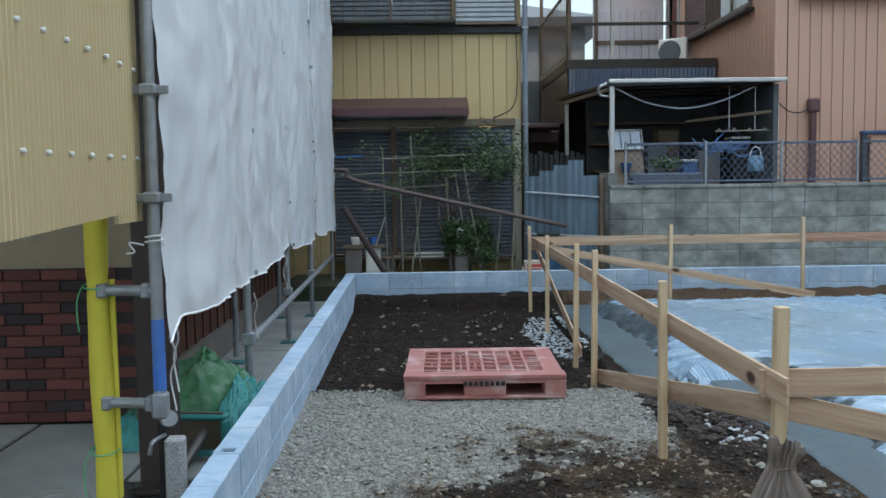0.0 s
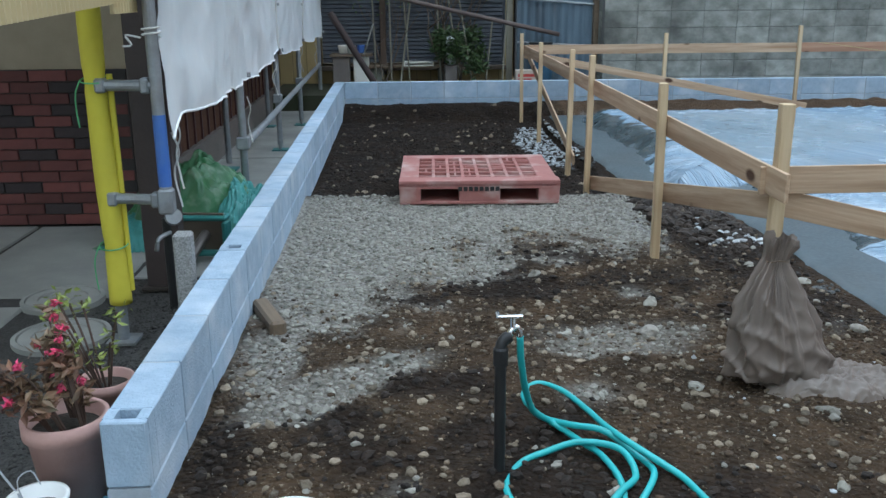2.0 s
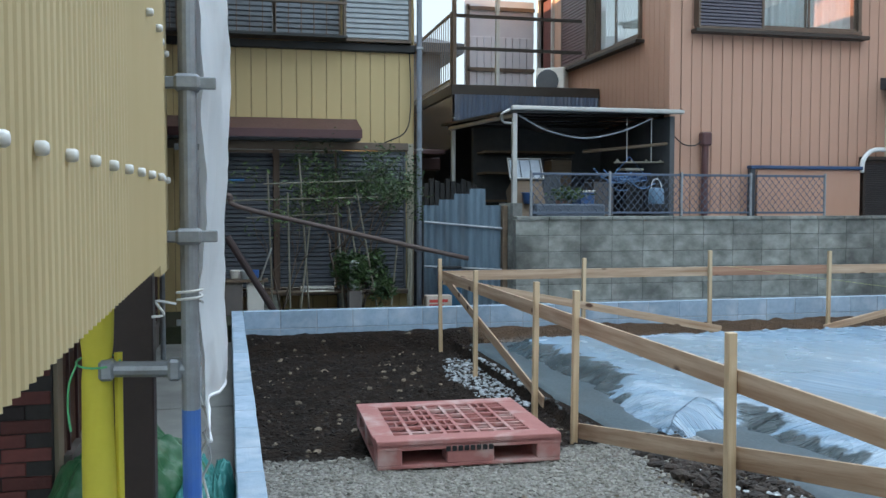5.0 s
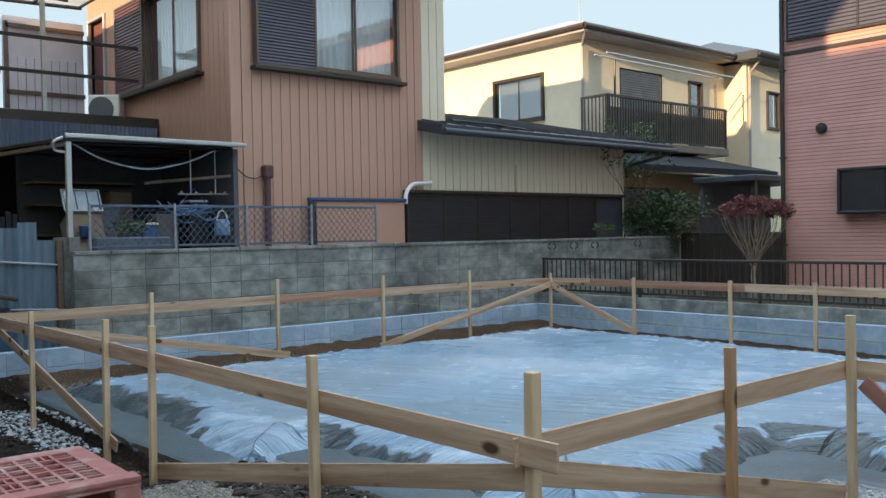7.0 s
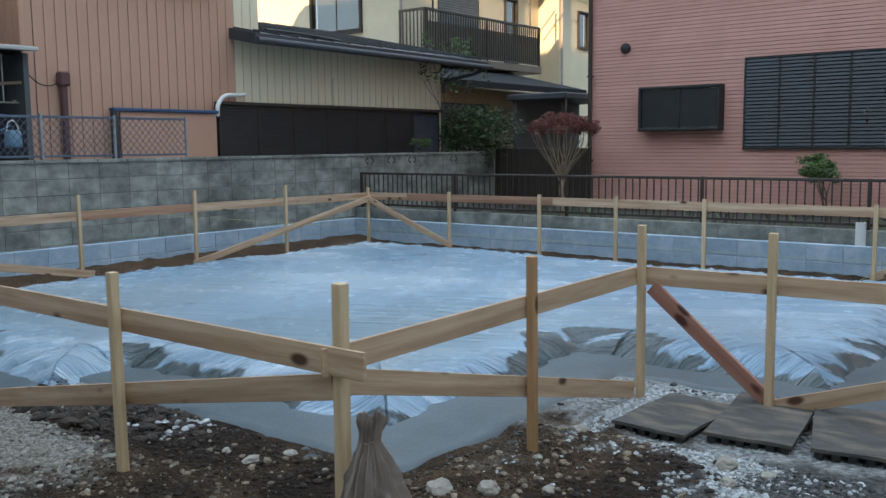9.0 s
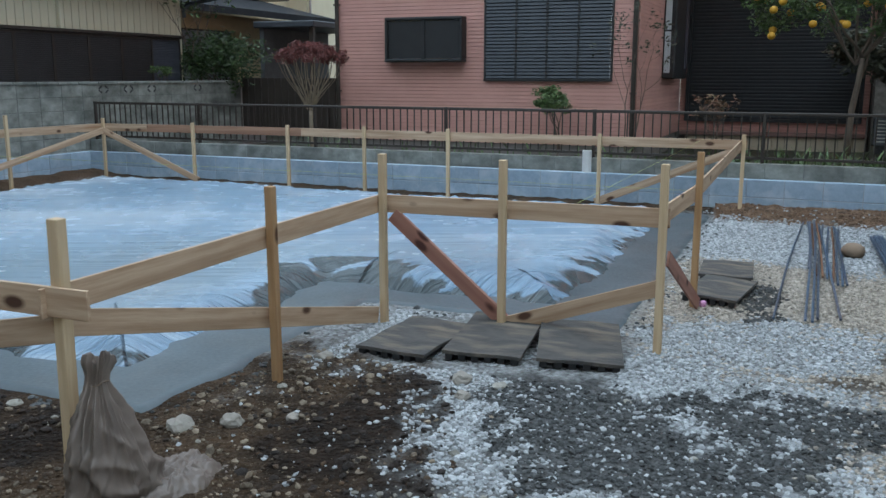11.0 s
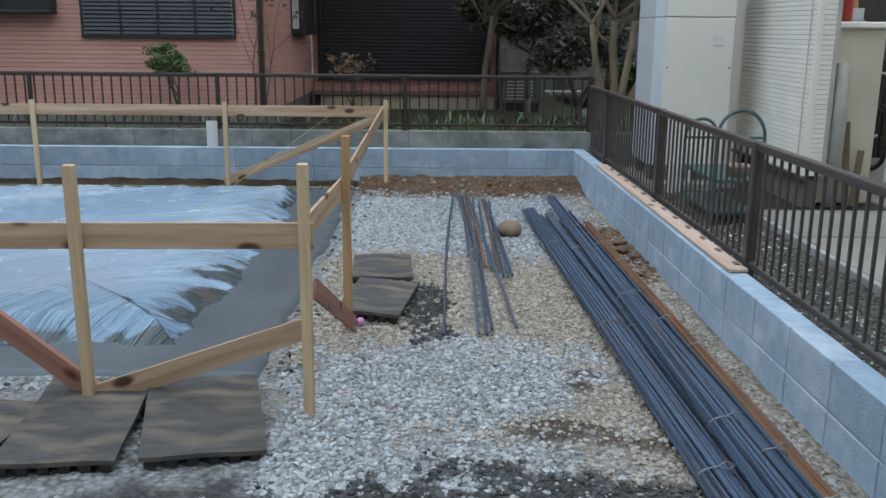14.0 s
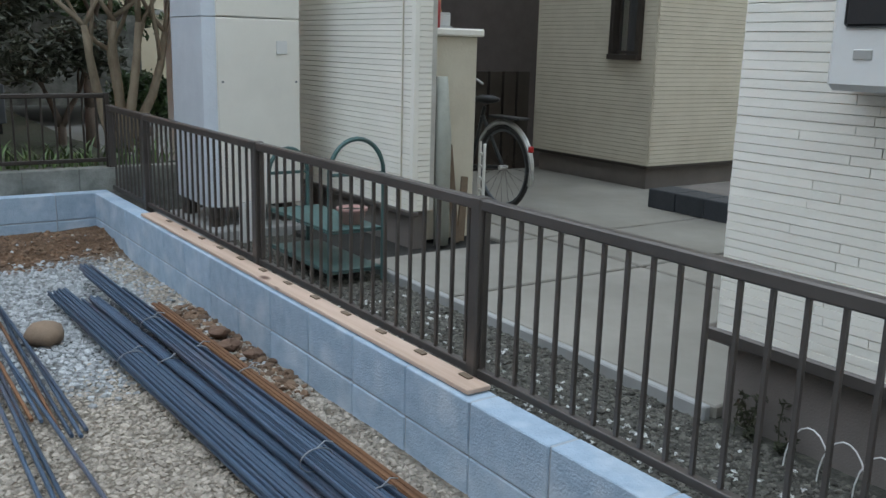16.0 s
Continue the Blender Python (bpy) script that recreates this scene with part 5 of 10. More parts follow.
me = grid_mesh("shade_cloth", np.linspace(2.9, 4.6, 15), np.linspace(12.15, 12.9, 6), lambda X, Y: 2.60 - 0.22 * np.sin((X - 2.9) / 1.7 * np.pi) * (1 - 0.3 * (Y - 12.15)), M_black)
o = new("shade_cloth", me)
o.parent = lt
o.matrix_basis = wm(lt).inverted()
# back of the shelter: shelves before a wall with the shade in its colour
part("back_wall", cbox(2.9, 5.0, 14.4, 14.5, 1.22, 2.72), M_shade_tone, lt, m=I4)
M_junk_wood = surface("old_board", (0.20, 0.14, 0.09), (0.14, 0.10, 0.07), stretch=(0.6, 8, 8))
for k, z in enumerate((1.55, 1.95, 2.25)):
    part("shelf", cbox(2.95, 4.3, 13.9, 14.38, z, z + 0.03), M_junk_wood, lt, m=I4)

# added dark sheet over the house wall, painting the shade under the roof
part("side_panel", cbox(4.90, 4.965, 12.14, 14.38, 1.22, 2.64), M_shade_tone, lt, "dark sheet that stands in for shade on the house wall", m=I4)
part("cable", tube(bmesh.new(), smooth_path([(2.86, 12.10, 2.60), (3.25, 12.12, 2.42), (3.75, 12.12, 2.34), (4.25, 12.12, 2.44), (4.62, 12.10, 2.60)], 6), 0.011, 6), M_galv, lt, "slack grey cable", m=I4)
part("cross_bar", crod((3.9, 12.6, 2.20), (4.95, 12.2, 2.30), 0.022, seg=6), M_junk_wood, lt, m=I4)

gsd = thing("garden_shed", "dark brown timber shed with a reddish roof between the houses", "shed", (2.2, 16.5, 0))
part("wall", cbox(1.80, 2.60, 15.6, 17.5, 0.0, 2.05), surface("dark_shed_boards", (0.06, 0.04, 0.03), (0.04, 0.028, 0.022), stretch=(8, 8, 0.6)), gsd, m=I4)
part("roof", cbox(1.78, 2.64, 15.4, 17.6, 2.05, 2.25, bevel=0.02), M_maroon, gsd, m=I4)
part("wall_behind", cbox(1.78, 2.60, 17.7, 17.8, 0.0, 3.3), M_shutter, gsd, m=I4)

# ---- cream house on the corner beyond ----
yh = thing("cream_house", "two-storey cream stucco house with a hipped roof, lit by low sun", "house", (18.5, 18.5, 0.6))
YL = pose(16.0, 21.5, 0, 0, 0, -90)
YF = pose(16.0, 15.7, 0)
yu = lambda y: 21.5 - y
facade(yh, "wall_left", YL, 5.636, 0.6, 6.1, M_yellow, holes=[(yu(18.7), yu(16.95), 4.32, 5.44)], pitch=0, core=M_yellow)
facade(yh, "wall_front", YF, 6.3, 0.6, 6.1, M_yellow, holes=[(1.45, 3.2, 3.75, 5.55), (4.4, 5.0, 3.75, 5.5)], pitch=0, core=M_yellow)
facade(yh, "wall_front_right", pose(22.3, 15.0, 0), 6.0, 0.6, 6.1, M_yellow, holes=[(0.9, 1.6, 4.3, 5.4), (3.2, 5.0, 3.9, 5.2)], pitch=0, core=M_yellow)
part("wall_step", cbox(22.18, 22.3, 15.02, 15.9, 0.6, 6.1), M_yellow, yh, m=I4)
window(yh, YL, yu(18.65), yu(17.0), 4.36, 5.40, M_dark, None, 2, label="dark-framed window reflecting the sunset sky", w=0.08)
louvres(yh, YF, 1.47, 3.18, 3.77, 5.53, 0.06, M_shutter, M_dark, out=0.0)
window(yh, YF, 4.43, 4.97, 3.78, 5.47, M_dark, None, 1)
window(yh, pose(22.3, 15.0, 0), 0.95, 1.55, 4.35, 5.35, M_dark, None, 1)
window(yh, pose(22.3, 15.0, 0), 3.25, 4.95, 3.95, 5.15, M_dark, M_curtain, 2)


def hip(x0, x1, y0, y1, z, h, over=0.6, thick=0.22):
    """A hipped roof over a plan, with its boxed eaves."""
    bm = bmesh.new()
    x0, x1, y0, y1 = x0 - over, x1 + over, y0 - over, y1 + over
    w = min(x1 - x0, y1 - y0) / 2
    a = [bm.verts.new(q) for q in ((x0, y0, z), (x1, y0, z), (x1, y1, z), (x0, y1, z))]
    b = [bm.verts.new(q) for q in ((x0, y0, z + thick), (x1, y0, z + thick), (x1, y1, z + thick), (x0, y1, z + thick))]
    if x1 - x0 > y1 - y0:
        r = [bm.verts.new(q) for q in ((x0 + w, y0 + w, z + thick + h), (x1 - w, y0 + w, z + thick + h))]
        fs = ((b[0], b[1], r[1], r[0]), (b[2], b[3], r[0], r[1]), (b[1], b[2], r[1]), (b[3], b[0], r[0]))
    else:
        r = [bm.verts.new(q) for q in ((x0 + w, y0 + w, z + thick + h), (x0 + w, y1 - w, z + thick + h))]
        fs = ((b[0], b[1], r[0]), (b[1], b[2], r[1], r[0]), (b[2], b[3], r[1]), (b[3], b[0], r[0], r[1]))
    for f in fs:
        bm.faces.new(f)
    bm.faces.new(a[::-1])
    for k in range(4):
        bm.faces.new((a[k], a[(k + 1) % 4], b[(k + 1) % 4], b[k]))
    return bm


part("roof", hip(16.0, 22.3, 15.7, 21.5, 6.1, 1.15), M_tile_warm, yh, "shallow hipped slate roof", m=I4)
part("roof_right", hip(22.3, 28.3, 15.0, 21.0, 6.1, 1.25), M_tile, yh, m=I4)
for q in (((15.35, 15.05, 6.22), (22.0, 15.05, 6.22)), ((15.35, 15.05, 6.22), (15.35, 22.0, 6.22)), ((21.7, 14.35, 6.22), (28.5, 14.35, 6.22))):
    part("gutter", crod(*q, 0.07, seg=8), M_dark, yh, m=I4)
part("downpipe", tube(bmesh.new(), [(15.45, 15.1, 6.15), (15.93, 15.62, 5.9), (15.93, 15.62, 0.6)], 0.035, 8), M_tile_warm, yh, m=I4)
part("downpipe", tube(bmesh.new(), [(22.1, 14.5, 6.15), (22.25, 14.95, 5.8), (22.25, 14.95, 0.6)], 0.035, 8), M_tile_warm, yh, m=I4)
bal = thing("veranda", "bronze balcony with upright bars on the cream house", "balcony", (19.0, 15.0, 3.5))
part("floor", cbox(15.86, 20.95, 14.82, 15.68, 3.42, 3.62, bevel=0.02), M_bronze, bal, m=I4)
railing(bal, pose(15.9, 14.87, 0), 5.0, 3.62, 4.68, 0.10, M_dark, posts=2.0, bar=0.025, rail=0.06)
railing(bal, pose(15.9, 15.65, 0, 0, 0, -90), 0.78, 3.62, 4.68, 0.10, M_bronze, posts=0.78, bar=0.025, rail=0.06)
part("screen", cbox(15.95, 20.85, 14.92, 14.94, 3.66, 4.4), glassy("smoked_panel_dark", (0.10, 0.08, 0.065), 0.75, 0.3), bal, m=I4)
dryer = thing("laundry_poles", "steel laundry poles held over the balcony rail", "laundry pole", (18.5, 14.5, 4.68))
for x in (16.2, 20.4):
    part("bracket", crod((x, 14.87, 4.6), (x, 14.87, 5.5), 0.025, seg=8), M_dark, dryer, m=I4)
for y in (14.62, 14.97):
    part("pole", crod((15.6, y, 5.55), (20.9, y, 5.50), 0.02, seg=8), M_alu, dryer, m=I4)
dish = thing("roof_aerial", "round dish aerial on the cream house roof", "aerial", (19.0, 18.3, 7.15))
part("mast", crod((0, 0, 0), (0, 0, 0.9), 0.02, seg=6), M_alu, dish)
# orange of the low sun is put into the dish's colour
part("dish", lathe(bmesh.new(), [(0.02, 0.0), (0.12, 0.02), (0.22, 0.06), (0.225, 0.07), (0.12, 0.04), (0.01, 0.02)], 20, pose(0, -0.05, 1.1, 75, 0, -70)), surface("sunlit_dish", (0.62, 0.38, 0.12), (0.55, 0.33, 0.10), rough=0.5), dish)
lowr = thing("porch_roof", "low dark tiled porch roof in front of the cream house", "roof", (16.0, 13.7, 0.6))
bm = bmesh.new()
v = [bm.verts.new(q) for q in ((14.0, 12.9, 2.72), (20.0, 12.9, 2.72), (20.0, 15.65, 3.35), (14.0, 15.65, 3.35), (14.0, 12.9, 2.86), (20.0, 12.9, 2.86), (20.0, 15.65, 3.5), (14.0, 15.65, 3.5))]
for f in ((0, 1, 2, 3), (4, 5, 6, 7), (0, 1, 5, 4), (1, 2, 6, 5), (2, 3, 7, 6), (3, 0, 4, 7)):
    bm.faces.new([v[k] for k in f])
part("roof", bm, surface("dull_black_tile", (0.035, 0.037, 0.042), (0.025, 0.027, 0.03), rough=0.85, bump=0.3, fine=30, spec=0.15), lowr, m=I4)
facade(lowr, "wall_front", pose(14.2, 13.5, 0), 5.6, 0.6, 2.75, surface("ochre_stucco", (0.45, 0.34, 0.20), (0.38, 0.29, 0.17), rough=0.9, bump=0.2, fine=100), holes=[(0.5, 2.2, 1.0, 2.4)], pitch=0, core=surface("ochre_wall", (0.45, 0.34, 0.20), (0.38, 0.29, 0.17), rough=0.9, bump=0.2, fine=100))
louvres(lowr, pose(14.2, 13.5, 0), 0.52, 2.18, 1.02, 2.38, 0.06, M_shutter, M_dark, out=0.0)
# a pale house beyond, between the brown and the cream one, and one behind the mustard house
for nm, a, mt in (("distant_house", (12.5, 15.6, 26, 32, 0, 5.9), M_white), ("grey_roofed_house", (-2.0, 4.6, 24, 33, 0, 5.3), M_shutter)):
    d = thing(nm, "pale house farther off between the neighbours", "house", ((a[0] + a[1]) / 2, a[2], 0))
    part("wall", cbox(*a), mt, d, m=I4)
    part("roof", hip(a[0], a[1], a[2], a[3], a[5], 1.3, 0.5), M_tile, d, m=I4)
    part("window", cbox(a[0] + 0.8, a[0] + 2.0, a[2] - 0.05, a[2], 3.4, 4.6), M_shade_tone, d, m=I4)

# ---- pink house behind the far railing ----
def garden_height(x, y):
    """The garden falls from the railing's wall towards the houses."""
    return 0.42 - 0.30 * sstep(10.6, 13.2, np.asarray(x, float)) + 0.04 * (fbm(x, y, 3.0, 3, 15) - 0.5)


tagged(new("garden_ground", grid_mesh("garden_ground", np.concatenate([np.linspace(XR + T + 0.14, 16, 90), np.linspace(17, 30, 8)]), np.linspace(-0.9, 13.4, 150), garden_height, M_soilgreen)), "dark garden soil behind the low wall", "ground", kind="structure")
pk = thing("pink_house", "two-storey house in salmon-pink lying siding boards", "house", (16, 5, 0.42))
PF = pose(13.0, 8.97, 0, 0, 0, -90)
pu = lambda y: 8.97 - y
facade(pk, "wall_front", PF, 5.0, 0.42, 6.4, M_pink, holes=[(pu(7.93), pu(6.69), 1.73, 2.33), (pu(6.30), pu(4.34), 1.42, 2.72)], pitch=0, lap=0.058, proud=0.014, gap=0.010, core=M_groove_pink)
facade(pk, "wall_side", pose(13.0, 3.94, 0), 4.4, 0.42, 6.4, M_pink, pitch=0, lap=0.058, proud=0.014, gap=0.010, core=M_groove_pink)
facade(pk, "wall_rear", pose(17.4, 3.92, 0, 0, 0, -90), 3.35, 0.42, 6.4, M_pink, holes=[(0.17, 3.16, 0.68, 3.55)], pitch=0, lap=0.058, proud=0.014, gap=0.010, core=M_groove_pink)
part("wall_left", cbox(13.16, 20, 8.85, 8.97, 0.42, 6.4), M_pink, pk, m=I4)
part("foundation", cbox(13.01, 20, 3.97, 8.96, -0.3, 0.43), M_base, pk, m=I4)
part("foundation", cbox(17.42, 22, 0.60, 3.98, -0.3, 0.43), M_base, pk, m=I4)
part("wall_right", cbox(17.56, 22, 0.57, 0.72, 0.42, 6.4), M_pink, pk, m=I4)
part("roof", hip(13.0, 22.0, 0.57, 8.97, 6.4, 1.6), M_tile, pk, m=I4)
bw = part("bay_window", bars(bmesh.new(), pu(7.93), pu(6.69), 1.73, 2.33, 0.05, -0.22, 0.05, 0.012), M_black, pk, "black-framed bay window with an insect screen", m=PF)
part("pane", cbox(pu(7.93), pu(6.69), -0.17, -0.165, 1.73, 2.33), M_glass, bw)
part("screen", cbox(pu(7.92), pu(6.70), -0.185, -0.18, 1.74, 2.32), M_black, bw)
part("mullion", cbox(pu(7.34), pu(7.28), -0.20, -0.15, 1.73, 2.33, bevel=0.004), M_black, bw)
# dark plane again in place of the room's shade
part("room_shade_plane", cbox(pu(7.93), pu(6.69), 0.15, 0.16, 1.73, 2.33), M_shade_tone, bw)
louvres(pk, PF, pu(6.30), pu(4.34), 1.42, 2.72, 0.052, surface("blue_black_louvre", (0.04, 0.047, 0.058), (0.03, 0.036, 0.045), rough=0.4), M_black, out=0.05, panels=4, depth=0.02, label="dark louvred shutters in four leaves")
for y in (8.6, 5.4):
    louvres(pk, PF, pu(y + 0.22), pu(y - 2.0), 4.5, 5.7, 0.06, M_navy, M_black, out=0.06, panels=2)
part("vent_hood", lathe(bmesh.new(), [(0.085, 0), (0.085, 0.05), (0.06, 0.08), (0.01, 0.09)], 16, pose(13.0, 8.30, 3.03, 0, -90, 0)), M_black, pk, "round black vent hood", m=I4)
for y in (8.93, 3.98):
    dpp = part("downpipe", tube(bmesh.new(), [(12.94, y, 0.45), (12.94, y, 6.3)], 0.035, 8), M_dark, pk, m=I4)
    for z in (1.2, 2.6, 4.0):
        part("pipe_clip", cbox(12.9, 13.0, y - 0.045, y + 0.045, z, z + 0.025), M_dark, dpp, m=I4)
part("upper_beam", cbox(12.97, 13.0, 3.97, 8.97, 4.25, 4.31), M_dark, pk, m=I4)
M_rollblack = surface("black_roller_slat", (0.012, 0.013, 0.016), (0.018, 0.019, 0.022), scale=3, rough=0.6, bump=0.05)
rs = part("roller_shutter", bars(bmesh.new(), 0.17, 3.16, 0.68, 3.55, 0.06, -0.08, 0.02), M_rollblack, pk, "wide black roller shutter", m=pose(17.4, 3.92, 0, 0, 0, -90))
bm = bmesh.new()
n = 44
prof = []
for k in range(n):
    z = 0.68 + 2.87 * k / n
    prof += [(z, 0.0), (z + 0.02, 0.006), (z + 0.048, 0.006)]
L1 = [bm.verts.new((0.17, -d, z)) for z, d in prof]
L2 = [bm.verts.new((3.16, -d, z)) for z, d in prof]
for k in range(len(prof) - 1):
    bm.faces.new((L1[k], L2[k], L2[k + 1], L1[k + 1]))
part("slats", bm, M_rollblack, rs)
M_pale_pane = surface("frosted_pane", (0.55, 0.60, 0.62), (0.48, 0.53, 0.55), rough=0.25, bump=0)
pt = part("letter_window", cbox(15.15, 16.65, 3.72, 3.925, 1.42, 3.2, bevel=0.02), M_black, pk, "tall narrow black bay window", m=I4)
for x, z0, z1 in ((15.145, 1.52, 2.20), (15.145, 2.23, 3.1)):
    part("bright_pane", cbox(x - 0.012, x + 0.004, 3.80, 3.90, z0, z1), M_pale_pane, pt, "pale frosted pane", m=I4)
part("window_rail", cbox(16.30, 16.55, 3.706, 3.722, 1.60, 3.1, bevel=0.004), M_navy, pt, m=I4)
part("downpipe", tube(bmesh.new(), [(17.34, 0.56, 0.0), (17.34, 0.56, 6.3)], 0.04, 8), M_dark, pk, m=I4)
por = thing("veranda_skirt", "low cream panelled skirt under the roller shutter", "skirting", (17.2, 2.3, 0.0))
M_skirt = surface("cream_skirt_board", (0.62, 0.53, 0.40), (0.53, 0.45, 0.33), scale=4, rough=0.8, bump=0.15)
for i in range(14):
    part("panel", cbox(17.20, 17.24, 0.62 + i * 0.225, 0.838 + i * 0.225, -0.25, 0.36, bevel=0.006), M_skirt, por, m=I4)
part("ledge", cbox(17.12, 17.39, 0.60, 3.85, 0.375, 0.44, bevel=0.008), surface("dull_pink_ledge", (0.26, 0.15, 0.125), (0.20, 0.115, 0.10)), por, m=I4)

# ---- railing on the low old wall ----
fr = thing("garden_railing", "dark brown railing of upright bars on the low block wall", "railing", (XR + T + 0.075, 5.5, 0.51))
railing(fr, pose(XR + T + 0.075, 11.55, 0, 0, 0, -90), 11.5, 0.52, 1.075, 0.098, M_dark, posts=1.92, bar=0.014, rail=0.035, post=0.04)
# railing on the neighbour's side of the new wall
nr = thing("terrace_railing", "grey-brown aluminium railing of upright bars along the new block wall", "railing", (5.0, 0.0, 0.3))
railing(nr, pose(10.10, 0.052, 0, 0, 0, 180.72), 11.6, 0.31, 0.985, 0.0955, M_rail_grey, posts=1.935, bar=0.0125, rail=0.042, post=0.055, phase=0.925, shift=0.031)

# ---- lattice fence on the retaining wall ----
lf = thing("lattice_fence", "blue-grey diamond lattice fence panels on the retaining wall", "fence", (4.8, 11.70, 1.34))
M_latt = surface("blue_grey_coated_wire", (0.10, 0.125, 0.17), (0.08, 0.10, 0.14), rough=0.45, metal=0.2)
for a, b in ((2.90, 3.88), (3.90, 4.83), (4.85, 5.78), (5.86, 6.84)):
    bm = bmesh.new()
    box(bm, a, b, 11.69, 11.71, 1.86, 1.89, 0.003)
    box(bm, a, b, 11.69, 11.71, 1.40, 1.425, 0.003)
    pn = part("panel_frame", bm, M_latt, lf, m=I4)
    bm = bmesh.new()
    n = 11
    w = (b - a) / n
    for i in range(-4, n + 1):
        for s in (1, -1):
            x0, x1 = a + i * w, a + (i + 4.4) * w
            z0, z1 = (1.42, 1.865) if s > 0 else (1.865, 1.42)
            t0, t1 = max(0.0, (a - x0) / (x1 - x0)), min(1.0, (b - x0) / (x1 - x0))
            if t1 - t0 > 0.02:
                rod(bm, (x0 + (x1 - x0) * t0, 11.70 + 0.004 * s, z0 + (z1 - z0) * t0), (x0 + (x1 - x0) * t1, 11.70 + 0.004 * s, z0 + (z1 - z0) * t1), 0.0042, seg=4, cap=False)
    part("lattice", bm, M_latt, pn, m=I4)
for x in (2.89, 3.89, 4.84, 5.79, 6.85):
    part("post", crod((x, 11.70, 1.3), (x, 11.70, 1.91), 0.018, seg=8), M_galv, lf, m=I4)
cap = thing("wall_cap", "weathered concrete coping on the retaining wall", "coping", (8.3, 11.7, 1.33), kind="structure")
for i in range(28):
    part("coping_stone", cbox(2.69 + i * 0.4, 3.083 + i * 0.4, 11.612, 11.785, 1.328, 1.372, bevel=0.006), M_block_old, cap, m=I4)

# dark carport and slatted fence in the gap between the cream and the pink house
cpo = thing("garden_carport", "low dark-roofed carport between the two houses", "carport", (17.5, 12.0, 0.42))
part("roof", cbox(16.2, 19.2, 11.3, 12.8, 2.46, 2.60, bevel=0.02), M_tile, cpo, m=I4)
# dark sheet: the shade below the carport roof is put into its colour
part("back_wall", cbox(16.3, 19.1, 12.6, 12.7, 0.42, 2.46), M_shade_tone, cpo, m=I4)
for x in (16.4, 19.0):
    part("post", cbox(x - 0.05, x + 0.05, 11.4, 11.5, 0.42, 2.46, bevel=0.006), M_dark, cpo, m=I4)
gfe = thing("slat_fence", "dark slatted garden fence behind the pruned tree", "fence", (14.0, 10.3, 0.42))
part("rail", cbox(14.03, 14.07, 9.0, 11.6, 0.60, 0.66), M_dark, gfe, m=I4)
part("rail", cbox(14.03, 14.07, 9.0, 11.6, 1.20, 1.26), M_dark, gfe, m=I4)
for i in range(18):
    part("slat", cbox(14.0, 14.025, 9.0 + 0.145 * i, 9.135 + 0.145 * i, 0.42, 1.42, bevel=0.004), M_dark, gfe, m=I4)

# ---- the house at the left, its paved passage ----
lh = thing("brick_house", "house with dark red brick below beige render, beside the plot", "house", (-4.0, 9.0, 0))
HF = pose(-7.0, 6.12, 0)
part("wall_front", cbox(0, 5.62, 0.06, 0.2, 0.0, 7.5), surface("beige_render", (0.40, 0.33, 0.24), (0.35, 0.29, 0.21), rough=0.9, bump=0.2, fine=120), lh, m=HF)
bw_ = part("brick_base", cbox(0, 5.60, 0.012, 0.058, 0.0, 0.957), surface("dark_mortar", (0.05, 0.045, 0.045), rough=0.95), lh, m=HF)
bme = mesh_of(cbox(0.004, 0.226, 0.0, 0.03, 0.004, 0.066, bevel=0.003), "brick", M_brick)
bme_dark = mesh_of(cbox(0.004, 0.226, 0.0, 0.03, 0.004, 0.066, bevel=0.003), "brick", surface("burnt_brick", (0.035, 0.022, 0.024), (0.025, 0.018, 0.02), rough=0.7, bump=0.3, vary=0.3))
for r in range(14):
    for i in range(9):
        u = 5.60 - (i + 1) * 0.23 - (0.115 if r % 2 else 0.0)
        piece("brick", bme if (i * 7 + r * 5 + i * r) % 11 > 2 else bme_dark, bw_, Matrix.Translation((u, 0, r * 0.0683)))
part("wall_side", cbox(-1.52, -1.38, 6.32, 12.0, 0.25, 7.5), surface("brown_boards", (0.15, 0.065, 0.035), (0.10, 0.045, 0.028), stretch=(8, 8, 0.5), scale=2, bump=0.3), lh, m=I4)
part("foundation", cbox(-1.50, -1.34, 6.3, 12.0, -0.3, 0.25), M_base, lh, m=I4)
part("wall_back", cbox(-7.0, -1.52, 11.9, 12.0, 0, 7.5), M_base, lh, m=I4)
part("roof", hip(-7.0, -1.38, 6.12, 12.0, 7.5, 1.6, 0.5), M_tile, lh, m=I4)
for i in range(22):
    part("board_batten", cbox(-1.38, -1.365, 6.4 + i * 0.25, 6.43 + i * 0.25, 0.25, 2.6), M_maroon, lh, m=I4)

# paving and soil of the passage
M_paving = surface("worn_concrete", (0.34, 0.335, 0.31), (0.25, 0.25, 0.235), scale=2.2, rough=0.9, bump=0.2, fine=120, spot=(0.16, 0.16, 0.15), spot_scale=1.4, spot_amount=0.6)
pv = thing("passage_paving", "worn concrete slabs of the passage with stained joints", "paving", (-1.5, 6, 0), kind="structure")
for k, (x0, x1, y0, y1) in enumerate(((-3.4, -2.02, 4.6, 6.1), (-2.0, -1.14, 4.72, 6.1), (-1.12, -0.525, 5.0, 6.3), (-1.36, -0.525, 6.32, 8.4), (-1.36, -0.525, 8.42, 10.6), (-1.36, -0.525, 10.62, 13.0), (-3.4, -1.5, 3.2, 4.58), (-3.4, -1.2, 1.0, 3.18))):
    part("slab", cbox(x0, x1, y0, y1, -0.15, 0.0 - 0.004 * (k % 2), bevel=0.008), M_paving, pv, m=I4)


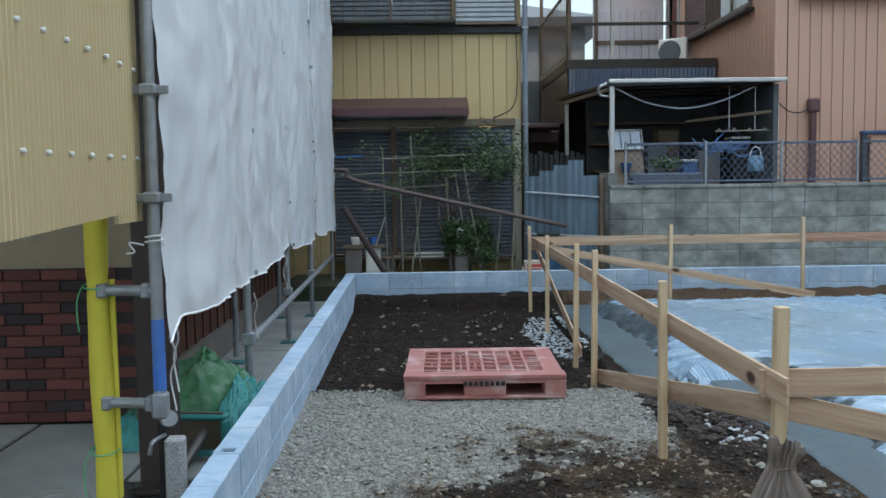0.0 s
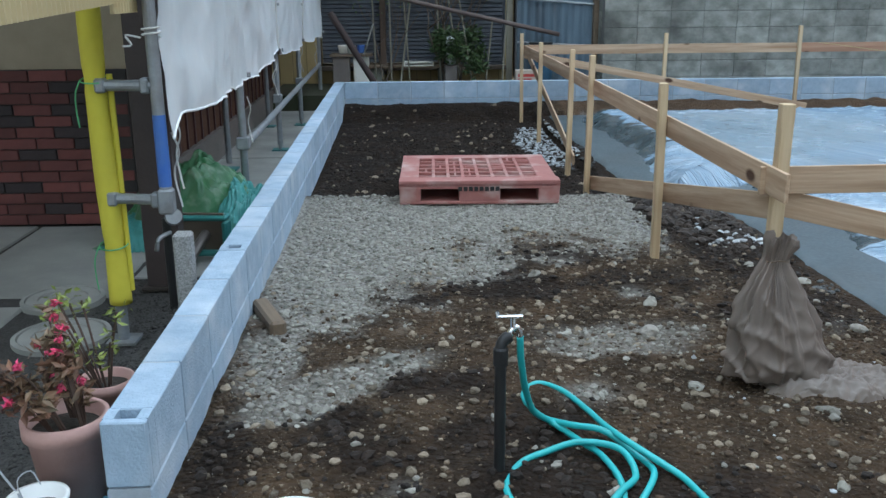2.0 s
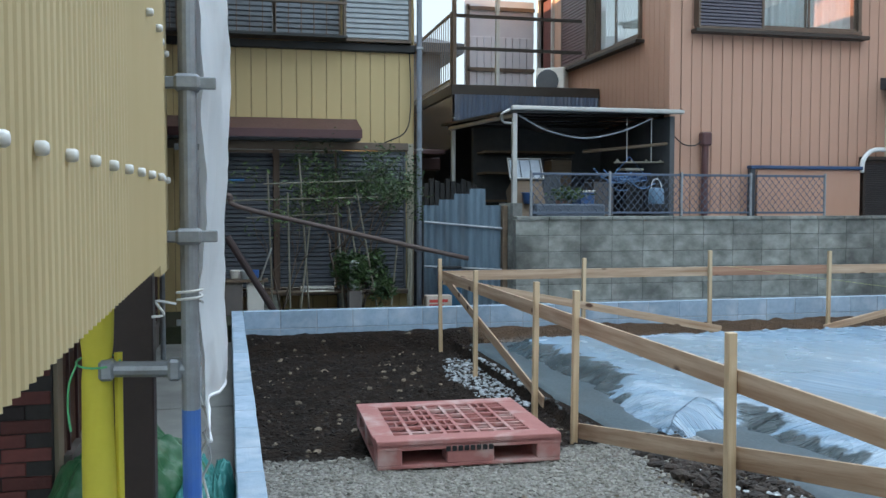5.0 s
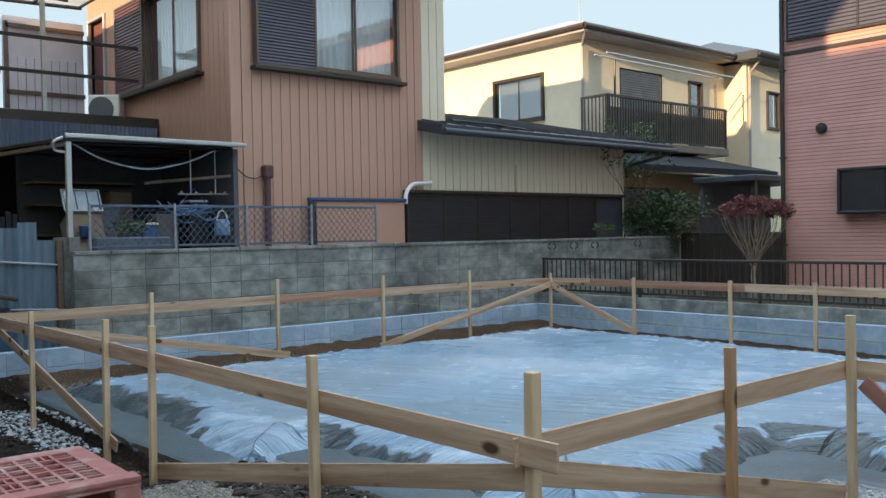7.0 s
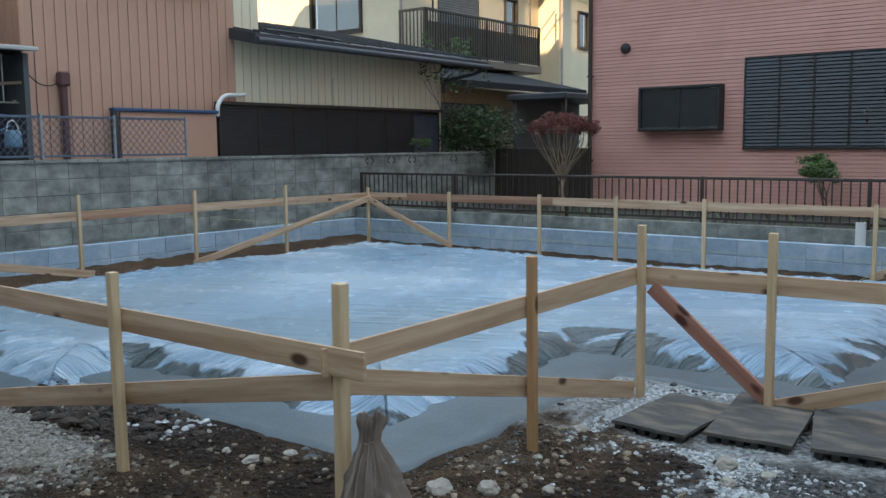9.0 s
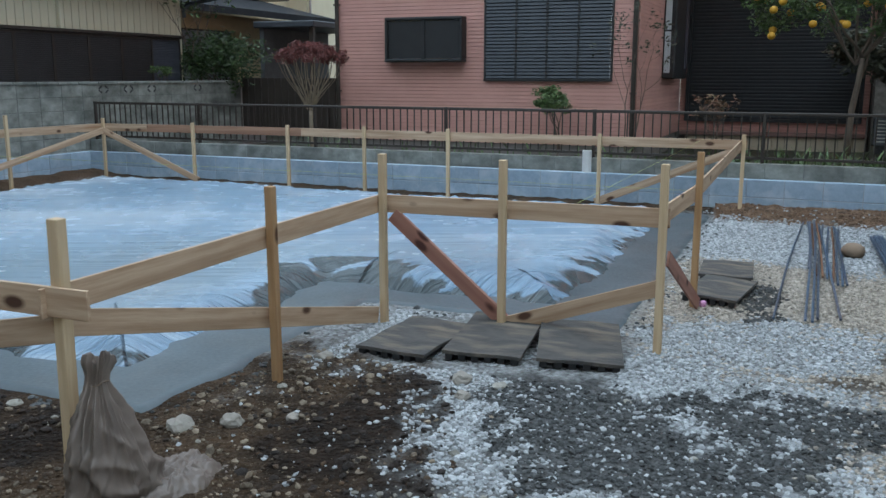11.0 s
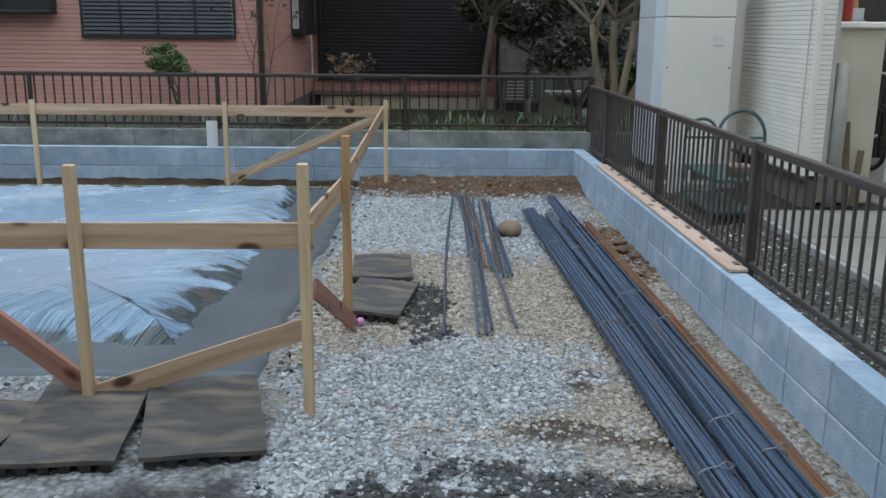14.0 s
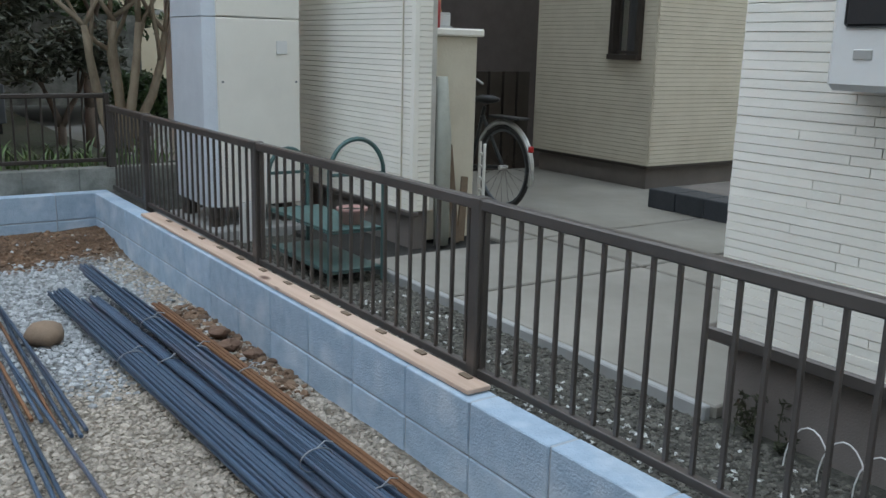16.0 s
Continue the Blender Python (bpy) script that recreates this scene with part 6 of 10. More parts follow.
def passage_soil(X, Y):
    return -0.012 + 0.02 * (fbm(X, Y, 5, 3, 61) - 0.5)


me = grid_mesh("ground_passage", np.linspace(-3.4, -0.5, 60), np.linspace(-1.5, 13.0, 200), passage_soil, surface("black_gravelly_soil", (0.032, 0.030, 0.028), (0.065, 0.061, 0.057), scale=60, rough=0.95, bump=0.8, fine=90))
tagged(new("ground_passage", me), "dark gravelly soil beside the new wall", "ground", kind="structure")
for cx, cy, r in ((-1.352, 4.67, 0.19), (-1.185, 4.19, 0.20)):
    mh = thing("manhole_cover", "round worn concrete manhole cover set in the soil", "manhole cover", (cx, cy, -0.002), group="manhole covers")
    part("ring", lathe(bmesh.new(), [(r, -0.05), (r, 0.012), (r * 0.9, 0.016), (r * 0.88, 0.004)], 40), M_paving, mh)
    part("lid", lathe(bmesh.new(), [(r * 0.87, -0.02), (r * 0.86, 0.012), (r * 0.6, 0.014), (r * 0.58, 0.006), (r * 0.3, 0.008), (r * 0.28, 0.016), (0.01, 0.016)], 40), M_paving, mh)

# corrugated skirt of the carport, hung close over the passage
sk = thing("corrugated_skirt", "cream corrugated plastic skirt screwed on with white caps", "cladding", (-0.75, 3.3, 1.33))
bm = bmesh.new()
ribs(bm, 2.25, 3.86, 1.285, 3.4, 0.032, 0.017, lambda u, d, z: Vector((-0.79 + 0.045 * (u - 2.25) + d, u, z + (0.05 * (u - 2.25) if z < 1.5 else 0))), wave=True)
part("sheet", bm, M_corr, sk, m=I4)
bm = bmesh.new()
ribs(bm, 3.82, 4.12, 1.33, 3.4, 0.032, 0.017, lambda u, d, z: Vector((-0.728 + d, u, z)), wave=True)
part("sheet", bm, M_corr, sk, m=I4)
cme = mesh_of(lathe(bmesh.new(), [(0.009, 0), (0.009, 0.010), (0.007, 0.014), (0.001, 0.015)], 6, pose(0, 0, 0, 0, 90, 0)), "screw_cap", M_white, True)
for z, dz in ((1.57, 0.0), (1.93, -0.03)):
    for i in range(12):
        y = 2.35 + i * 0.155
        piece("screw_cap", cme, sk, wm(sk).inverted() @ Matrix.Translation((-0.775 + 0.045 * (y - 2.25) if y < 3.84 else -0.715, y, z + dz * (y - 3.2))))
for z in (1.56, 1.92):
    part("batten", cbox(-0.86, -0.815, 2.3, 4.1, z, z + 0.045), M_junk_wood, sk, m=I4)
cp = thing("carport_post", "dark brown square steel post of the carport", "post", (-0.90, 4.85, 0))
part("shaft", cbox(-0.085, 0.085, -0.06, 0.06, -0.05, 3.3, bevel=0.006), surface("dark_brown_steel", (0.05, 0.033, 0.03), (0.038, 0.026, 0.024), rough=0.5), cp)
part("base_plate", cbox(-0.11, 0.11, -0.09, 0.09, 0.0, 0.02, bevel=0.004), M_dark, cp)
part("roof", cbox(-3.2, 0.12, -2.6, 1.1, 3.3, 3.45, bevel=0.02), M_tile, cp)

# yellow-padded pole
yp = thing("padded_pole", "scaffold pole wrapped in yellow foam tied with green string", "pole", (-0.90, 4.12, 0))
M_foam = surface("yellow_foam", (0.66, 0.58, 0.06), (0.58, 0.50, 0.05), scale=5, rough=0.8, bump=0.2, fine=30, spot=(0.50, 0.43, 0.06), spot_scale=3, spot_amount=0.5)
pts = [(0.004 * math.sin(z * 5), 0.003 * math.cos(z * 7), z) for z in np.linspace(0.17, 1.46, 40)]
part("padding", tube(bmesh.new(), pts, 0.05, 16, [0.043 + 0.002 * math.sin(z[2] * 11) - 0.006 * math.exp(-((z[2] - 1.08) / 0.02) ** 2) - 0.006 * math.exp(-((z[2] - 0.42) / 0.02) ** 2) for z in pts]), M_foam, yp, smooth=True)
part("padding_flap", tube(bmesh.new(), [(0.050, 0.012, z) for z in np.linspace(0.22, 1.1, 8)], 0.012, 6), M_foam, yp)
part("inner_pole", crod((0, 0, 0), (0, 0, 0.2), 0.024, seg=12), M_galv, yp)
part("foot_plate", cbox(-0.06, 0.06, -0.06, 0.06, 0, 0.012), M_galv, yp)
M_string = surface("green_string", (0.12, 0.50, 0.22), rough=0.6, bump=0)
for z in (1.08, 0.42):
    bm = bmesh.new()
    tube(bm, [(0.056 * math.cos(a), 0.056 * math.sin(a), z + 0.01 * math.sin(a)) for a in np.linspace(0, 6.2, 20)], 0.003, 5)
    tube(bm, smooth_path([(-0.05, -0.03, z), (-0.068, -0.04, z - 0.05), (-0.075, -0.03, z - 0.12), (-0.066, -0.04, z - 0.18)], 4), 0.003, 5)
    part("string", bm, M_string, yp)

# scaffold poles, ledgers, brackets
P = [(-0.655, 4.06), (-0.757, 6.33), (-0.874, 8.80), (-0.86, 10.40), (-0.82, 12.3)]
M_bluepaint = surface("worn_blue_paint", (0.035, 0.13, 0.46), (0.07, 0.17, 0.42), scale=9, rough=0.5, bump=0.1, fine=50)
for i, (x, y) in enumerate(P):
    sp = thing("scaffold_pole", "galvanised steel scaffold pole with clamps", "scaffold pole", (x, y, 0.58 if i == 0 else 0.0), group="scaffold poles")
    z0 = 0.0 if i == 0 else 0.05
    part("tube", crod((0, 0, z0), (0, 0, 5.6), 0.0243, seg=14), M_galv, sp)
    for z in ((0.84, 1.25) if i == 0 else (0.9, 1.8, 2.7)):
        cl = part("clamp", cbox(-0.034, 0.034, -0.034, 0.034, z - 0.022, z + 0.022, bevel=0.008), M_galv, sp)
        part("wing", cbox(-0.075, 0.075, -0.012, 0.004, z - 0.016, z + 0.016, bevel=0.003), M_galv, cl)
    if i:
        part("screw_foot", crod((0, 0, 0.0), (0, 0, 0.12), 0.015, seg=8), M_galv, sp)
        part("foot_plate", cbox(-0.07, 0.07, -0.07, 0.07, 0.0, 0.010), surface("teal_plate", (0.04, 0.20, 0.20), (0.03, 0.14, 0.14)), sp)
    else:
        part("painted_band", crod((0, 0, 0.09), (0, 0, 0.37), 0.0252, seg=14), M_bluepaint, sp, "worn blue paint band")
        part("socket", cbox(-0.030, 0.030, -0.030, 0.030, -0.02, 0.08, bevel=0.008), M_galv, sp)
for z in (1.06, 0.615):
    bk = thing("scaffold_bracket", "short galvanised tube clamped between the poles", "bracket", (-0.78, 4.08, z), group="scaffold brackets")
    part("tube", crod((-0.09, 0.02, 0), (0.13, -0.02, 0), 0.022, seg=12), M_galv, bk)
    part("coupler", cbox(-0.115, -0.075, -0.01, 0.045, -0.028, 0.028, bevel=0.008), M_galv, bk)
    part("coupler", cbox(0.065, 0.10, -0.04, 0.015, -0.030, 0.030, bevel=0.008), M_galv, bk)
lg = thing("scaffold_ledger", "long galvanised tube running along the scaffold", "scaffold tube", (-0.80, 9.2, 0.47))
part("tube", crod((0.05, -2.9, -0.02), (-0.02, 3.1, 0.03), 0.0243, seg=12), M_galv, lg)
for k, (x, y) in enumerate(P[1:4]):
    part("coupler", cbox(x + 0.80 - 0.04, x + 0.80 + 0.04, y - 9.2 - 0.035, y - 9.2 + 0.035, -0.04, 0.04, bevel=0.008), M_galv, lg)
for k, (x, y) in enumerate(((-1.17, 7.9), (-1.2, 10.3))):
    sp = thing("scaffold_pole", "galvanised scaffold pole of the inner row", "scaffold pole", (x, y, 0), group="scaffold poles")
    part("tube", crod((0, 0, 0.05), (0, 0, 5.6), 0.0243, seg=12), M_galv, sp)
    part("foot_plate", cbox(-0.07, 0.07, -0.07, 0.07, 0.0, 0.010), surface("teal_plate_old", (0.04, 0.20, 0.20), (0.03, 0.14, 0.14)), sp)

# dust sheet
def sheet_line(s):
    """Plan point of the sheet at s along its run."""
    L_ = [0.0]
    for a, b in zip(P, P[1:]):
        L_.append(L_[-1] + math.hypot(b[0] - a[0], b[1] - a[1]))
    s = min(max(s, 0), L_[-1])
    for i in range(len(P) - 1):
        if s <= L_[i + 1]:
            t = (s - L_[i]) / (L_[i + 1] - L_[i])
            return P[i][0] + (P[i + 1][0] - P[i][0]) * t, P[i][1] + (P[i + 1][1] - P[i][1]) * t
    return P[-1]


RUN = 8.24
nS, nZ = 300, 190
vs, fs = [], []
for i in range(nS + 1):
    s = RUN * i / nS
    px, py = sheet_line(s)
    seam = min(abs(s - q) for q in (0, 4.25, 6.35, RUN))
    zb = 0.90 - 0.05 * s / RUN + 0.022 * math.sin(s * 1.9 + 0.4) + 0.010 * math.sin(s * 6.3) + 0.022 * abs(noise.noise(Vector((s * 3.1, 0.0, 5.0)))) + 0.05 * max(0, 1 - seam / 0.22) * (s > 1) - 0.05 * math.exp(-(s / 0.12) ** 2)
    for j in range(nZ + 1):
        z = zb + (5.6 - zb) * j / nZ
        bulge = 0.09 * min(1, seam / 0.6) * (0.5 + noise.noise(Vector((s * 0.5, z * 0.25, 3))))
        fold = 0.028 * noise.noise(Vector((s * 2.2 + 0.25 * z, z * 0.35, 7))) + 0.012 * noise.noise(Vector((s * 6.0 - 0.6 * z, z * 1.1, 17))) + 0.010 * noise.noise(Vector((s * 9, z * 4.0, 27))) + 0.045 * (0.35 - abs(noise.noise(Vector((s * 1.6 + 0.9 * z, z * 1.3 - 0.4 * s, 37))))) + 0.024 * (0.3 - abs(noise.noise(Vector((s * 4.5 - 1.2 * z, z * 2.6 + s, 47)))))
        flare = 0.05 * math.exp(-(z - zb) / 0.25) * noise.noise(Vector((s * 1.7, 0, 1)))
        tuck = 0.035 * max(0.0, 1 - seam / 0.05) * (1 < s < 7.5)
        crease = 0.016 * (0.25 - abs(noise.noise(Vector((s * 3.2 + 2.1 * z, z * 3.4 - 1.5 * s, 57))))) + 0.010 * (0.25 - abs(noise.noise(Vector((s * 7.5 - 3.0 * z, z * 6.0 + 2.0 * s, 67)))))
        vs.append((px + 0.035 + bulge * 0.8 + fold + flare + crease - tuck, py, z))
for i in range(nS):
    for j in range(nZ):
        a = i * (nZ + 1) + j
        fs.append((a, a + nZ + 1, a + nZ + 2, a + 1))
me = bpy.data.meshes.new("dust_sheet")
me.from_pydata(vs, [], fs)
me.polygons.foreach_set("use_smooth", np.ones(len(fs), bool))
M_dust = surface("white_dust_sheet", (0.80, 0.83, 0.855), (0.70, 0.735, 0.765), scale=1.6, rough=0.42, bump=0.9, fine=4.5, spot=(0.62, 0.64, 0.65), spot_scale=0.7, spot_amount=0.7, stretch=(1, 2.5, 0.6))
_nt = M_dust.node_tree
_tr = _nt.nodes.new("ShaderNodeBsdfTranslucent")
_tr.inputs[0].default_value = (0.6, 0.61, 0.62, 1)
_mx = _nt.nodes.new("ShaderNodeMixShader")
_mx.inputs[0].default_value = 0.22
_nt.links.new(_nt.nodes["Principled BSDF"].outputs[0], _mx.inputs[1])
_nt.links.new(_tr.outputs[0], _mx.inputs[2])
_nt.links.new(_mx.outputs[0], _nt.nodes["Material Output"].inputs[0])
me.materials.append(M_dust)
ds = thing("dust_sheet", "white scaffold dust sheet hanging in soft folds with a ragged hem", "sheet", (-0.8, 8.0, 0.8))
o = new("cloth", me)
o.parent = ds
o.matrix_basis = wm(ds).inverted()
part("hem", tube(bmesh.new(), [vs[i * (nZ + 1)] for i in range(0, nS + 1)], 0.006, 6), surface("rolled_hem", (0.86, 0.87, 0.88), (0.78, 0.79, 0.80), scale=9, rough=0.4, bump=0.5, fine=14), ds, "rolled white hem", m=I4, smooth=True)
M_cord = surface("white_cord", (0.6, 0.6, 0.58), rough=0.8, bump=0)
rnd = random.Random(5)
for s in (0.05, 0.1, 2.36, 4.25, 4.29, 6.35, 7.6):
    x, y = sheet_line(s)
    z = rnd.uniform(0.75, 0.95)
    bm = bmesh.new()
    tube(bm, smooth_path([(x + 0.03, y, z), (x + 0.05, y + rnd.uniform(-.04, .04), z - 0.08), (x + 0.02, y + rnd.uniform(-.06, .06), z - 0.17), (x + 0.05, y, z - 0.30)], 5), 0.004, 5)
    part("tie_cord", bm, M_cord, ds, m=I4)
bm = bmesh.new()
tube(bm, [(-0.655 + 0.033 * math.cos(a), 4.06 + 0.033 * math.sin(a), 1.24 + 0.003 * a) for a in np.linspace(0, 12.5, 30)], 0.004, 5)
tube(bm, smooth_path([(-0.69, 4.04, 1.24), (-0.74, 4.02, 1.25), (-0.72, 4.02, 1.215), (-0.75, 4.01, 1.21)], 4), 0.004, 5)
part("tie_knot", bm, M_cord, ds, m=I4)
for q in (4.25, 6.35):
    for d in (-0.045, 0.045):
        k = round((q + d) / RUN * nS) * (nZ + 1)
        part("seam_edge", tube(bmesh.new(), [(vs[k + j][0] + 0.004, vs[k + j][1], vs[k + j][2]) for j in range(0, nZ + 1, 2)], 0.007, 5), M_cord, ds, "white bound edge", m=I4)
    k = round(q / RUN * nS) * (nZ + 1)
    for j in range(14, nZ, 26):
        v = vs[k + j]
        part("seam_tie", cbox(v[0] + 0.01, v[0] + 0.045, v[1] - 0.05, v[1] + 0.05, v[2] - 0.012, v[2] + 0.012, bevel=0.004), M_galv, ds, m=I4)

# granite marker post with the garden tap behind it
gp = solid("granite_post", cbox(-0.036, 0.036, -0.036, 0.036, -0.1, 0.47, bevel=0.008), surface("speckled_granite", (0.42, 0.42, 0.41), (0.13, 0.13, 0.13), scale=130, rough=0.7, bump=0.2, fine=90), "square speckled granite post beside the wall", "post", at=(-0.615, 4.10, 0))
tp = thing("garden_tap", "chrome garden tap on a dark standpipe by the post", "tap", (-0.80, 4.55, 0))
part("pipe", tube(bmesh.new(), [(0, 0, 0), (0, 0, 0.42)], 0.02, 10), M_black, tp)
part("spout", tube(bmesh.new(), smooth_path([(0.02, -0.03, 0.36), (0.02, -0.10, 0.37), (0.0, -0.15, 0.36), (-0.01, -0.16, 0.31)], 5), 0.010, 8), M_galv, tp, smooth=True)
part("valve", lathe(bmesh.new(), [(0.035, -0.02), (0.04, 0), (0.035, 0.02)], 16, pose(0.05, -0.06, 0.44, 70, 0, 20)), M_galv, tp)

# crumpled green tarpaulin over teal netting, tool box
rnd = random.Random(11)
M_tarp = surface("green_tarpaulin", (0.03, 0.15, 0.055), (0.022, 0.11, 0.045), scale=5, rough=0.45, bump=0.3, fine=14, spot=(0.20, 0.28, 0.20), spot_scale=14, spot_amount=0.5)
M_net = surface("teal_net", (0.05, 0.27, 0.25), (0.035, 0.19, 0.18), scale=8, rough=0.6, bump=0.4, fine=25)


def crumple(cx, cy, rx, ry, h, mat, seed, n=72, sharp=1.0):
    """A heap of folded cloth."""
    vs, fs = [], []
    for i in range(n + 1):
        for j in range(n + 1):
            u, v = i / n * 2 - 1, j / n * 2 - 1
            q = Vector((u * 2.2, v * 2.2, seed))
            r = min(1.0, math.hypot(u, v))
            z = h * (1 - r ** 3.5) * (0.85 + 0.30 * noise.noise(q)) + 0.12 * h * sharp * (abs(noise.noise(q * 1.7)) * 2 - 0.4) * (1 - r ** 4) + 0.07 * h * sharp * (abs(noise.noise(q * 4.3 + Vector((0, 0, 3)))) * 2 - 0.4) + 0.10 * h * sharp * (0.45 - abs(noise.noise(q * 2.9 + Vector((7, 0, 0)))) * 2) * (1 - r ** 4) + 0.05 * h * sharp * (0.45 - abs(noise.noise(q * 6.5 + Vector((0, 9, 0)))) * 2)
            x = cx + rx * u * (0.95 + 0.25 * noise.noise(q * 1.3 + Vector((5, 0, 0))))
            y = cy + ry * v * (0.95 + 0.25 * noise.noise(q * 1.3 + Vector((0, 5, 0))))
            vs.append((x, y, max(z, -0.03)))
    for i in range(n):
        for j in range(n):
            a = i * (n + 1) + j
            fs.append((a, a + n + 1, a + n + 2, a + 1))
    me = bpy.data.meshes.new("heap")
    me.from_pydata(vs, [], fs)
    me.polygons.foreach_set("use_smooth", np.ones(len(fs), bool))
    me.materials.append(mat)
    return me


tagged(new("tarpaulin", crumple(-1.02, 6.0, 0.46, 0.45, 0.46, M_tarp, 3.0, n=110, sharp=0.5)), "crumpled dark green tarpaulin heaped by the scaffold", "tarpaulin")
tagged(new("safety_net", crumple(-0.70, 5.9, 0.19, 0.45, 0.32, M_net, 9.0, n=100, sharp=0.75)), "bundled teal safety net beside the tarpaulin", "net")
tagged(new("safety_net", crumple(-1.28, 5.75, 0.20, 0.28, 0.16, M_net, 14.0, sharp=0.8)), "loose end of teal safety net on the paving", "net")
tb = thing("tool_box", "teal plastic crate with a brown label lying behind the post", "crate", (-0.81, 5.36, 0), rz=-6)
part("shell", bars(bmesh.new(), -0.11, 0.11, 0.06, 0.22, 0.03, -0.09, 0.0, 0.01), surface("teal_plastic", (0.03, 0.22, 0.21), (0.025, 0.17, 0.165), rough=0.5), tb)
part("label_panel", cbox(-0.12, 0.12, -0.07, -0.05, 0.06, 0.26), surface("brown_card", (0.10, 0.075, 0.055)), tb)
part("pipe_stub", crod((0.02, -0.08, 0.15), (0.0, -0.45, 0.03), 0.028, seg=12), M_rail_grey, tb)

# ---- potted plants by the wall's end ----
M_terra = surface("faded_terracotta", (0.50, 0.30, 0.265), (0.43, 0.25, 0.215), scale=6, rough=0.85, bump=0.15, fine=80, spot=(0.48, 0.34, 0.30), spot_scale=4, spot_amount=0.5)
M_pot_soil = surface("pot_soil", (0.04, 0.032, 0.025), rough=0.95, bump=0.8, fine=80)
M_leaf_red = surface("reddish_leaf", (0.20, 0.075, 0.05), (0.12, 0.10, 0.05), scale=9, rough=0.5, island=0.4)
M_petal = surface("pink_petal", (0.72, 0.07, 0.18), (0.60, 0.05, 0.12), scale=9, rough=0.5, island=0.4)
M_leaf_lime = surface("lime_leaf", (0.24, 0.28, 0.06), (0.17, 0.22, 0.05), scale=9, rough=0.5, island=0.3)
M_stem = surface("brown_stem", (0.10, 0.06, 0.045), (0.07, 0.045, 0.035), scale=20, rough=0.8)


def pot(x, y, r, h, label):
    p_ = thing("potted_plant", label, "potted plant", (x, y, 0.0))
    part("pot", lathe(bmesh.new(), [(r * 0.68, 0), (r * 0.9, h * 0.82), (r, h * 0.83), (r, h), (r * 0.88, h), (r * 0.84, h * 0.85)], 32), M_terra, p_, "faded terracotta-coloured pot", smooth=True)
    part("soil", lathe(bmesh.new(), [(r * 0.86, h * 0.80), (r * 0.80, h * 0.86), (0.01, h * 0.88)], 24), M_pot_soil, p_)
    return p_


rnd = random.Random(21)
p1 = pot(-0.67, 2.885, 0.118, 0.27, "pot of begonias with reddish leaves and pink flowers")
for k in range(22):
    a, t = rnd.uniform(0, 6.28), rnd.uniform(0.05, 0.20)
    t *= 0.55 if math.cos(a) > 0.2 else 1.0
    base = Vector((0.05 * math.cos(a), 0.05 * math.sin(a), 0.23))
    tip = base + Vector((t * 1.0 * math.cos(a) - 0.09, 0.8 * t * math.sin(a) - 0.03, rnd.uniform(0.10, 0.30)))
    midp = base.lerp(tip, 0.5) + Vector((0, 0, 0.04))
    stem = part("stem", tube(bmesh.new(), smooth_path([base, midp, tip], 4), 0.0035, 5), M_stem, p1)
    bl_ = bmesh.new()
    for q in (midp, tip, base.lerp(tip, 0.75)):
        leaves(bl_, q, (0.045, 0.045, 0.035), 7, 0.024, rnd, 0.2)
    tagged(part("leaf_spray", bl_, M_leaf_red, stem, "reddish green leaves"), kind="stuff")
    for j in range(rnd.choice((0, 1, 1, 2))):
        at_ = tip.lerp(midp, 0.35 * j) + Vector((rnd.uniform(-0.03, 0.03), rnd.uniform(-0.03, 0.03), 0.02))
        part("flower", leaves(bmesh.new(), at_, (0.015, 0.015, 0.013), 12, 0.012, rnd, 0.1), M_petal, stem, "bright pink petals")
p2 = pot(-0.695, 3.29, 0.092, 0.20, "pot with a thin shrub of lime-green leaves")
for k in range(10):
    a = rnd.uniform(0, 6.28)
    tip = Vector((0.10 * math.cos(a) - 0.04, 0.10 * math.sin(a), rnd.uniform(0.28, 0.50)))
    stem = part("stem", tube(bmesh.new(), smooth_path([(0.01 * math.cos(a), 0.01 * math.sin(a), 0.14), tip * 0.6 + Vector((0, 0, 0.06)), tip], 4), 0.004, 5), M_stem, p2)
    tagged(part("leaf_spray", leaves(bmesh.new(), tip, (0.05, 0.05, 0.06), 16, 0.016, rnd, 0.2), M_leaf_lime, stem), kind="stuff")
solid("paving_stone", cbox(-0.3, 0.2, -0.28, 0.28, -0.05, 0.02, bevel=0.01), M_paving, "flat concrete stone in the dark soil", "stone", at=(-0.85, 2.45, 0), rz=12)
solid("paving_stone", cbox(-0.1, 0.1, -0.17, 0.17, -0.05, 0.02, bevel=0.01), surface("reddish_stone", (0.22, 0.17, 0.15), (0.17, 0.13, 0.12)), "flat reddish stone beside the pots", "stone", at=(-0.83, 3.6, 0), rz=-8)

wpt = thing("white_pot", "small white enamelled pot with earth, standing on the paving", "pot", (-0.68, 2.67, 0.0))
part("pot", lathe(bmesh.new(), [(0.055, 0.0), (0.068, 0.125), (0.079, 0.13), (0.080, 0.142), (0.068, 0.142), (0.062, 0.10)], 32), M_white, wpt, smooth=True)
part("soil", lathe(bmesh.new(), [(0.064, 0.095), (0.060, 0.105), (0.01, 0.11)], 20), surface("grey_pot_soil", (0.16, 0.12, 0.085), (0.10, 0.075, 0.055), scale=40, rough=0.95, bump=0.6, fine=90), wpt)
part("wire_stake", tube(bmesh.new(), [(-0.02, 0.0, 0.10), (-0.26, 0.16, 0.30)], 0.003, 6), M_galv, wpt)
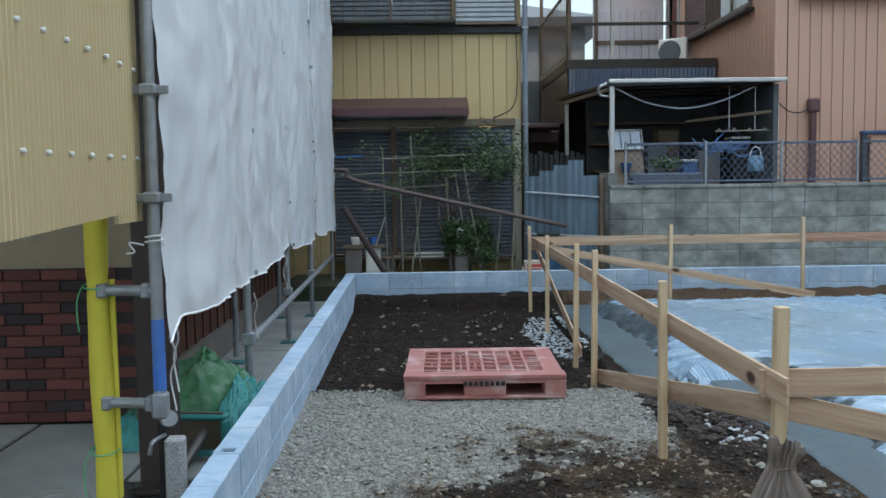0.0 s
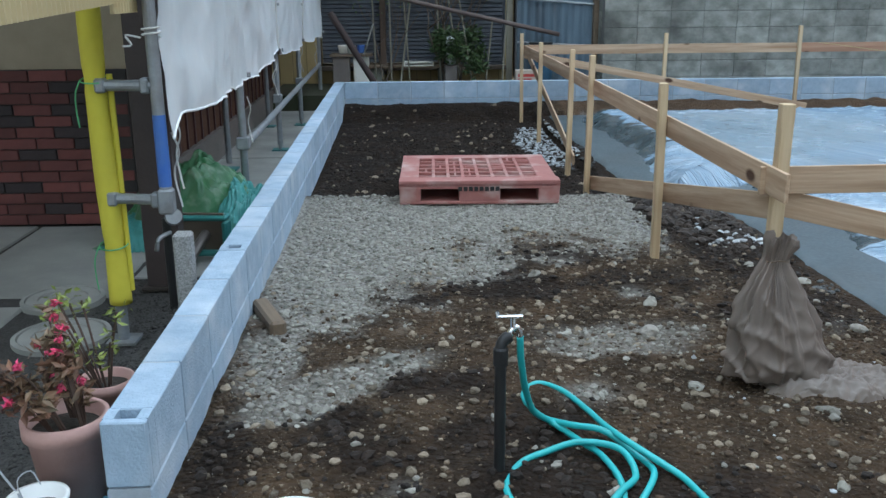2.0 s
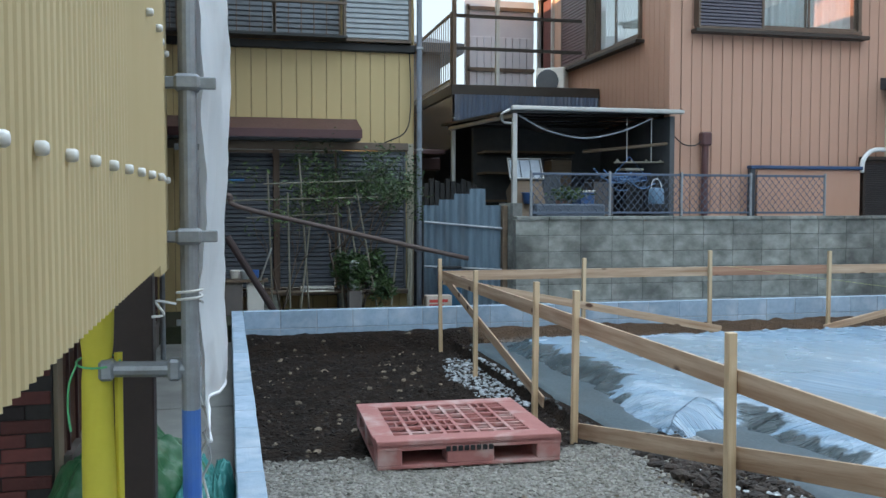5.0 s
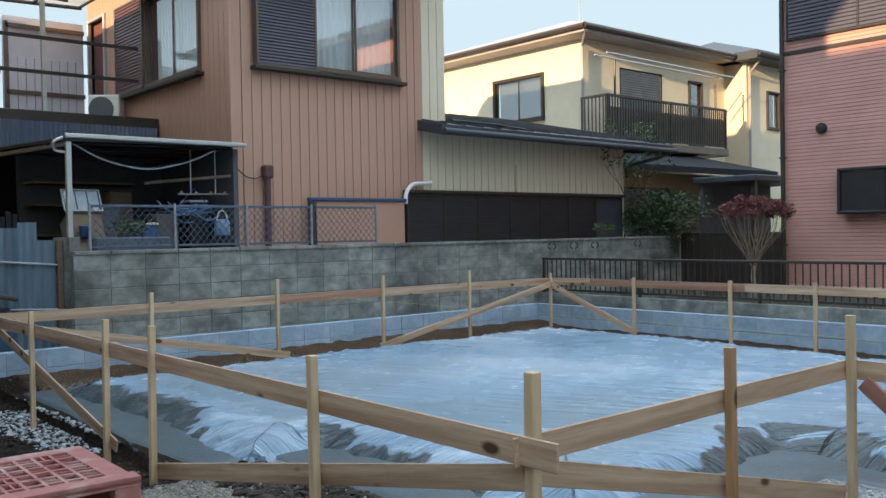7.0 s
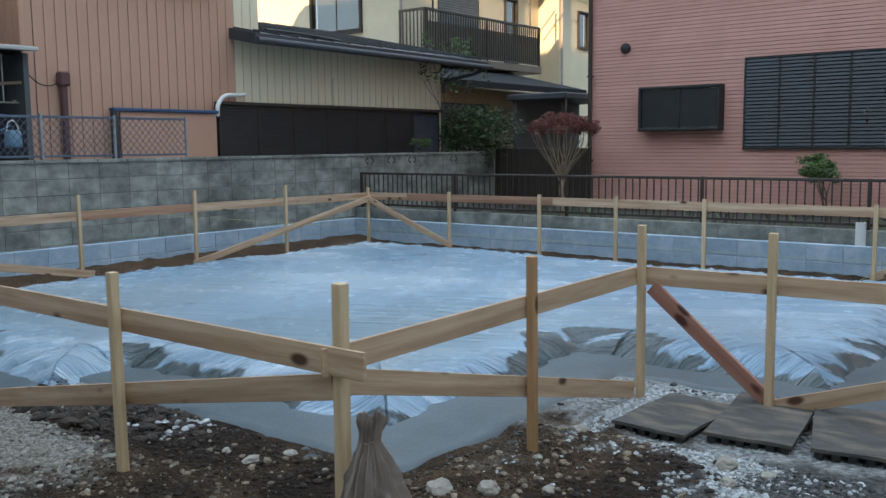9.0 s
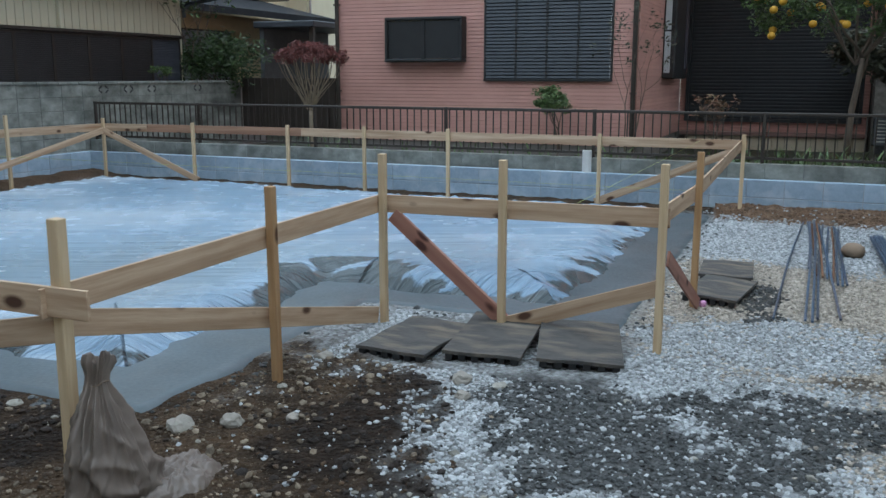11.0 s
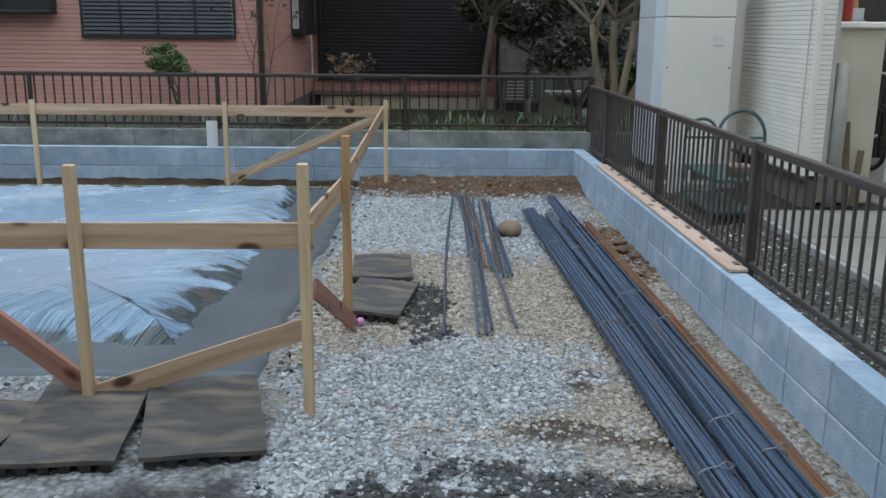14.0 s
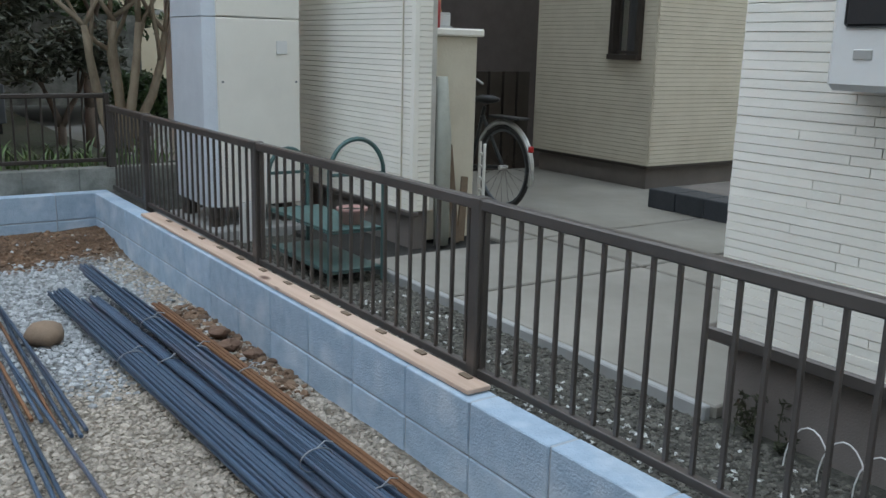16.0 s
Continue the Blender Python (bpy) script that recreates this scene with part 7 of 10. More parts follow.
part("wire_loop", tube(bmesh.new(), smooth_path([(-0.03, 0.0, 0.11), (-0.06, 0.03, 0.17), (-0.03, 0.05, 0.19), (0.0, 0.03, 0.16)], 4), 0.002, 5), M_galv, wpt)
solid("blue_board", cbox(-0.05, 0.05, -0.14, 0.14, 0.0, 0.015, bevel=0.003), surface("pale_blue_plastic", (0.14, 0.33, 0.42), (0.11, 0.27, 0.35), rough=0.5), "strip of pale blue plastic under the pots", "plastic strip", at=(-0.58, 2.74, 0.0), rz=8)
bkt = thing("bucket", "upturned white plastic bucket on the soil", "bucket", (0.016, 2.35, 0.0))
part("shell", lathe(bmesh.new(), [(0.138, -0.02), (0.136, 0.02), (0.128, 0.024), (0.121, 0.235), (0.112, 0.25), (0.10, 0.252), (0.097, 0.246), (0.01, 0.246)], 36), M_white, bkt, smooth=True)

# ---- the white house at the right, its yard ----
M_yard = surface("grey_green_gravel", (0.075, 0.072, 0.06), (0.04, 0.04, 0.033), scale=70, rough=0.95, bump=0.9, fine=80, spot=(0.16, 0.15, 0.12), spot_scale=30, spot_amount=0.7)
me = grid_mesh("ground_yard", np.linspace(-2.0, 12.0, 230), np.linspace(-1.35, 0.08, 40), lambda X, Y: 0.15 + 0.025 * (fbm(X, Y, 9, 3, 71) - 0.5), M_yard)
tagged(new("ground_yard", me), "strip of dark gravel behind the railing", "ground", kind="structure")
M_drive = surface("pale_concrete", (0.295, 0.275, 0.24), (0.215, 0.20, 0.175), scale=1.3, rough=0.88, bump=0.1, fine=140, spot=(0.21, 0.195, 0.165), spot_scale=0.8, spot_amount=0.6)
dv = thing("driveway", "pale concrete driveway with cut joints", "driveway", (6.5, -3.5, 0.2), kind="structure")
for x0, x1 in ((7.58, 10.6), (4.87, 6.61), (6.63, 7.56)):
    y1 = -0.80 if x0 < 7.5 else -1.9
    for ya, yb in ((y1, -2.21), (-2.23, -5.2), (-5.22, -9.0)):
        part("slab", cbox(x0, x1 - 0.012, yb, ya - 0.012, -0.05, 0.20, bevel=0.008), M_drive, dv, m=I4)
part("kerb", cbox(4.88, 7.56, -0.80, -0.76, -0.05, 0.205, bevel=0.006), M_concrete, dv, m=I4)

part("joint_bed", cbox(4.88, 10.6, -9.0, -0.82, -0.10, 0.175), surface("joint_dirt", (0.03, 0.028, 0.025), (0.02, 0.019, 0.017), rough=0.95), dv, m=I4)
wh = thing("white_house", "house in white lying siding with a grey base", "house", (9.0, -3.0, 0.2))
WF = pose(9.4, -1.24, 0, 0, 0, 180)
facade(wh, "wall_front", WF, 1.69, 0.44, 6.0, M_siding, pitch=0, lap=0.037, proud=0.010, gap=0.006, core=M_groove_white)
facade(wh, "wall_side", pose(7.71, -1.24, 0, 0, 0, -90), 0.12, 0.44, 6.0, M_siding, pitch=0, lap=0.037, proud=0.010, gap=0.006, core=M_groove_white)
part("foundation", cbox(7.75, 9.42, -1.36, -1.27, -0.1, 0.42, bevel=0.01), M_base, wh, m=I4)
part("flashing", cbox(7.68, 9.4, -1.27, -1.20, 0.405, 0.44, bevel=0.006), M_rail_grey, wh, m=I4)
part("corner_trim", cbox(7.695, 7.735, -1.265, -1.222, 0.44, 6.0, bevel=0.004), M_siding, wh, m=I4)
part("joint_strip", cbox(7.83, 7.836, -1.226, -1.218, 0.44, 6.0), M_beige, wh, m=I4)
part("rear_body", cbox(9.42, 13, -1.9, -1.3, 0.0, 6.0), M_offwhite, wh, m=I4)
part("roof", hip(7.71, 13, -1.9, -1.24, 6.0, 0.6, 0.4), M_tile, wh, m=I4)
# heat-pump cabinets on the wall
hp = thing("water_heater", "tall off-white water heater cabinet with a seam and a small tag", "water heater", (9.1, -0.6, 0.15))
# bluish sky light on the cabinet's side is put into this colour
M_sky_tint = surface("sky_tinted_panel", (0.62, 0.66, 0.70), (0.56, 0.60, 0.64), rough=0.4)


def corner_prism(z0, z1):
    """The bevelled side of the cabinet."""
    bm = bmesh.new()
    pl = ((8.782, -0.340), (8.85, -0.268), (9.5, -0.268), (9.5, -0.340))
    lo, hi = [bm.verts.new((x, y, z0)) for x, y in pl], [bm.verts.new((x, y, z1)) for x, y in pl]
    bm.faces.new(lo[::-1])
    bm.faces.new(hi)
    for k in range(4):
        bm.faces.new((lo[k], lo[(k + 1) % 4], hi[(k + 1) % 4], hi[k]))
    return bm


for nm, z0, z1 in (("cabinet", 0.36, 1.645), ("upper_cabinet", 1.651, 3.4)):
    part(nm, cbox(8.78, 9.5, -0.95, -0.342, z0, z1, bevel=0.008), M_offwhite, hp, m=I4)
    part("side_panel", corner_prism(z0, z1), M_sky_tint, hp, "bevelled side panel with bluish sky light put into its colour", m=I4)
part("tag", cbox(8.768, 8.78, -0.85, -0.77, 1.41, 1.50, bevel=0.003), M_white, hp, m=I4)
for y in (-0.92, -0.38):
    part("screw", crod((8.776, y, 1.22), (8.782, y, 1.22), 0.008, seg=8), M_shutter, hp, m=I4)
for x in (8.86, 9.42):
    for y in (-0.86, -0.34):
        part("leg", cbox(x - 0.04, x + 0.04, y - 0.04, y + 0.04, 0.2, 0.37), M_dark, hp, m=I4)
part("plinth", cbox(8.66, 9.6, -1.02, -0.14, 0.1, 0.22, bevel=0.01), M_concrete, hp, m=I4)
for x, y in ((8.72, -0.62), (8.60, -0.50), (8.60, -0.43)):
    part("pipe", tube(bmesh.new(), [(x, y, 0.12), (x, y, 0.50 if x > 8.7 else 0.42)], 0.026, 10), M_white, hp, m=I4)

# locker, things on it, boards leaning
lk = thing("storage_locker", "beige steel storage locker beside the house corner", "locker", (7.95, -1.75, 0.2))
part("body", cbox(7.85, 8.40, -1.82, -1.38, 0.2, 1.56, bevel=0.008), M_beige, lk, m=I4)
part("top", cbox(7.81, 8.44, -1.85, -1.38, 1.56, 1.61, bevel=0.01), M_offwhite, lk, m=I4)
bn = thing("storage_bin", "clear plastic bin with odds and ends on the locker", "bin", (8.12, -1.60, 1.61))
part("bin", bars(bmesh.new(), -0.10, 0.10, 0.015, 0.09, 0.015, -0.10, 0.10), glassy("clear_plastic", (0.7, 0.72, 0.72), 0.6, 0.2), bn)
ex = thing("spray_can", "red canister standing in the bin", "canister", (8.0, -1.56, 1.61))
part("can", lathe(bmesh.new(), [(0.045, 0), (0.045, 0.17), (0.02, 0.20), (0.02, 0.24), (0.005, 0.245)], 18), surface("red_enamel", (0.45, 0.03, 0.03), rough=0.35, bump=0), ex, smooth=True)
ex2 = thing("spray_can", "short orange-topped canister in the bin", "canister", (8.12, -1.66, 1.61))
part("can", lathe(bmesh.new(), [(0.035, 0), (0.035, 0.12), (0.03, 0.14), (0.03, 0.20), (0.005, 0.205)], 16), surface("orange_cap", (0.5, 0.25, 0.06), rough=0.4, bump=0), ex2, smooth=True)
solid("rolled_mat", tube(bmesh.new(), [(7.70, -1.46, 0.2), (7.72, -1.47, 0.9), (7.76, -1.47, 1.30)], 0.07, 14, [0.05, 0.055, 0.045]), surface("grey_green_mat", (0.38, 0.39, 0.34), (0.30, 0.31, 0.27), scale=8, rough=0.8), "rolled grey-green mat leaning at the house corner", "mat", smooth=True)
for k in range(2):
    solid("wood_scrap", cbox(-0.025, 0.025, -0.009, 0.009, 0, 0.66 - 0.22 * k, bevel=0.003, m=pose(0, 0, 0, 7 + 3 * k, 4 - 9 * k, 70)), M_junk_wood, "old wooden board leaning on the locker", "board", at=(7.70 + 0.03 * k, -1.58 - 0.06 * k, 0.2))

# bicycle in the passage
bk = thing("bicycle", "old city bicycle with black mudguard parked beside the locker", "bicycle", (8.60, -2.66, 0.2), rz=180)


def wheel(cx):
    w = part("wheel", bmesh.new(), None, bk)
    bm = bmesh.new()
    tube(bm, [(cx + 0.325 * math.cos(a), 0, 0.345 + 0.325 * math.sin(a)) for a in np.linspace(0, 2 * math.pi, 41)], 0.02, 8)
    part("tyre", bm, M_black, w, smooth=True)
    bm = bmesh.new()
    tube(bm, [(cx + 0.298 * math.cos(a), 0, 0.345 + 0.298 * math.sin(a)) for a in np.linspace(0, 2 * math.pi, 41)], 0.010, 6)
    part("rim", bm, M_shutter, w)
    bm = bmesh.new()
    for k in range(20):
        a = 2 * math.pi * k / 20
        rod(bm, (cx, 0.02 * (-1) ** k, 0.345), (cx + 0.295 * math.cos(a), 0, 0.345 + 0.295 * math.sin(a)), 0.0015, seg=4, cap=False)
    part("spokes", bm, M_dark, w)
    part("hub", crod((cx, -0.04, 0.345), (cx, 0.04, 0.345), 0.018, seg=8), M_alu, w)


wheel(0.0)
wheel(-1.02)
M_frame = surface("dark_green_frame", (0.03, 0.035, 0.035), rough=0.35, bump=0)
for a, b in (((0, 0, 0.345), (-0.45, 0, 0.30)), ((-0.45, 0, 0.30), (-0.28, 0, 0.82)), ((-0.45, 0, 0.30), (-0.86, 0, 0.72)), ((0, 0, 0.345), (-0.30, 0, 0.74)), ((-1.02, 0, 0.345), (-0.84, 0, 0.88))):
    part("frame_tube", crod(a, b, 0.016, seg=8), M_frame, bk)
part("saddle", lathe(bmesh.new(), [(0.02, 0), (0.10, 0.02), (0.11, 0.05), (0.05, 0.07)], 16, pose(-0.25, 0, 0.84) @ Matrix.Diagonal((1.3, 0.8, 1, 1))), M_black, bk, smooth=True)
part("handlebar", tube(bmesh.new(), smooth_path([(-0.68, -0.27, 0.98), (-0.80, -0.24, 1.02), (-0.85, 0, 0.95), (-0.80, 0.24, 1.02), (-0.68, 0.27, 0.98)], 5), 0.011, 8), M_alu, bk, smooth=True)
part("mudguard", tube(bmesh.new(), [(0.365 * math.cos(a), 0, 0.345 + 0.365 * math.sin(a)) for a in np.linspace(-0.3, 2.6, 18)], 0.022, 6), M_alu, bk)
part("reflector", cbox(0.33, 0.36, -0.02, 0.02, 0.50, 0.55, bevel=0.005), surface("red_reflector", (0.5, 0.02, 0.02), rough=0.2, bump=0), bk)
part("carrier", cbox(-0.15, 0.25, -0.06, 0.06, 0.74, 0.76, bevel=0.005), M_black, bk)
fst = thing("folding_rack", "small white folding rack leaning by the bicycle", "rack", (8.0, -2.02, 0.2), rz=-25)
for x in (0, 0.16):
    part("upright", cbox(x - 0.012, x + 0.012, -0.01, 0.01, 0, 0.62, bevel=0.003), M_white, fst)
for k in range(6):
    part("rung", cbox(0.0, 0.16, -0.006, 0.006, 0.08 + 0.09 * k, 0.095 + 0.09 * k), M_white, fst)

# green garden trolley behind the railing
gc = thing("garden_rack", "empty green steel plant stand with two hoop handles", "plant stand", (7.55, -0.55, 0.17))
M_green = surface("green_enamel", (0.07, 0.145, 0.14), (0.05, 0.105, 0.10), rough=0.5, bump=0.05, spot=(0.10, 0.13, 0.12), spot_scale=6, spot_amount=0.6)
for x, c, w, h in ((-0.35, 0.0, 0.17, 0.62), (0.45, 0.05, 0.13, 0.53)):
    for y in (c - w, c + w):
        part("leg", crod((x, y, 0), (x, y, h), 0.013, seg=8), M_green, gc)
    part("hoop", tube(bmesh.new(), [(x, c + w * math.cos(a), h + 1.15 * w * math.sin(a)) for a in np.linspace(0, math.pi, 15)], 0.013, 8), M_green, gc, smooth=True)
    part("hoop_bar", crod((x, c - w, h), (x, c + w, h), 0.010, seg=8), M_green, gc)
for z in (0.07, 0.30):
    sh_ = part("tray", bars(bmesh.new(), -0.34, 0.44, z, z + 0.001, 0.012, -0.16, 0.17), M_green, gc)
    for k in range(9):
        part("tray_bar", crod((-0.34, -0.15 + 0.0375 * k, z), (0.44, -0.15 + 0.0375 * k, z), 0.005, seg=6), M_green, sh_)
tpot = pot(7.35, -0.62, 0.09, 0.10, "low empty terracotta pot on the plant stand")
tpot.matrix_basis = pose(7.35, -0.60, 0.476)

# second house across the driveway, near-right wall with its box
sh2 = thing("beige_house", "beige siding wall with a dark window across the driveway", "house", (10, -6, 0.2))
facade(sh2, "wall_front", pose(10.5, -4.55, 0, 0, 0, 180), 1.7, 0.42, 6.0, M_beige, holes=[(1.16, 1.50, 1.44, 2.9)], pitch=0, lap=0.040, proud=0.011, gap=0.005, core=M_beige)
facade(sh2, "wall_side", pose(8.8, -4.55, 0, 0, 0, -90), 4.5, 0.42, 6.0, M_beige, pitch=0, lap=0.040, proud=0.011, gap=0.005, core=M_beige)
window(sh2, pose(10.5, -4.55, 0, 0, 0, 180), 1.18, 1.48, 1.46, 2.88, M_dark, None, 1)
part("foundation", cbox(8.86, 10.45, -9, -4.6, -0.1, 0.40), M_base, sh2, m=I4)
part("flashing", cbox(8.78, 10.52, -9, -4.53, 0.40, 0.43), M_dark, sh2, m=I4)
part("roof", hip(8.8, 10.5, -9.0, -4.55, 6.0, 0.8), M_tile, sh2, m=I4)
stp = thing("tiled_step", "dark grey tiled doorstep below the beige wall", "step", (7.4, -4.2, 0.2))
for i in range(6):
    part("tile", cbox(7.834 - 0.30 * i, 8.13 - 0.30 * i, -4.17, -3.87, 0.2, 0.36, bevel=0.006), M_tile, stp, m=I4)
    part("tile", cbox(7.834 - 0.30 * i, 8.13 - 0.30 * i, -5.30, -5.0, 0.35, 0.52, bevel=0.006), M_tile, stp, m=I4)
part("landing", cbox(6.34, 8.12, -4.998, -4.172, 0.2, 0.352, bevel=0.004), M_base, stp, "brownish landing between the tiles", m=I4)
M_weed = surface("weed_leaf", (0.035, 0.045, 0.022), (0.055, 0.05, 0.03), scale=20, rough=0.8, bump=0.1)
nh = thing("white_brick_house", "near house wall in white stone-pattern siding over a grey base", "house", (4.0, -3.0, 0.2))
NS = pose(4.87, -0.78, 0, 0, 0, 180)
facade(nh, "wall_front", NS, 3.67, 0.515, 6.0, M_siding, pitch=0, lap=0.031, proud=0.008, gap=0.0035, core=M_groove_white, joint=0.50)
# unseen depth back to y = -8, added to shade the driveway
part("wall_side", cbox(4.73, 4.87, -8.0, -0.80, 0.515, 6.0), M_siding, nh, m=I4)
part("foundation", cbox(1.25, 4.86, -8.0, -0.84, -0.1, 0.47), M_base, nh, m=I4)
part("flashing", cbox(1.2, 4.925, -8.0, -0.76, 0.465, 0.518, bevel=0.008), M_rail_grey, nh, m=I4)
part("roof", hip(1.2, 4.87, -8.0, -0.78, 6.0, 1.2, 0.4), M_tile, nh, m=I4)
mb = part("meter_box", cbox(3.95, 4.455, -0.80, -0.62, 1.395, 1.95, bevel=0.02), M_white, nh, "white meter box with a dark window", m=I4)
part("meter_window", cbox(4.01, 4.405, -0.622, -0.612, 1.575, 1.90, bevel=0.01), M_black, mb, m=I4)
part("meter_badge", cbox(4.31, 4.37, -0.622, -0.616, 1.485, 1.515, bevel=0.003), M_alu, mb, m=I4)
# weeds at the corner, white wire edging, small white blossoms
wd = thing("weeds", "straggling dark green weeds at the foot of the wall", "weeds", (4.62, -0.76, 0.15))
rnd = random.Random(77)
for k in range(9):
    bm = bmesh.new()
    p = Vector((4.62 + rnd.uniform(-0.13, 0.13), -0.77 + rnd.uniform(-0.05, 0.05), 0.14))
    q = p + Vector((rnd.uniform(-0.08, 0.08), rnd.uniform(-0.03, 0.07), rnd.uniform(0.05, 0.20)))
    tube(bm, [p, (p + q) / 2 + Vector((0.01, 0, 0.01)), q], 0.0025, 5)
    for f in (0.4, 0.7, 1.0):
        leaves(bm, tuple(p.lerp(q, f)), (0.03, 0.03, 0.02), 10, 0.016, rnd, 0.1)
    part("weed", bm, M_weed, wd, m=I4)
we = thing("wire_edging", "low white wire hoop edging at the foot of the wall", "edging", (4.0, -0.69, 0.15))
for k in range(7):
    x = 4.40 - 0.125 * k
    part("hoop", tube(bmesh.new(), [(x + 0.085 * math.cos(a), -0.69, 0.15 + 0.17 * math.sin(a)) for a in np.linspace(0, math.pi, 12)], 0.0028, 5), M_white, we, m=I4)
rnd = random.Random(31)
bm = bmesh.new()
for k in range(230):
    x = rnd.uniform(4.3, 6.9)
    y = rnd.uniform(-0.68, -0.12) * (0.6 + 0.4 * rnd.random())
    leaves(bm, (x, y, 0.182), (0.010, 0.010, 0.006), 6, 0.009, rnd, 0.1)
tagged(new("fallen_petals", mesh_of(bm, "fallen_petals", M_white)), "scattered small white petals on the gravel", "petals", kind="stuff")
# dark back of the passage
bf = thing("passage_fence", "dark slatted fence at the end of the passage", "fence", (11.5, -3.2, 0.2))
for k in range(14):
    part("slat", cbox(10.55, 10.6, -4.5 + 0.19 * k, -4.34 + 0.19 * k, 0.2, 1.25, bevel=0.004), M_dark, bf, m=I4)
part("wall_behind", cbox(11.6, 11.7, -7.5, -1.9, 0, 4.5), surface("mauve_render", (0.11, 0.09, 0.088), (0.085, 0.07, 0.068)), bf, m=I4)

# ---- braces of the batter boards ----
BR = "sloping pine brace nailed between the stakes"
board((1.646, 3.775, 0.622), (1.634, 7.02, 0.03), w=0.10, label=BR, group="braces")
board((1.665, 10.9, 0.70), (1.625, 7.65, 0.08), w=0.085, label=BR, group="braces")
board((1.69, 3.805, 0.628), (4.15, 3.805, 0.045), w=0.10, label=BR, group="braces")
board((4.20, 3.72, 0.66), (4.215, 2.98, 0.04), w=0.085, t=0.03, mat=M_pine_red, label="reddish weathered brace nailed between the stakes", group="braces")
board((4.205, 3.0, 0.06), (4.20, 2.12, 0.36), w=0.09, label=BR, group="braces")
board((4.20, 2.10, 0.52), (5.27, 2.05, 0.02), w=0.085, mat=M_pine_red, label="reddish brace nailed between the stakes", group="braces")
board((9.55, 2.13, 0.72), (9.52, 3.72, 0.05), w=0.085, label=BR, group="braces")
board((9.48, 10.84, 0.70), (9.48, 9.2, 0.05), w=0.085, label=BR, group="braces")
board((9.5, 10.83, 0.70), (6.25, 10.83, 0.05), w=0.085, label=BR, group="braces")
board((1.62, 10.83, 0.70), (4.9, 10.83, 0.08), w=0.085, label=BR, group="braces")
solid("paint_mark", cbox(-0.025, 0.025, -0.02, 0.02, 0.0, 0.04, bevel=0.01), surface("pink_marking", (0.65, 0.30, 0.50), rough=0.7), "pink marking at the foot of a stake", "marking", at=(5.29, 2.02, 0.0))

# ---- plastic pallet ----
pl = thing("plastic_pallet", "scuffed red plastic pallet lying on the crushed stone", "pallet", (0.79, 7.03, 0.005), rz=-1.5)
S, Hh = 0.545, 0.145
bm = bmesh.new()
bx = 0.062
# darker red: shade inside the pallet is put into the plastic's colour
M_pal_shade = surface("red_plastic_shaded", (0.24, 0.075, 0.065), (0.19, 0.06, 0.055), rough=0.6)
part("deck_border", bars(bmesh.new(), -S + 0.13, S - 0.13, -S + 0.13, S - 0.13, 0.13, -0.012, 0.012, 0.004), M_pallet, pl, m=None).matrix_basis = pose(0, 0, Hh - 0.013, -90)
for i in range(7):
    u = -S + 0.13 + (2 * S - 0.26) * (i + 1) / 8
    part("deck_rib", cbox(u - 0.011, u + 0.011, -S + 0.13, S - 0.13, Hh - 0.022, Hh - 0.003, bevel=0.002), M_pallet, pl)
for i in range(5):
    u = -S + 0.13 + (2 * S - 0.26) * (i + 1) / 6
    part("deck_rib", cbox(-S + 0.13, S - 0.13, u - 0.011, u + 0.011, Hh - 0.021, Hh - 0.002, bevel=0.002), M_pallet, pl)
rr = random.Random(2)
for i in range(8):
    for j in range(6):
        if rr.random() < 0.55:
            x0 = -S + 0.13 + (2 * S - 0.26) * i / 8
            y0 = -S + 0.13 + (2 * S - 0.26) * j / 6
            w_, d_ = (2 * S - 0.26) / 8, (2 * S - 0.26) / 6
            if rr.random() < 0.5:
                part("fine_rib", cbox(x0 + w_ / 2 - 0.006, x0 + w_ / 2 + 0.006, y0, y0 + d_, Hh - 0.022, Hh - 0.005), M_pallet, pl)
            else:
                part("fine_rib", cbox(x0, x0 + w_, y0 + d_ / 2 - 0.006, y0 + d_ / 2 + 0.006, Hh - 0.022, Hh - 0.005), M_pallet, pl)
part("inner_deck", cbox(-S + 0.12, S - 0.12, -S + 0.12, S - 0.12, Hh - 0.05, Hh - 0.03), M_pal_shade, pl)
part("bottom_deck", cbox(-S + 0.004, S - 0.004, -S + 0.004, S - 0.004, 0.0, 0.022, bevel=0.004), M_pallet, pl)
for x in (-S + 0.075, 0.0, S - 0.075):
    for y in (-S + 0.075, 0.0, S - 0.075):
        wx = 0.14 if x == 0 else 0.072
        part("block_foot", cbox(x - wx, x + wx, y - 0.072, y + 0.072, 0.02, Hh - 0.025, bevel=0.006), M_pallet, pl)
for y in (-S + 0.004, S - 0.004):
    part("rim", cbox(-S, S, y - 0.004, y + 0.004, Hh - 0.038, Hh - 0.002, bevel=0.002), M_pallet, pl)
for x in (-S + 0.004, S - 0.004):
    part("rim", cbox(x - 0.004, x + 0.004, -S, S, Hh - 0.038, Hh - 0.002, bevel=0.002), M_pallet, pl)
for k in range(8):
    part("print_bar", cbox(-0.145 + 0.036 * k, -0.118 + 0.036 * k, -S - 0.0035, -S + 0.0012, 0.092, 0.122), M_black, pl, "dark printed mark")

# ---- rubber ground mats ----
M_mat = surface("muddy_rubber", (0.085, 0.077, 0.068), (0.036, 0.036, 0.036), scale=6, rough=0.8, bump=0.6, fine=30, spot=(0.17, 0.135, 0.10), spot_scale=4, spot_amount=0.9, stretch=(2.5, 1, 1), vary=0.12)


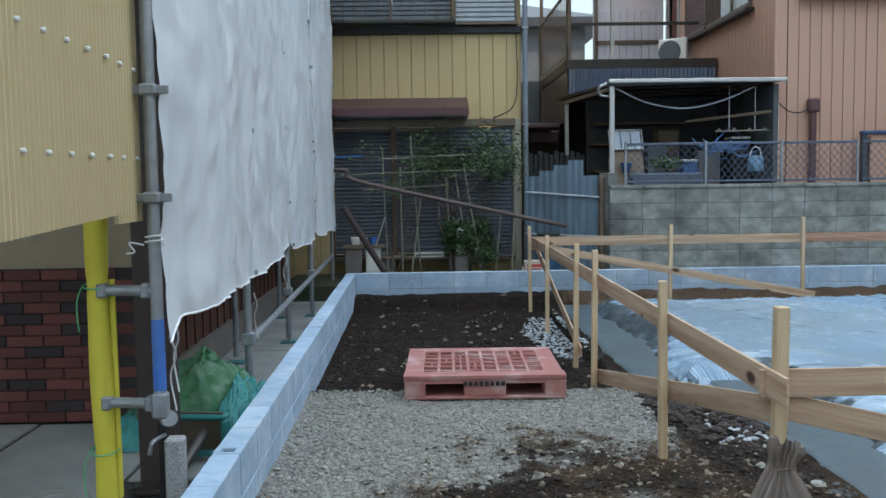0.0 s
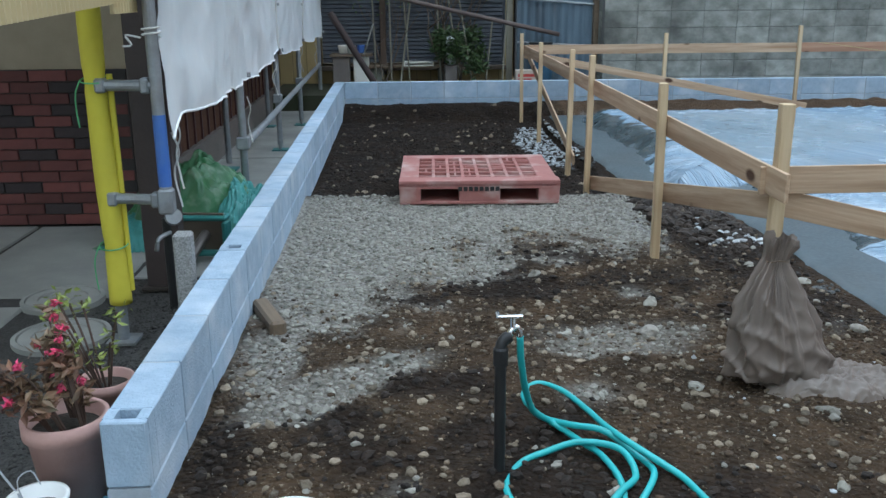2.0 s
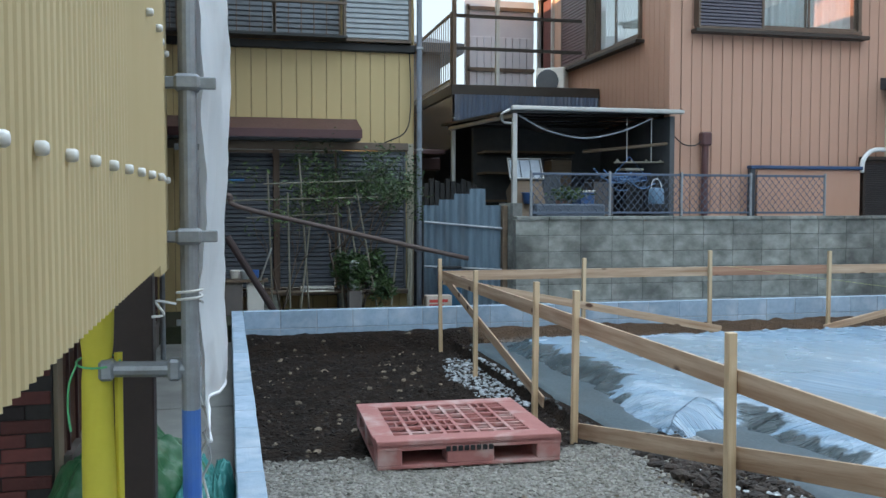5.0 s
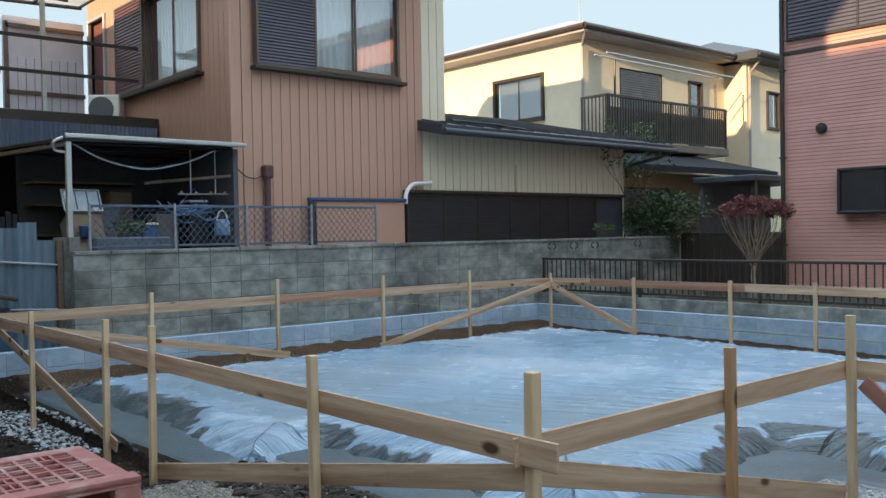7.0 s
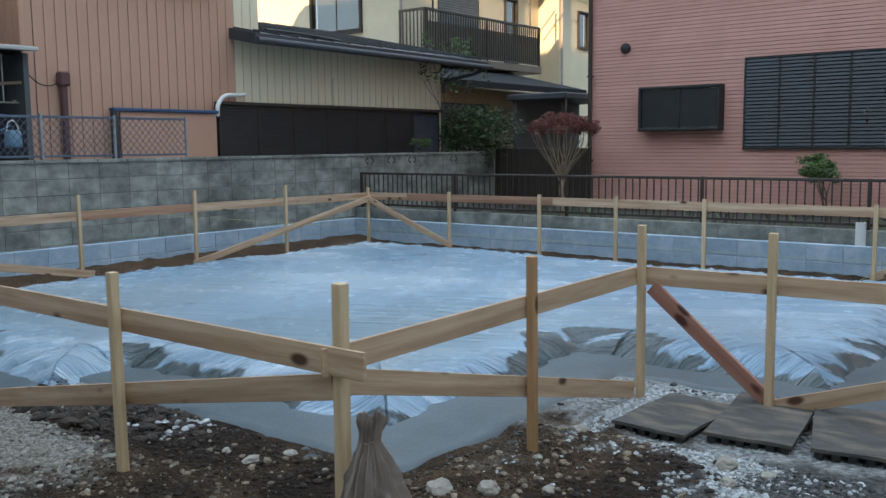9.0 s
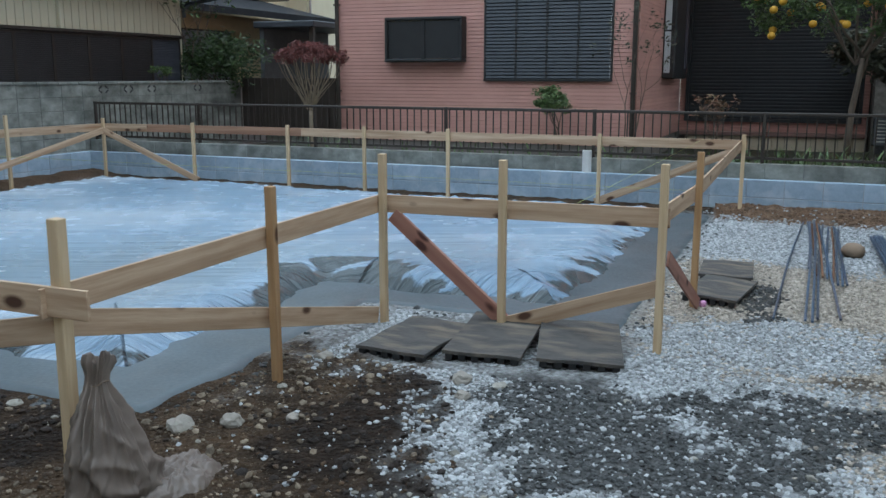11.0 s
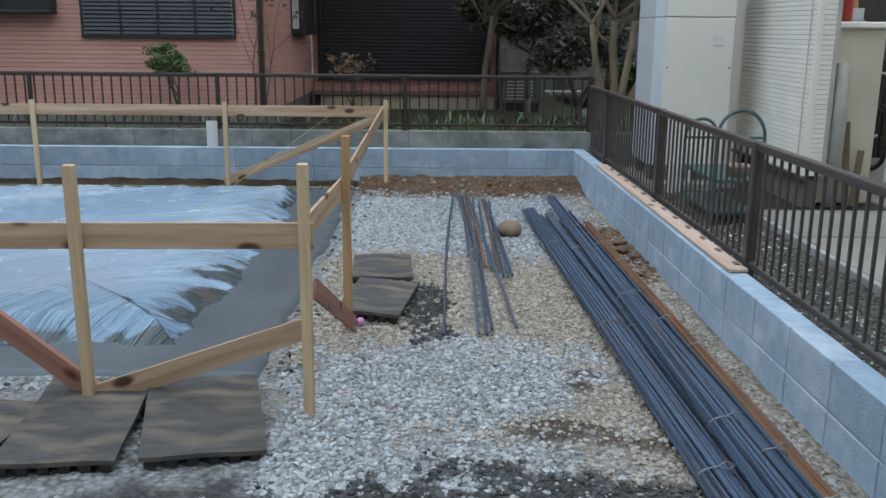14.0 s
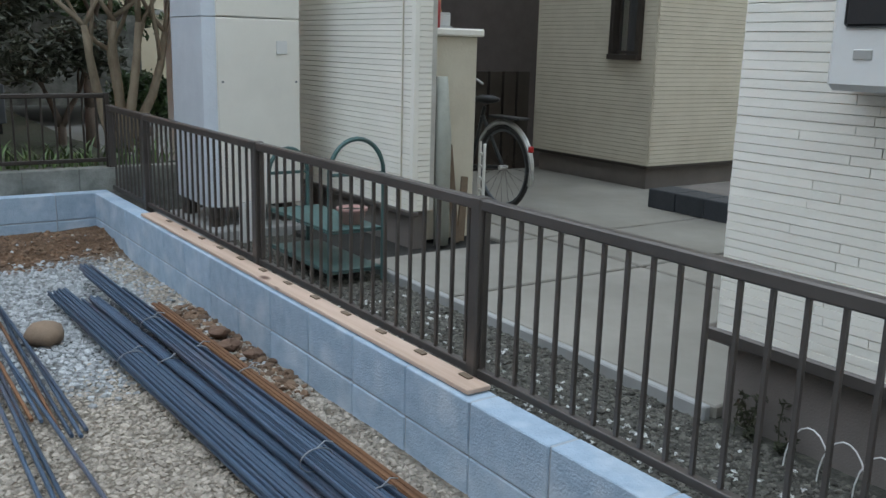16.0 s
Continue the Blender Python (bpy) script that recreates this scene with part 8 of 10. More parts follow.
def ground_mat(x, y, rz, w, d, tilt=(0, 0), z=0.02):
    mt = thing("ground_mat", "muddy dark rubber mat with studs below, on the gravel", "mat", (x, y, z), rz, group="ground mats", rx=tilt[0], ry=tilt[1])
    bm = bmesh.new()
    n = 12
    vs = {}
    for i in range(n + 1):
        for j in range(n + 1):
            for k, zz in ((0, 0.022), (1, 0.040)):
                u, v = (i / n - 0.5) * w, (j / n - 0.5) * d
                vs[i, j, k] = bm.verts.new((u, v, zz + 0.012 * noise.noise(Vector((x + u * 4, y + v * 4, 0)))))
    for i in range(n):
        for j in range(n):
            bm.faces.new((vs[i, j, 1], vs[i + 1, j, 1], vs[i + 1, j + 1, 1], vs[i, j + 1, 1]))
            bm.faces.new((vs[i, j, 0], vs[i, j + 1, 0], vs[i + 1, j + 1, 0], vs[i + 1, j, 0]))
    for i in range(n):
        bm.faces.new((vs[i, 0, 0], vs[i + 1, 0, 0], vs[i + 1, 0, 1], vs[i, 0, 1]))
        bm.faces.new((vs[i, n, 0], vs[i, n, 1], vs[i + 1, n, 1], vs[i + 1, n, 0]))
        bm.faces.new((vs[0, i, 0], vs[0, i, 1], vs[0, i + 1, 1], vs[0, i + 1, 0]))
        bm.faces.new((vs[n, i, 0], vs[n, i + 1, 0], vs[n, i + 1, 1], vs[n, i, 1]))
    part("mat", bm, M_mat, mt)
    sm = mesh_of(cbox(-0.025, 0.025, -0.02, 0.02, -0.012, 0.026, bevel=0.004), "stud", M_black)
    for i in range(6):
        piece("stud", sm, mt, Matrix.Translation((-w / 2 + 0.03, (i + 0.5) / 6 * d - d / 2, 0)))


ground_mat(3.84, 3.40, -3, 0.66, 0.41, z=0.012)
ground_mat(3.98, 2.98, 6, 0.74, 0.42, (0, -1.5), z=0.03)
ground_mat(4.02, 2.52, 14, 0.68, 0.44, (2, -2.5), z=0.035)
ground_mat(5.66, 1.95, -8, 0.66, 0.36, (1.5, 0), z=0.02)
ground_mat(6.36, 1.97, 3, 0.60, 0.38, (0, 1.0), z=0.012)

# ---- brown sack against the near corner stake ----
M_sack = surface("grey_brown_nylon", (0.215, 0.168, 0.14), (0.125, 0.096, 0.08), scale=3, rough=0.45, bump=0.2, fine=26, spot=(0.25, 0.21, 0.18), spot_scale=2.5, spot_amount=0.5)
sa = thing("sack", "grey-brown cloth sack tied at the neck, slumped on the soil", "sack", (1.636, 3.553, 0))
# height, half width, and how far the middle hangs towards the plot
prof = [(0.0, 0.10, 0.0), (0.012, 0.165, 0.0), (0.05, 0.188, 0.0), (0.11, 0.186, 0.0), (0.20, 0.166, -0.012), (0.30, 0.137, -0.028), (0.39, 0.106, -0.04), (0.46, 0.076, -0.045), (0.51, 0.050, -0.045), (0.54, 0.038, -0.045), (0.57, 0.040, -0.04), (0.61, 0.050, -0.03), (0.64, 0.046, -0.026), (0.62, 0.036, -0.03), (0.56, 0.018, -0.04)]
ns, nr = 160, 110


def cloth_bag(seed):
    """A bag of cloth hung by its neck: long folds fan out from the gathered mouth and open over the belly."""
    bm = bmesh.new()
    rings = []
    for q in range(nr + 1):
        p = q / nr * (len(prof) - 1)
        i = min(int(p), len(prof) - 2)
        z, r, off = (prof[i][k] + (prof[i + 1][k] - prof[i][k]) * (p - i) for k in range(3))
        t = z / 0.60
        ring = []
        for k in range(ns):
            a = 2 * math.pi * k / ns
            c, s_ = math.cos(a), math.sin(a)
            w = a * 5 + 4.0 * noise.noise(Vector((c * 1.1, s_ * 1.1, seed))) + 0.8 * noise.noise(Vector((c * 2, s_ * 2, seed + z * 2)))
            broad = (1 - abs(math.sin(w))) ** 1.6 - 0.3
            fine = (1 - abs(math.sin(w * 2.3 + 1.3 + 2.0 * noise.noise(Vector((c, s_, seed + 70 + z * 3)))))) ** 1.4 - 0.33
            gather = max(0.0, min(1.0, (t - 0.45) / 0.4))
            slant = (1 - min(1.0, 3.2 * abs(noise.noise(Vector((c * 1.5 + z * 4, s_ * 1.5 - z * 5, seed + 9 + z * 3)))))) ** 1.5 - 0.25
            slack = (1 - min(1.0, 3.5 * abs(noise.noise(Vector((c * 2.6 - z * 7, s_ * 2.6 + z * 6, seed + 29)))))) ** 1.5 - 0.25
            pleat = 1 + 0.26 * broad * (0.7 + 0.8 * gather) + (0.34 * gather + 0.12 * min(1.0, 1.6 * t)) * fine + (0.15 * slant + 0.08 * slack) * (1 - 0.8 * gather) + 0.16 * noise.noise(Vector((c * 0.9, s_ * 0.9, seed + z * 2.5)))
            ring.append(bm.verts.new((0.94 * off + 0.96 * r * pleat * c, r * 0.60 * pleat * s_, 0.03 + z * 0.83 + 0.03 * noise.noise(Vector((c * 1.5, s_ * 1.5, seed + 50))) * max(0.0, t - 0.8) * 5)))
        rings.append(ring)
    for u, v in zip(rings, rings[1:]):
        for k in range(ns):
            bm.faces.new((u[k], u[(k + 1) % ns], v[(k + 1) % ns], v[k]))
    bm.faces.new(rings[0][::-1])
    bm.faces.new(rings[-1])
    return bm


part("body", cloth_bag(3.0), M_sack, sa, smooth=True)
o = new("skirt", crumple(0.19, -0.06, 0.27, 0.14, 0.10, M_sack, 33.0, 80, 1.3))
o.parent = sa
part("drawstring", tube(bmesh.new(), [(-0.038 + 0.040 * math.cos(q), 0.028 * math.sin(q), 0.478 + 0.004 * math.sin(3 * q)) for q in np.linspace(0, 6.2, 24)], 0.003, 6), M_junk_wood, sa, "brown cord round the neck")

# ---- standpipe with tap, coiled hose ----
st = thing("standpipe", "black plastic standpipe with a small chrome tap", "standpipe", (0.553, 2.92, 0))
part("pipe", tube(bmesh.new(), smooth_path([(0, 0, -0.1), (0, 0, 0.36), (0.0, 0.0, 0.43), (0.012, 0.006, 0.452), (0.028, 0.012, 0.458)], 5), 0.0165, 12), M_black, st, smooth=True)
part("collar", lathe(bmesh.new(), [(0.020, 0.375), (0.0215, 0.38), (0.0215, 0.425), (0.018, 0.43)], 14), M_black, st)
M_chrome = surface("chrome", (0.75, 0.76, 0.77), (0.7, 0.71, 0.72), rough=0.15, bump=0, metal=1.0)
part("tap_body", tube(bmesh.new(), smooth_path([(0.022, 0.010, 0.456), (0.032, 0.014, 0.475), (0.045, 0.018, 0.482), (0.055, 0.020, 0.470), (0.057, 0.020, 0.452)], 4), 0.010, 10), M_chrome, st, smooth=True)
part("tap_neck", crod((0.036, 0.015, 0.478), (0.036, 0.015, 0.515), 0.008, seg=10), M_chrome, st)
part("tap_handle", cbox(-0.012, 0.066, 0.008, 0.022, 0.512, 0.521, bevel=0.003), M_chrome, st)
part("handle_tip", crod((-0.006, 0.015, 0.516), (-0.010, 0.015, 0.532), 0.006, seg=8), M_chrome, st)
hose = [(0.610, 2.94, 0.455), (0.617, 2.96, 0.37), (0.64, 3.02, 0.25), (0.68, 3.12, 0.13), (0.75, 3.20, 0.05), (0.83, 3.10, 0.03), (0.88, 3.00, 0.03), (0.90, 2.84, 0.03), (0.86, 2.70, 0.03), (0.74, 2.60, 0.03), (0.61, 2.69, 0.03),
        (0.565, 2.83, 0.03), (0.62, 2.97, 0.03), (0.71, 3.04, 0.03), (0.82, 3.06, 0.05), (0.93, 3.00, 0.055), (0.95, 2.88, 0.035), (0.88, 2.77, 0.05), (0.83, 2.68, 0.05), (0.86, 2.60, 0.03), (0.93, 2.74, 0.03), (1.01, 2.90, 0.03),
        (0.98, 3.01, 0.03), (0.90, 3.09, 0.07), (0.80, 3.16, 0.06), (0.73, 3.28, 0.03), (0.69, 3.44, 0.03), (0.75, 3.54, 0.03), (0.83, 3.48, 0.03), (0.89, 3.33, 0.03), (0.91, 3.16, 0.06), (0.95, 3.02, 0.075), (1.03, 2.93, 0.05), (1.09, 2.86, 0.03), (1.13, 2.70, 0.03), (1.22, 2.45, 0.03), (1.4, 2.2, 0.02)]
solid("garden_hose", tube(bmesh.new(), smooth_path(hose, 7), 0.0105, 10), surface("turquoise_hose", (0.02, 0.42, 0.42), (0.015, 0.36, 0.37), rough=0.4, bump=0.05), "turquoise garden hose in loose loops on the ground", "hose", smooth=True)

# ---- reinforcing bars ----
M_rebar = surface("mill_blue_steel", (0.085, 0.135, 0.205), (0.06, 0.095, 0.145), scale=3, rough=0.45, bump=0.5, fine=90, metal=0.5, spot=(0.17, 0.09, 0.055), spot_scale=2.0, spot_amount=0.4, stretch=(0.5, 6, 6), vary=0.25)
M_rust = surface("rusty_steel", (0.20, 0.095, 0.045), (0.13, 0.06, 0.03), scale=4, rough=0.85, bump=0.5, fine=80, vary=0.2)
M_rust_end = surface("rusty_bar_end", (0.17, 0.10, 0.065), (0.10, 0.065, 0.05), scale=20, rough=0.9, vary=0.3)


def bundle(name, a, b, n, r, rad, mat, label, seed, sag=0.0, caps=True):
    """A tied bundle of ribbed bars from a to b; each bar is a part."""
    rnd = random.Random(seed)
    a, b = Vector(a), Vector(b)
    root = thing(name, label, "rebar bundle", a, group="rebar bundles")
    d = b - a
    ax = d.normalized()
    s1 = ax.cross(Vector((0, 0, 1))).normalized()
    s2 = s1.cross(ax)
    k = 0
    while k < n:
        q = rnd.uniform(-1, 1), rnd.uniform(-1, 1)
        if q[0] ** 2 + q[1] ** 2 > 1:
            continue
        q2 = rnd.uniform(-1, 1), rnd.uniform(-1, 1)
        e0, e1 = rnd.uniform(-0.03, 0.03), rnd.uniform(-0.06, 0.06)
        p0 = s1 * q[0] * rad + s2 * (q[1] * rad * 0.62) + ax * e0
        p2 = d + s1 * (0.6 * q[0] + 0.4 * q2[0]) * rad * 1.2 + s2 * (q[1] * rad * 0.55) + ax * e1
        pm = (p0 + p2) / 2 + s1 * q2[0] * rad * 0.15 - Vector((0, 0, sag))
        part("bar", tube(bmesh.new(), smooth_path([p0, pm, p2], 4), r, 6), mat, root)
        if caps:
            part("cut_end", crod(p0 - ax * 0.002, p0 + ax * 0.004, r * 1.05, seg=6), M_rust_end, root)
        k += 1
    for t in (0.12, 0.42, 0.75):
        c = d * t
        bm = bmesh.new()
        tube(bm, [c + s1 * math.cos(x) * rad * 1.18 + s2 * math.sin(x) * rad * 0.80 for x in np.linspace(0, 6.4, 18)], 0.0028, 5)
        tube(bm, [c + s2 * rad * 0.8, c + s2 * (rad * 0.8 + 0.02) + s1 * 0.03, c + s2 * (rad * 0.8 + 0.01) + s1 * 0.06], 0.0028, 5)
        part("tie_wire", bm, M_galv, root)
    return root


LBL = "bundle of blue-grey ribbed reinforcing bars tied with wire"
bundle("rebar_bundle", (2.90, 0.640, 0.055), (8.15, 0.86, 0.055), 34, 0.0075, 0.058, M_rebar, LBL, 1)
bundle("rebar_bundle", (2.98, 0.525, 0.055), (7.9, 0.74, 0.055), 30, 0.0075, 0.055, M_rebar, LBL, 2)
bundle("rebar_bundle", (3.14, 0.555, 0.135), (8.45, 0.65, 0.115), 30, 0.0075, 0.052, M_rebar, LBL, 3)
bundle("rebar_bundle", (3.10, 0.400, 0.055), (7.95, 0.58, 0.075), 26, 0.0075, 0.05, M_rebar, LBL, 4)
bundle("rebar_bundle", (2.80, 0.325, 0.035), (7.6, 0.46, 0.060), 22, 0.0075, 0.048, M_rust, "rusty reinforcing bars lying beside the tied bundles", 5, caps=False)
solid("rebar", tube(bmesh.new(), smooth_path([(3.2, 0.285, 0.02), (4.2, 0.30, 0.025), (5.3, 0.41, 0.02)], 6), 0.0085, 8), M_rebar, "single reinforcing bar lying on the gravel", "rebar")
rnd = random.Random(8)
for p0, p1 in (((9.04, 1.48), (5.10, 1.58)), ((8.99, 1.42), (5.12, 1.40)), ((9.0, 1.38), (5.10, 1.36)), ((8.9, 1.34), (5.22, 1.20)), ((8.95, 1.30), (5.19, 1.33)), ((8.8, 1.19), (6.20, 1.17)), ((8.75, 1.16), (6.22, 1.20)), ((8.8, 1.22), (6.3, 1.23)), ((8.85, 1.25), (6.42, 1.27)),
               ((8.95, 1.36), (6.45, 1.30)), ((8.9, 1.40), (6.5, 1.34)), ((9.02, 1.44), (6.75, 1.40)), ((8.7, 1.21), (6.25, 1.14))):
    z = rnd.uniform(0.02, 0.06)
    solid("rebar", tube(bmesh.new(), smooth_path([(p0[0], p0[1], z), ((p0[0] + p1[0]) / 2, (p0[1] + p1[1]) / 2 + rnd.uniform(-.02, .02), z), (p1[0], p1[1], 0.02)], 4), 0.0085, 6), M_rebar if rnd.random() < 0.65 else M_rust, "loose reinforcing bar lying on the gravel", "rebar", group="loose rebars")

# ---- odds and ends ----
def rock_bm(r, seed, sub=2, squash=0.7):
    bm = bmesh.new()
    bmesh.ops.create_icosphere(bm, subdivisions=sub, radius=1.0)
    for v in bm.verts:
        k = 1 + 0.35 * noise.noise(v.co * 1.3 + Vector((seed, 0, 0))) + 0.12 * noise.noise(v.co * 3.1 + Vector((0, seed, 0)))
        v.co = Vector((v.co.x * k, v.co.y * k, v.co.z * k * squash)) * r
    return bm


M_rock = surface("brown_stone", (0.27, 0.19, 0.13), (0.20, 0.14, 0.10), scale=9, rough=0.9, bump=0.4, fine=50)
solid("stone", rock_bm(0.095, 4), M_rock, "rounded brown stone on the gravel", "stone", at=(7.42, 1.07, 0.06), smooth=True)
for x, y, r in ((6.9, 0.33, 0.06), (7.12, 0.29, 0.055), (6.72, 0.27, 0.045)):
    solid("clod", rock_bm(r, x * 3, 3, 0.5), surface("red_clod", (0.17, 0.10, 0.065), (0.12, 0.07, 0.05), rough=0.95, bump=0.6, fine=50), "clod of reddish soil beside the wall", "clod", at=(x, y, 0.03), group="clods by the wall")
M_rock_pale = surface("pale_field_stone", (0.33, 0.30, 0.26), (0.22, 0.20, 0.17), scale=12, rough=0.9, bump=0.5, fine=60)
for k, (x, y, r) in enumerate(((2.30, 3.81, 0.060), (2.43, 3.64, 0.050), (3.32, 2.93, 0.050), (3.36, 3.72, 0.045), (3.10, 2.84, 0.035), (2.18, 4.02, 0.035), (1.30, 4.05, 0.035), (2.56, 3.42, 0.030))):
    solid("field_stone", rock_bm(r, 11.0 + 2 * k, 3, 0.7), M_rock_pale, "pale lumpy stone lying in the brown soil", "stone", at=(x, y, 0.02), group="stones in the soil")
solid("wood_wedge", cbox(-0.17, 0.17, -0.035, 0.035, -0.02, 0.05, bevel=0.012), M_junk_wood, "weathered offcut of timber by the wall", "offcut", at=(-0.32, 4.28, 0.02), rz=-68)
wb = thing("wall_board", "pale plank with saw notches lying on top of the wall", "plank", (6.97, 0.123, WALL_TOP + 0.0065), rz=0.88)
part("plank", cbox(-1.83, 1.83, -0.05, 0.05, -0.006, 0.012, bevel=0.003), wooden("pale_plank", (0.60, 0.45, 0.36), (0.47, 0.33, 0.25), along=0), wb)
for k in range(12):
    part("splinter", cbox(-1.75 + 0.29 * k, -1.69 + 0.29 * k, -0.035, -0.01, 0.012, 0.019, bevel=0.002), M_junk_wood, wb)
solid("pipe_stub", lathe(bmesh.new(), [(0.055, 0), (0.055, 0.30), (0.045, 0.30), (0.045, 0.05)], 18), M_white, "white plastic pipe end standing behind the wall", "pipe", at=(9.97, 3.93, 0.30))
# string lines of the setting-out
M_line = surface("yellow_string", (0.55, 0.60, 0.20), rough=0.7, bump=0)
for a, b in (((4.19, 2.6, 0.79), (9.53, 2.55, 0.80)), ((5.0, 2.13, 0.79), (5.0, 10.88, 0.80))):
    solid("string_line", tube(bmesh.new(), [a, b], 0.0011, 5), M_line, "thin setting-out string stretched between the boards", "string")

# ---- trees and shrubs ----
M_bark = surface("grey_bark", (0.16, 0.12, 0.09), (0.10, 0.075, 0.06), scale=9, rough=0.95, bump=0.6, fine=40, stretch=(2, 2, 0.5))
M_bark_pale = surface("pale_bark", (0.36, 0.29, 0.21), (0.22, 0.17, 0.12), scale=7, rough=0.9, bump=0.4, fine=40, stretch=(2, 2, 0.6))
M_leaf = surface("dark_green_leaf", (0.030, 0.060, 0.018), (0.045, 0.085, 0.022), scale=12, rough=0.45, bump=0, island=0.45)
M_leaf2 = surface("mid_green_leaf", (0.06, 0.11, 0.03), (0.085, 0.13, 0.04), scale=12, rough=0.5, bump=0, island=0.4)
M_leaf_dry = surface("wine_leaf", (0.19, 0.055, 0.045), (0.12, 0.035, 0.033), scale=12, rough=0.6, bump=0, island=0.4)
M_leaf_grey = surface("dull_leaf", (0.055, 0.065, 0.04), (0.075, 0.075, 0.05), scale=12, rough=0.6, bump=0, island=0.4)
M_fruit = surface("orange_fruit", (0.62, 0.33, 0.03), (0.55, 0.27, 0.02), scale=20, rough=0.45, bump=0.2, fine=80)


def tree(name, label, at, trunk_h, r, spread, depth, seed, leaf_mat, n, size, blob, bark=None, category="tree", up=0.15, split=3, stems=1, lean=(0, 0)):
    rnd = random.Random(seed)
    t = thing(name, label, category, at)
    bm, tips = bmesh.new(), []
    for s in range(stems):
        d = Vector((lean[0] + rnd.gauss(0, 0.12 if stems == 1 else 0.3), lean[1] + rnd.gauss(0, 0.12 if stems == 1 else 0.3), 1))
        limb(bm, (rnd.gauss(0, 0.04) * (stems > 1), rnd.gauss(0, 0.04) * (stems > 1), -0.05), d, trunk_h, r, rnd, depth, tips, 0.22, up, split)
    if at[0] > 10.2 and at[2] == 0.42:
        tube(bm, [(0, 0, -0.80), (0, 0, -0.02)], r, 7, [r * 1.25, r])
    part("trunk", bm, bark or M_bark, t, smooth=True)
    if n:
        bm = bmesh.new()
        for q in tips:
            leaves(bm, q, blob, max(1, n // len(tips)), size, rnd, 0.1)
        part("crown", bm, leaf_mat, t)
    return t, tips


# thin climber and shrub before the mustard house
tree("garden_shrub", "straggling leafy shrub in front of the grey shutters", (0.82, 12.55, 0.15), 0.9, 0.022, 1, 3, 101, M_leaf, 3800, 0.030, (0.20, 0.12, 0.22), stems=5, category="shrub", up=0.25)
tree("garden_shrub", "low dense evergreen shrub at the foot of the house", (0.95, 12.4, 0.2), 0.35, 0.02, 1, 2, 102, M_leaf, 2200, 0.045, (0.18, 0.16, 0.2), stems=3, category="shrub")
tree("garden_shrub", "nearly bare climber with few leaves on canes", (0.0, 12.5, 0.2), 0.75, 0.012, 1, 3, 103, M_leaf2, 520, 0.035, (0.24, 0.1, 0.18), stems=3, category="shrub", up=0.2)
# shrubs at the corner behind the perforated wall
tree("rose_bush", "tall thin bush with white blossoms above the wall", (13.35, 12.15, 1.0), 1.1, 0.025, 1, 3, 104, M_leaf2, 700, 0.05, (0.16, 0.14, 0.26), stems=2, category="bush", up=0.35)
tree("rose_bush", "leafy dark bush behind the wall", (14.0, 11.9, 0.5), 0.7, 0.03, 1, 3, 105, M_leaf, 4200, 0.05, (0.42, 0.40, 0.30), stems=4, category="bush", up=0.2)
tree("wall_weed", "small pale green weed on top of the wall", (11.9, 11.72, 1.37), 0.14, 0.008, 1, 2, 106, M_leaf2, 260, 0.035, (0.10, 0.08, 0.06), stems=3, category="weed")
# pruned tree with wine-red crown
t = thing("pruned_tree", "pruned bare-limbed tree with a domed wine-red crown", "tree", (12.1, 8.96, 0.42))
rnd = random.Random(17)
part("trunk", tube(bmesh.new(), [(0, 0, -0.32), (0.02, 0.01, 0.15), (-0.01, 0.02, 0.34), (0, 0, 0.50)], 0.04, 9, [0.05, 0.042, 0.036, 0.036]), M_bark_pale, t, smooth=True)
for k in range(34):
    a, q = 2.399 * k, 0.10 + 0.50 * ((k + 0.5) / 34) ** 0.6
    c, s_ = math.cos(a), math.sin(a)
    pts = smooth_path([(0.01 * c, 0.01 * s_, 0.42 + 0.08 * rnd.random()), (0.30 * q * c + rnd.gauss(0, .02), 0.30 * q * s_ + rnd.gauss(0, .02), 0.72), (0.75 * q * c + rnd.gauss(0, .03), 0.75 * q * s_ + rnd.gauss(0, .03), 1.02), (q * c, q * s_, 1.38 - 0.12 * q)], 4)
    r0 = 0.016 if k % 4 == 0 else 0.008
    part("limb", tube(bmesh.new(), pts, r0, 5, [r0 * (1 - 0.7 * i / len(pts)) for i in range(len(pts))]), M_bark_pale, t)
bm = bmesh.new()
for k in range(60):
    a, q = rnd.uniform(0, 6.28), rnd.random() ** 0.5
    leaves(bm, (0.54 * q * math.cos(a), 0.54 * q * math.sin(a), 1.50 - 0.20 * q * q + rnd.gauss(0, 0.03)), (0.14, 0.14, 0.11), 150, 0.024, rnd, 0.05)
part("crown", bm, M_leaf_dry, t)
# clipped shrub before the pink house
tree("clipped_shrub", "small clipped shrub with a green cloud on bare stems", (12.3, 4.93, 0.42), 0.42, 0.02, 1, 2, 108, M_leaf2, 2600, 0.03, (0.14, 0.15, 0.08), stems=3, category="shrub", up=0.4)
tree("dry_shrub", "reddish dry shrub before the black shutter", (13.0, 2.74, 0.42), 0.42, 0.012, 1, 2, 109, M_leaf_red, 190, 0.045, (0.09, 0.09, 0.09), stems=3, category="shrub", up=0.2)
tree("dry_shrub", "thin dry shrub at the corner of the pink house", (12.75, 3.95, 0.42), 0.9, 0.012, 1, 2, 110, M_leaf_grey, 260, 0.035, (0.14, 0.14, 0.14), stems=2, category="shrub", up=0.3)
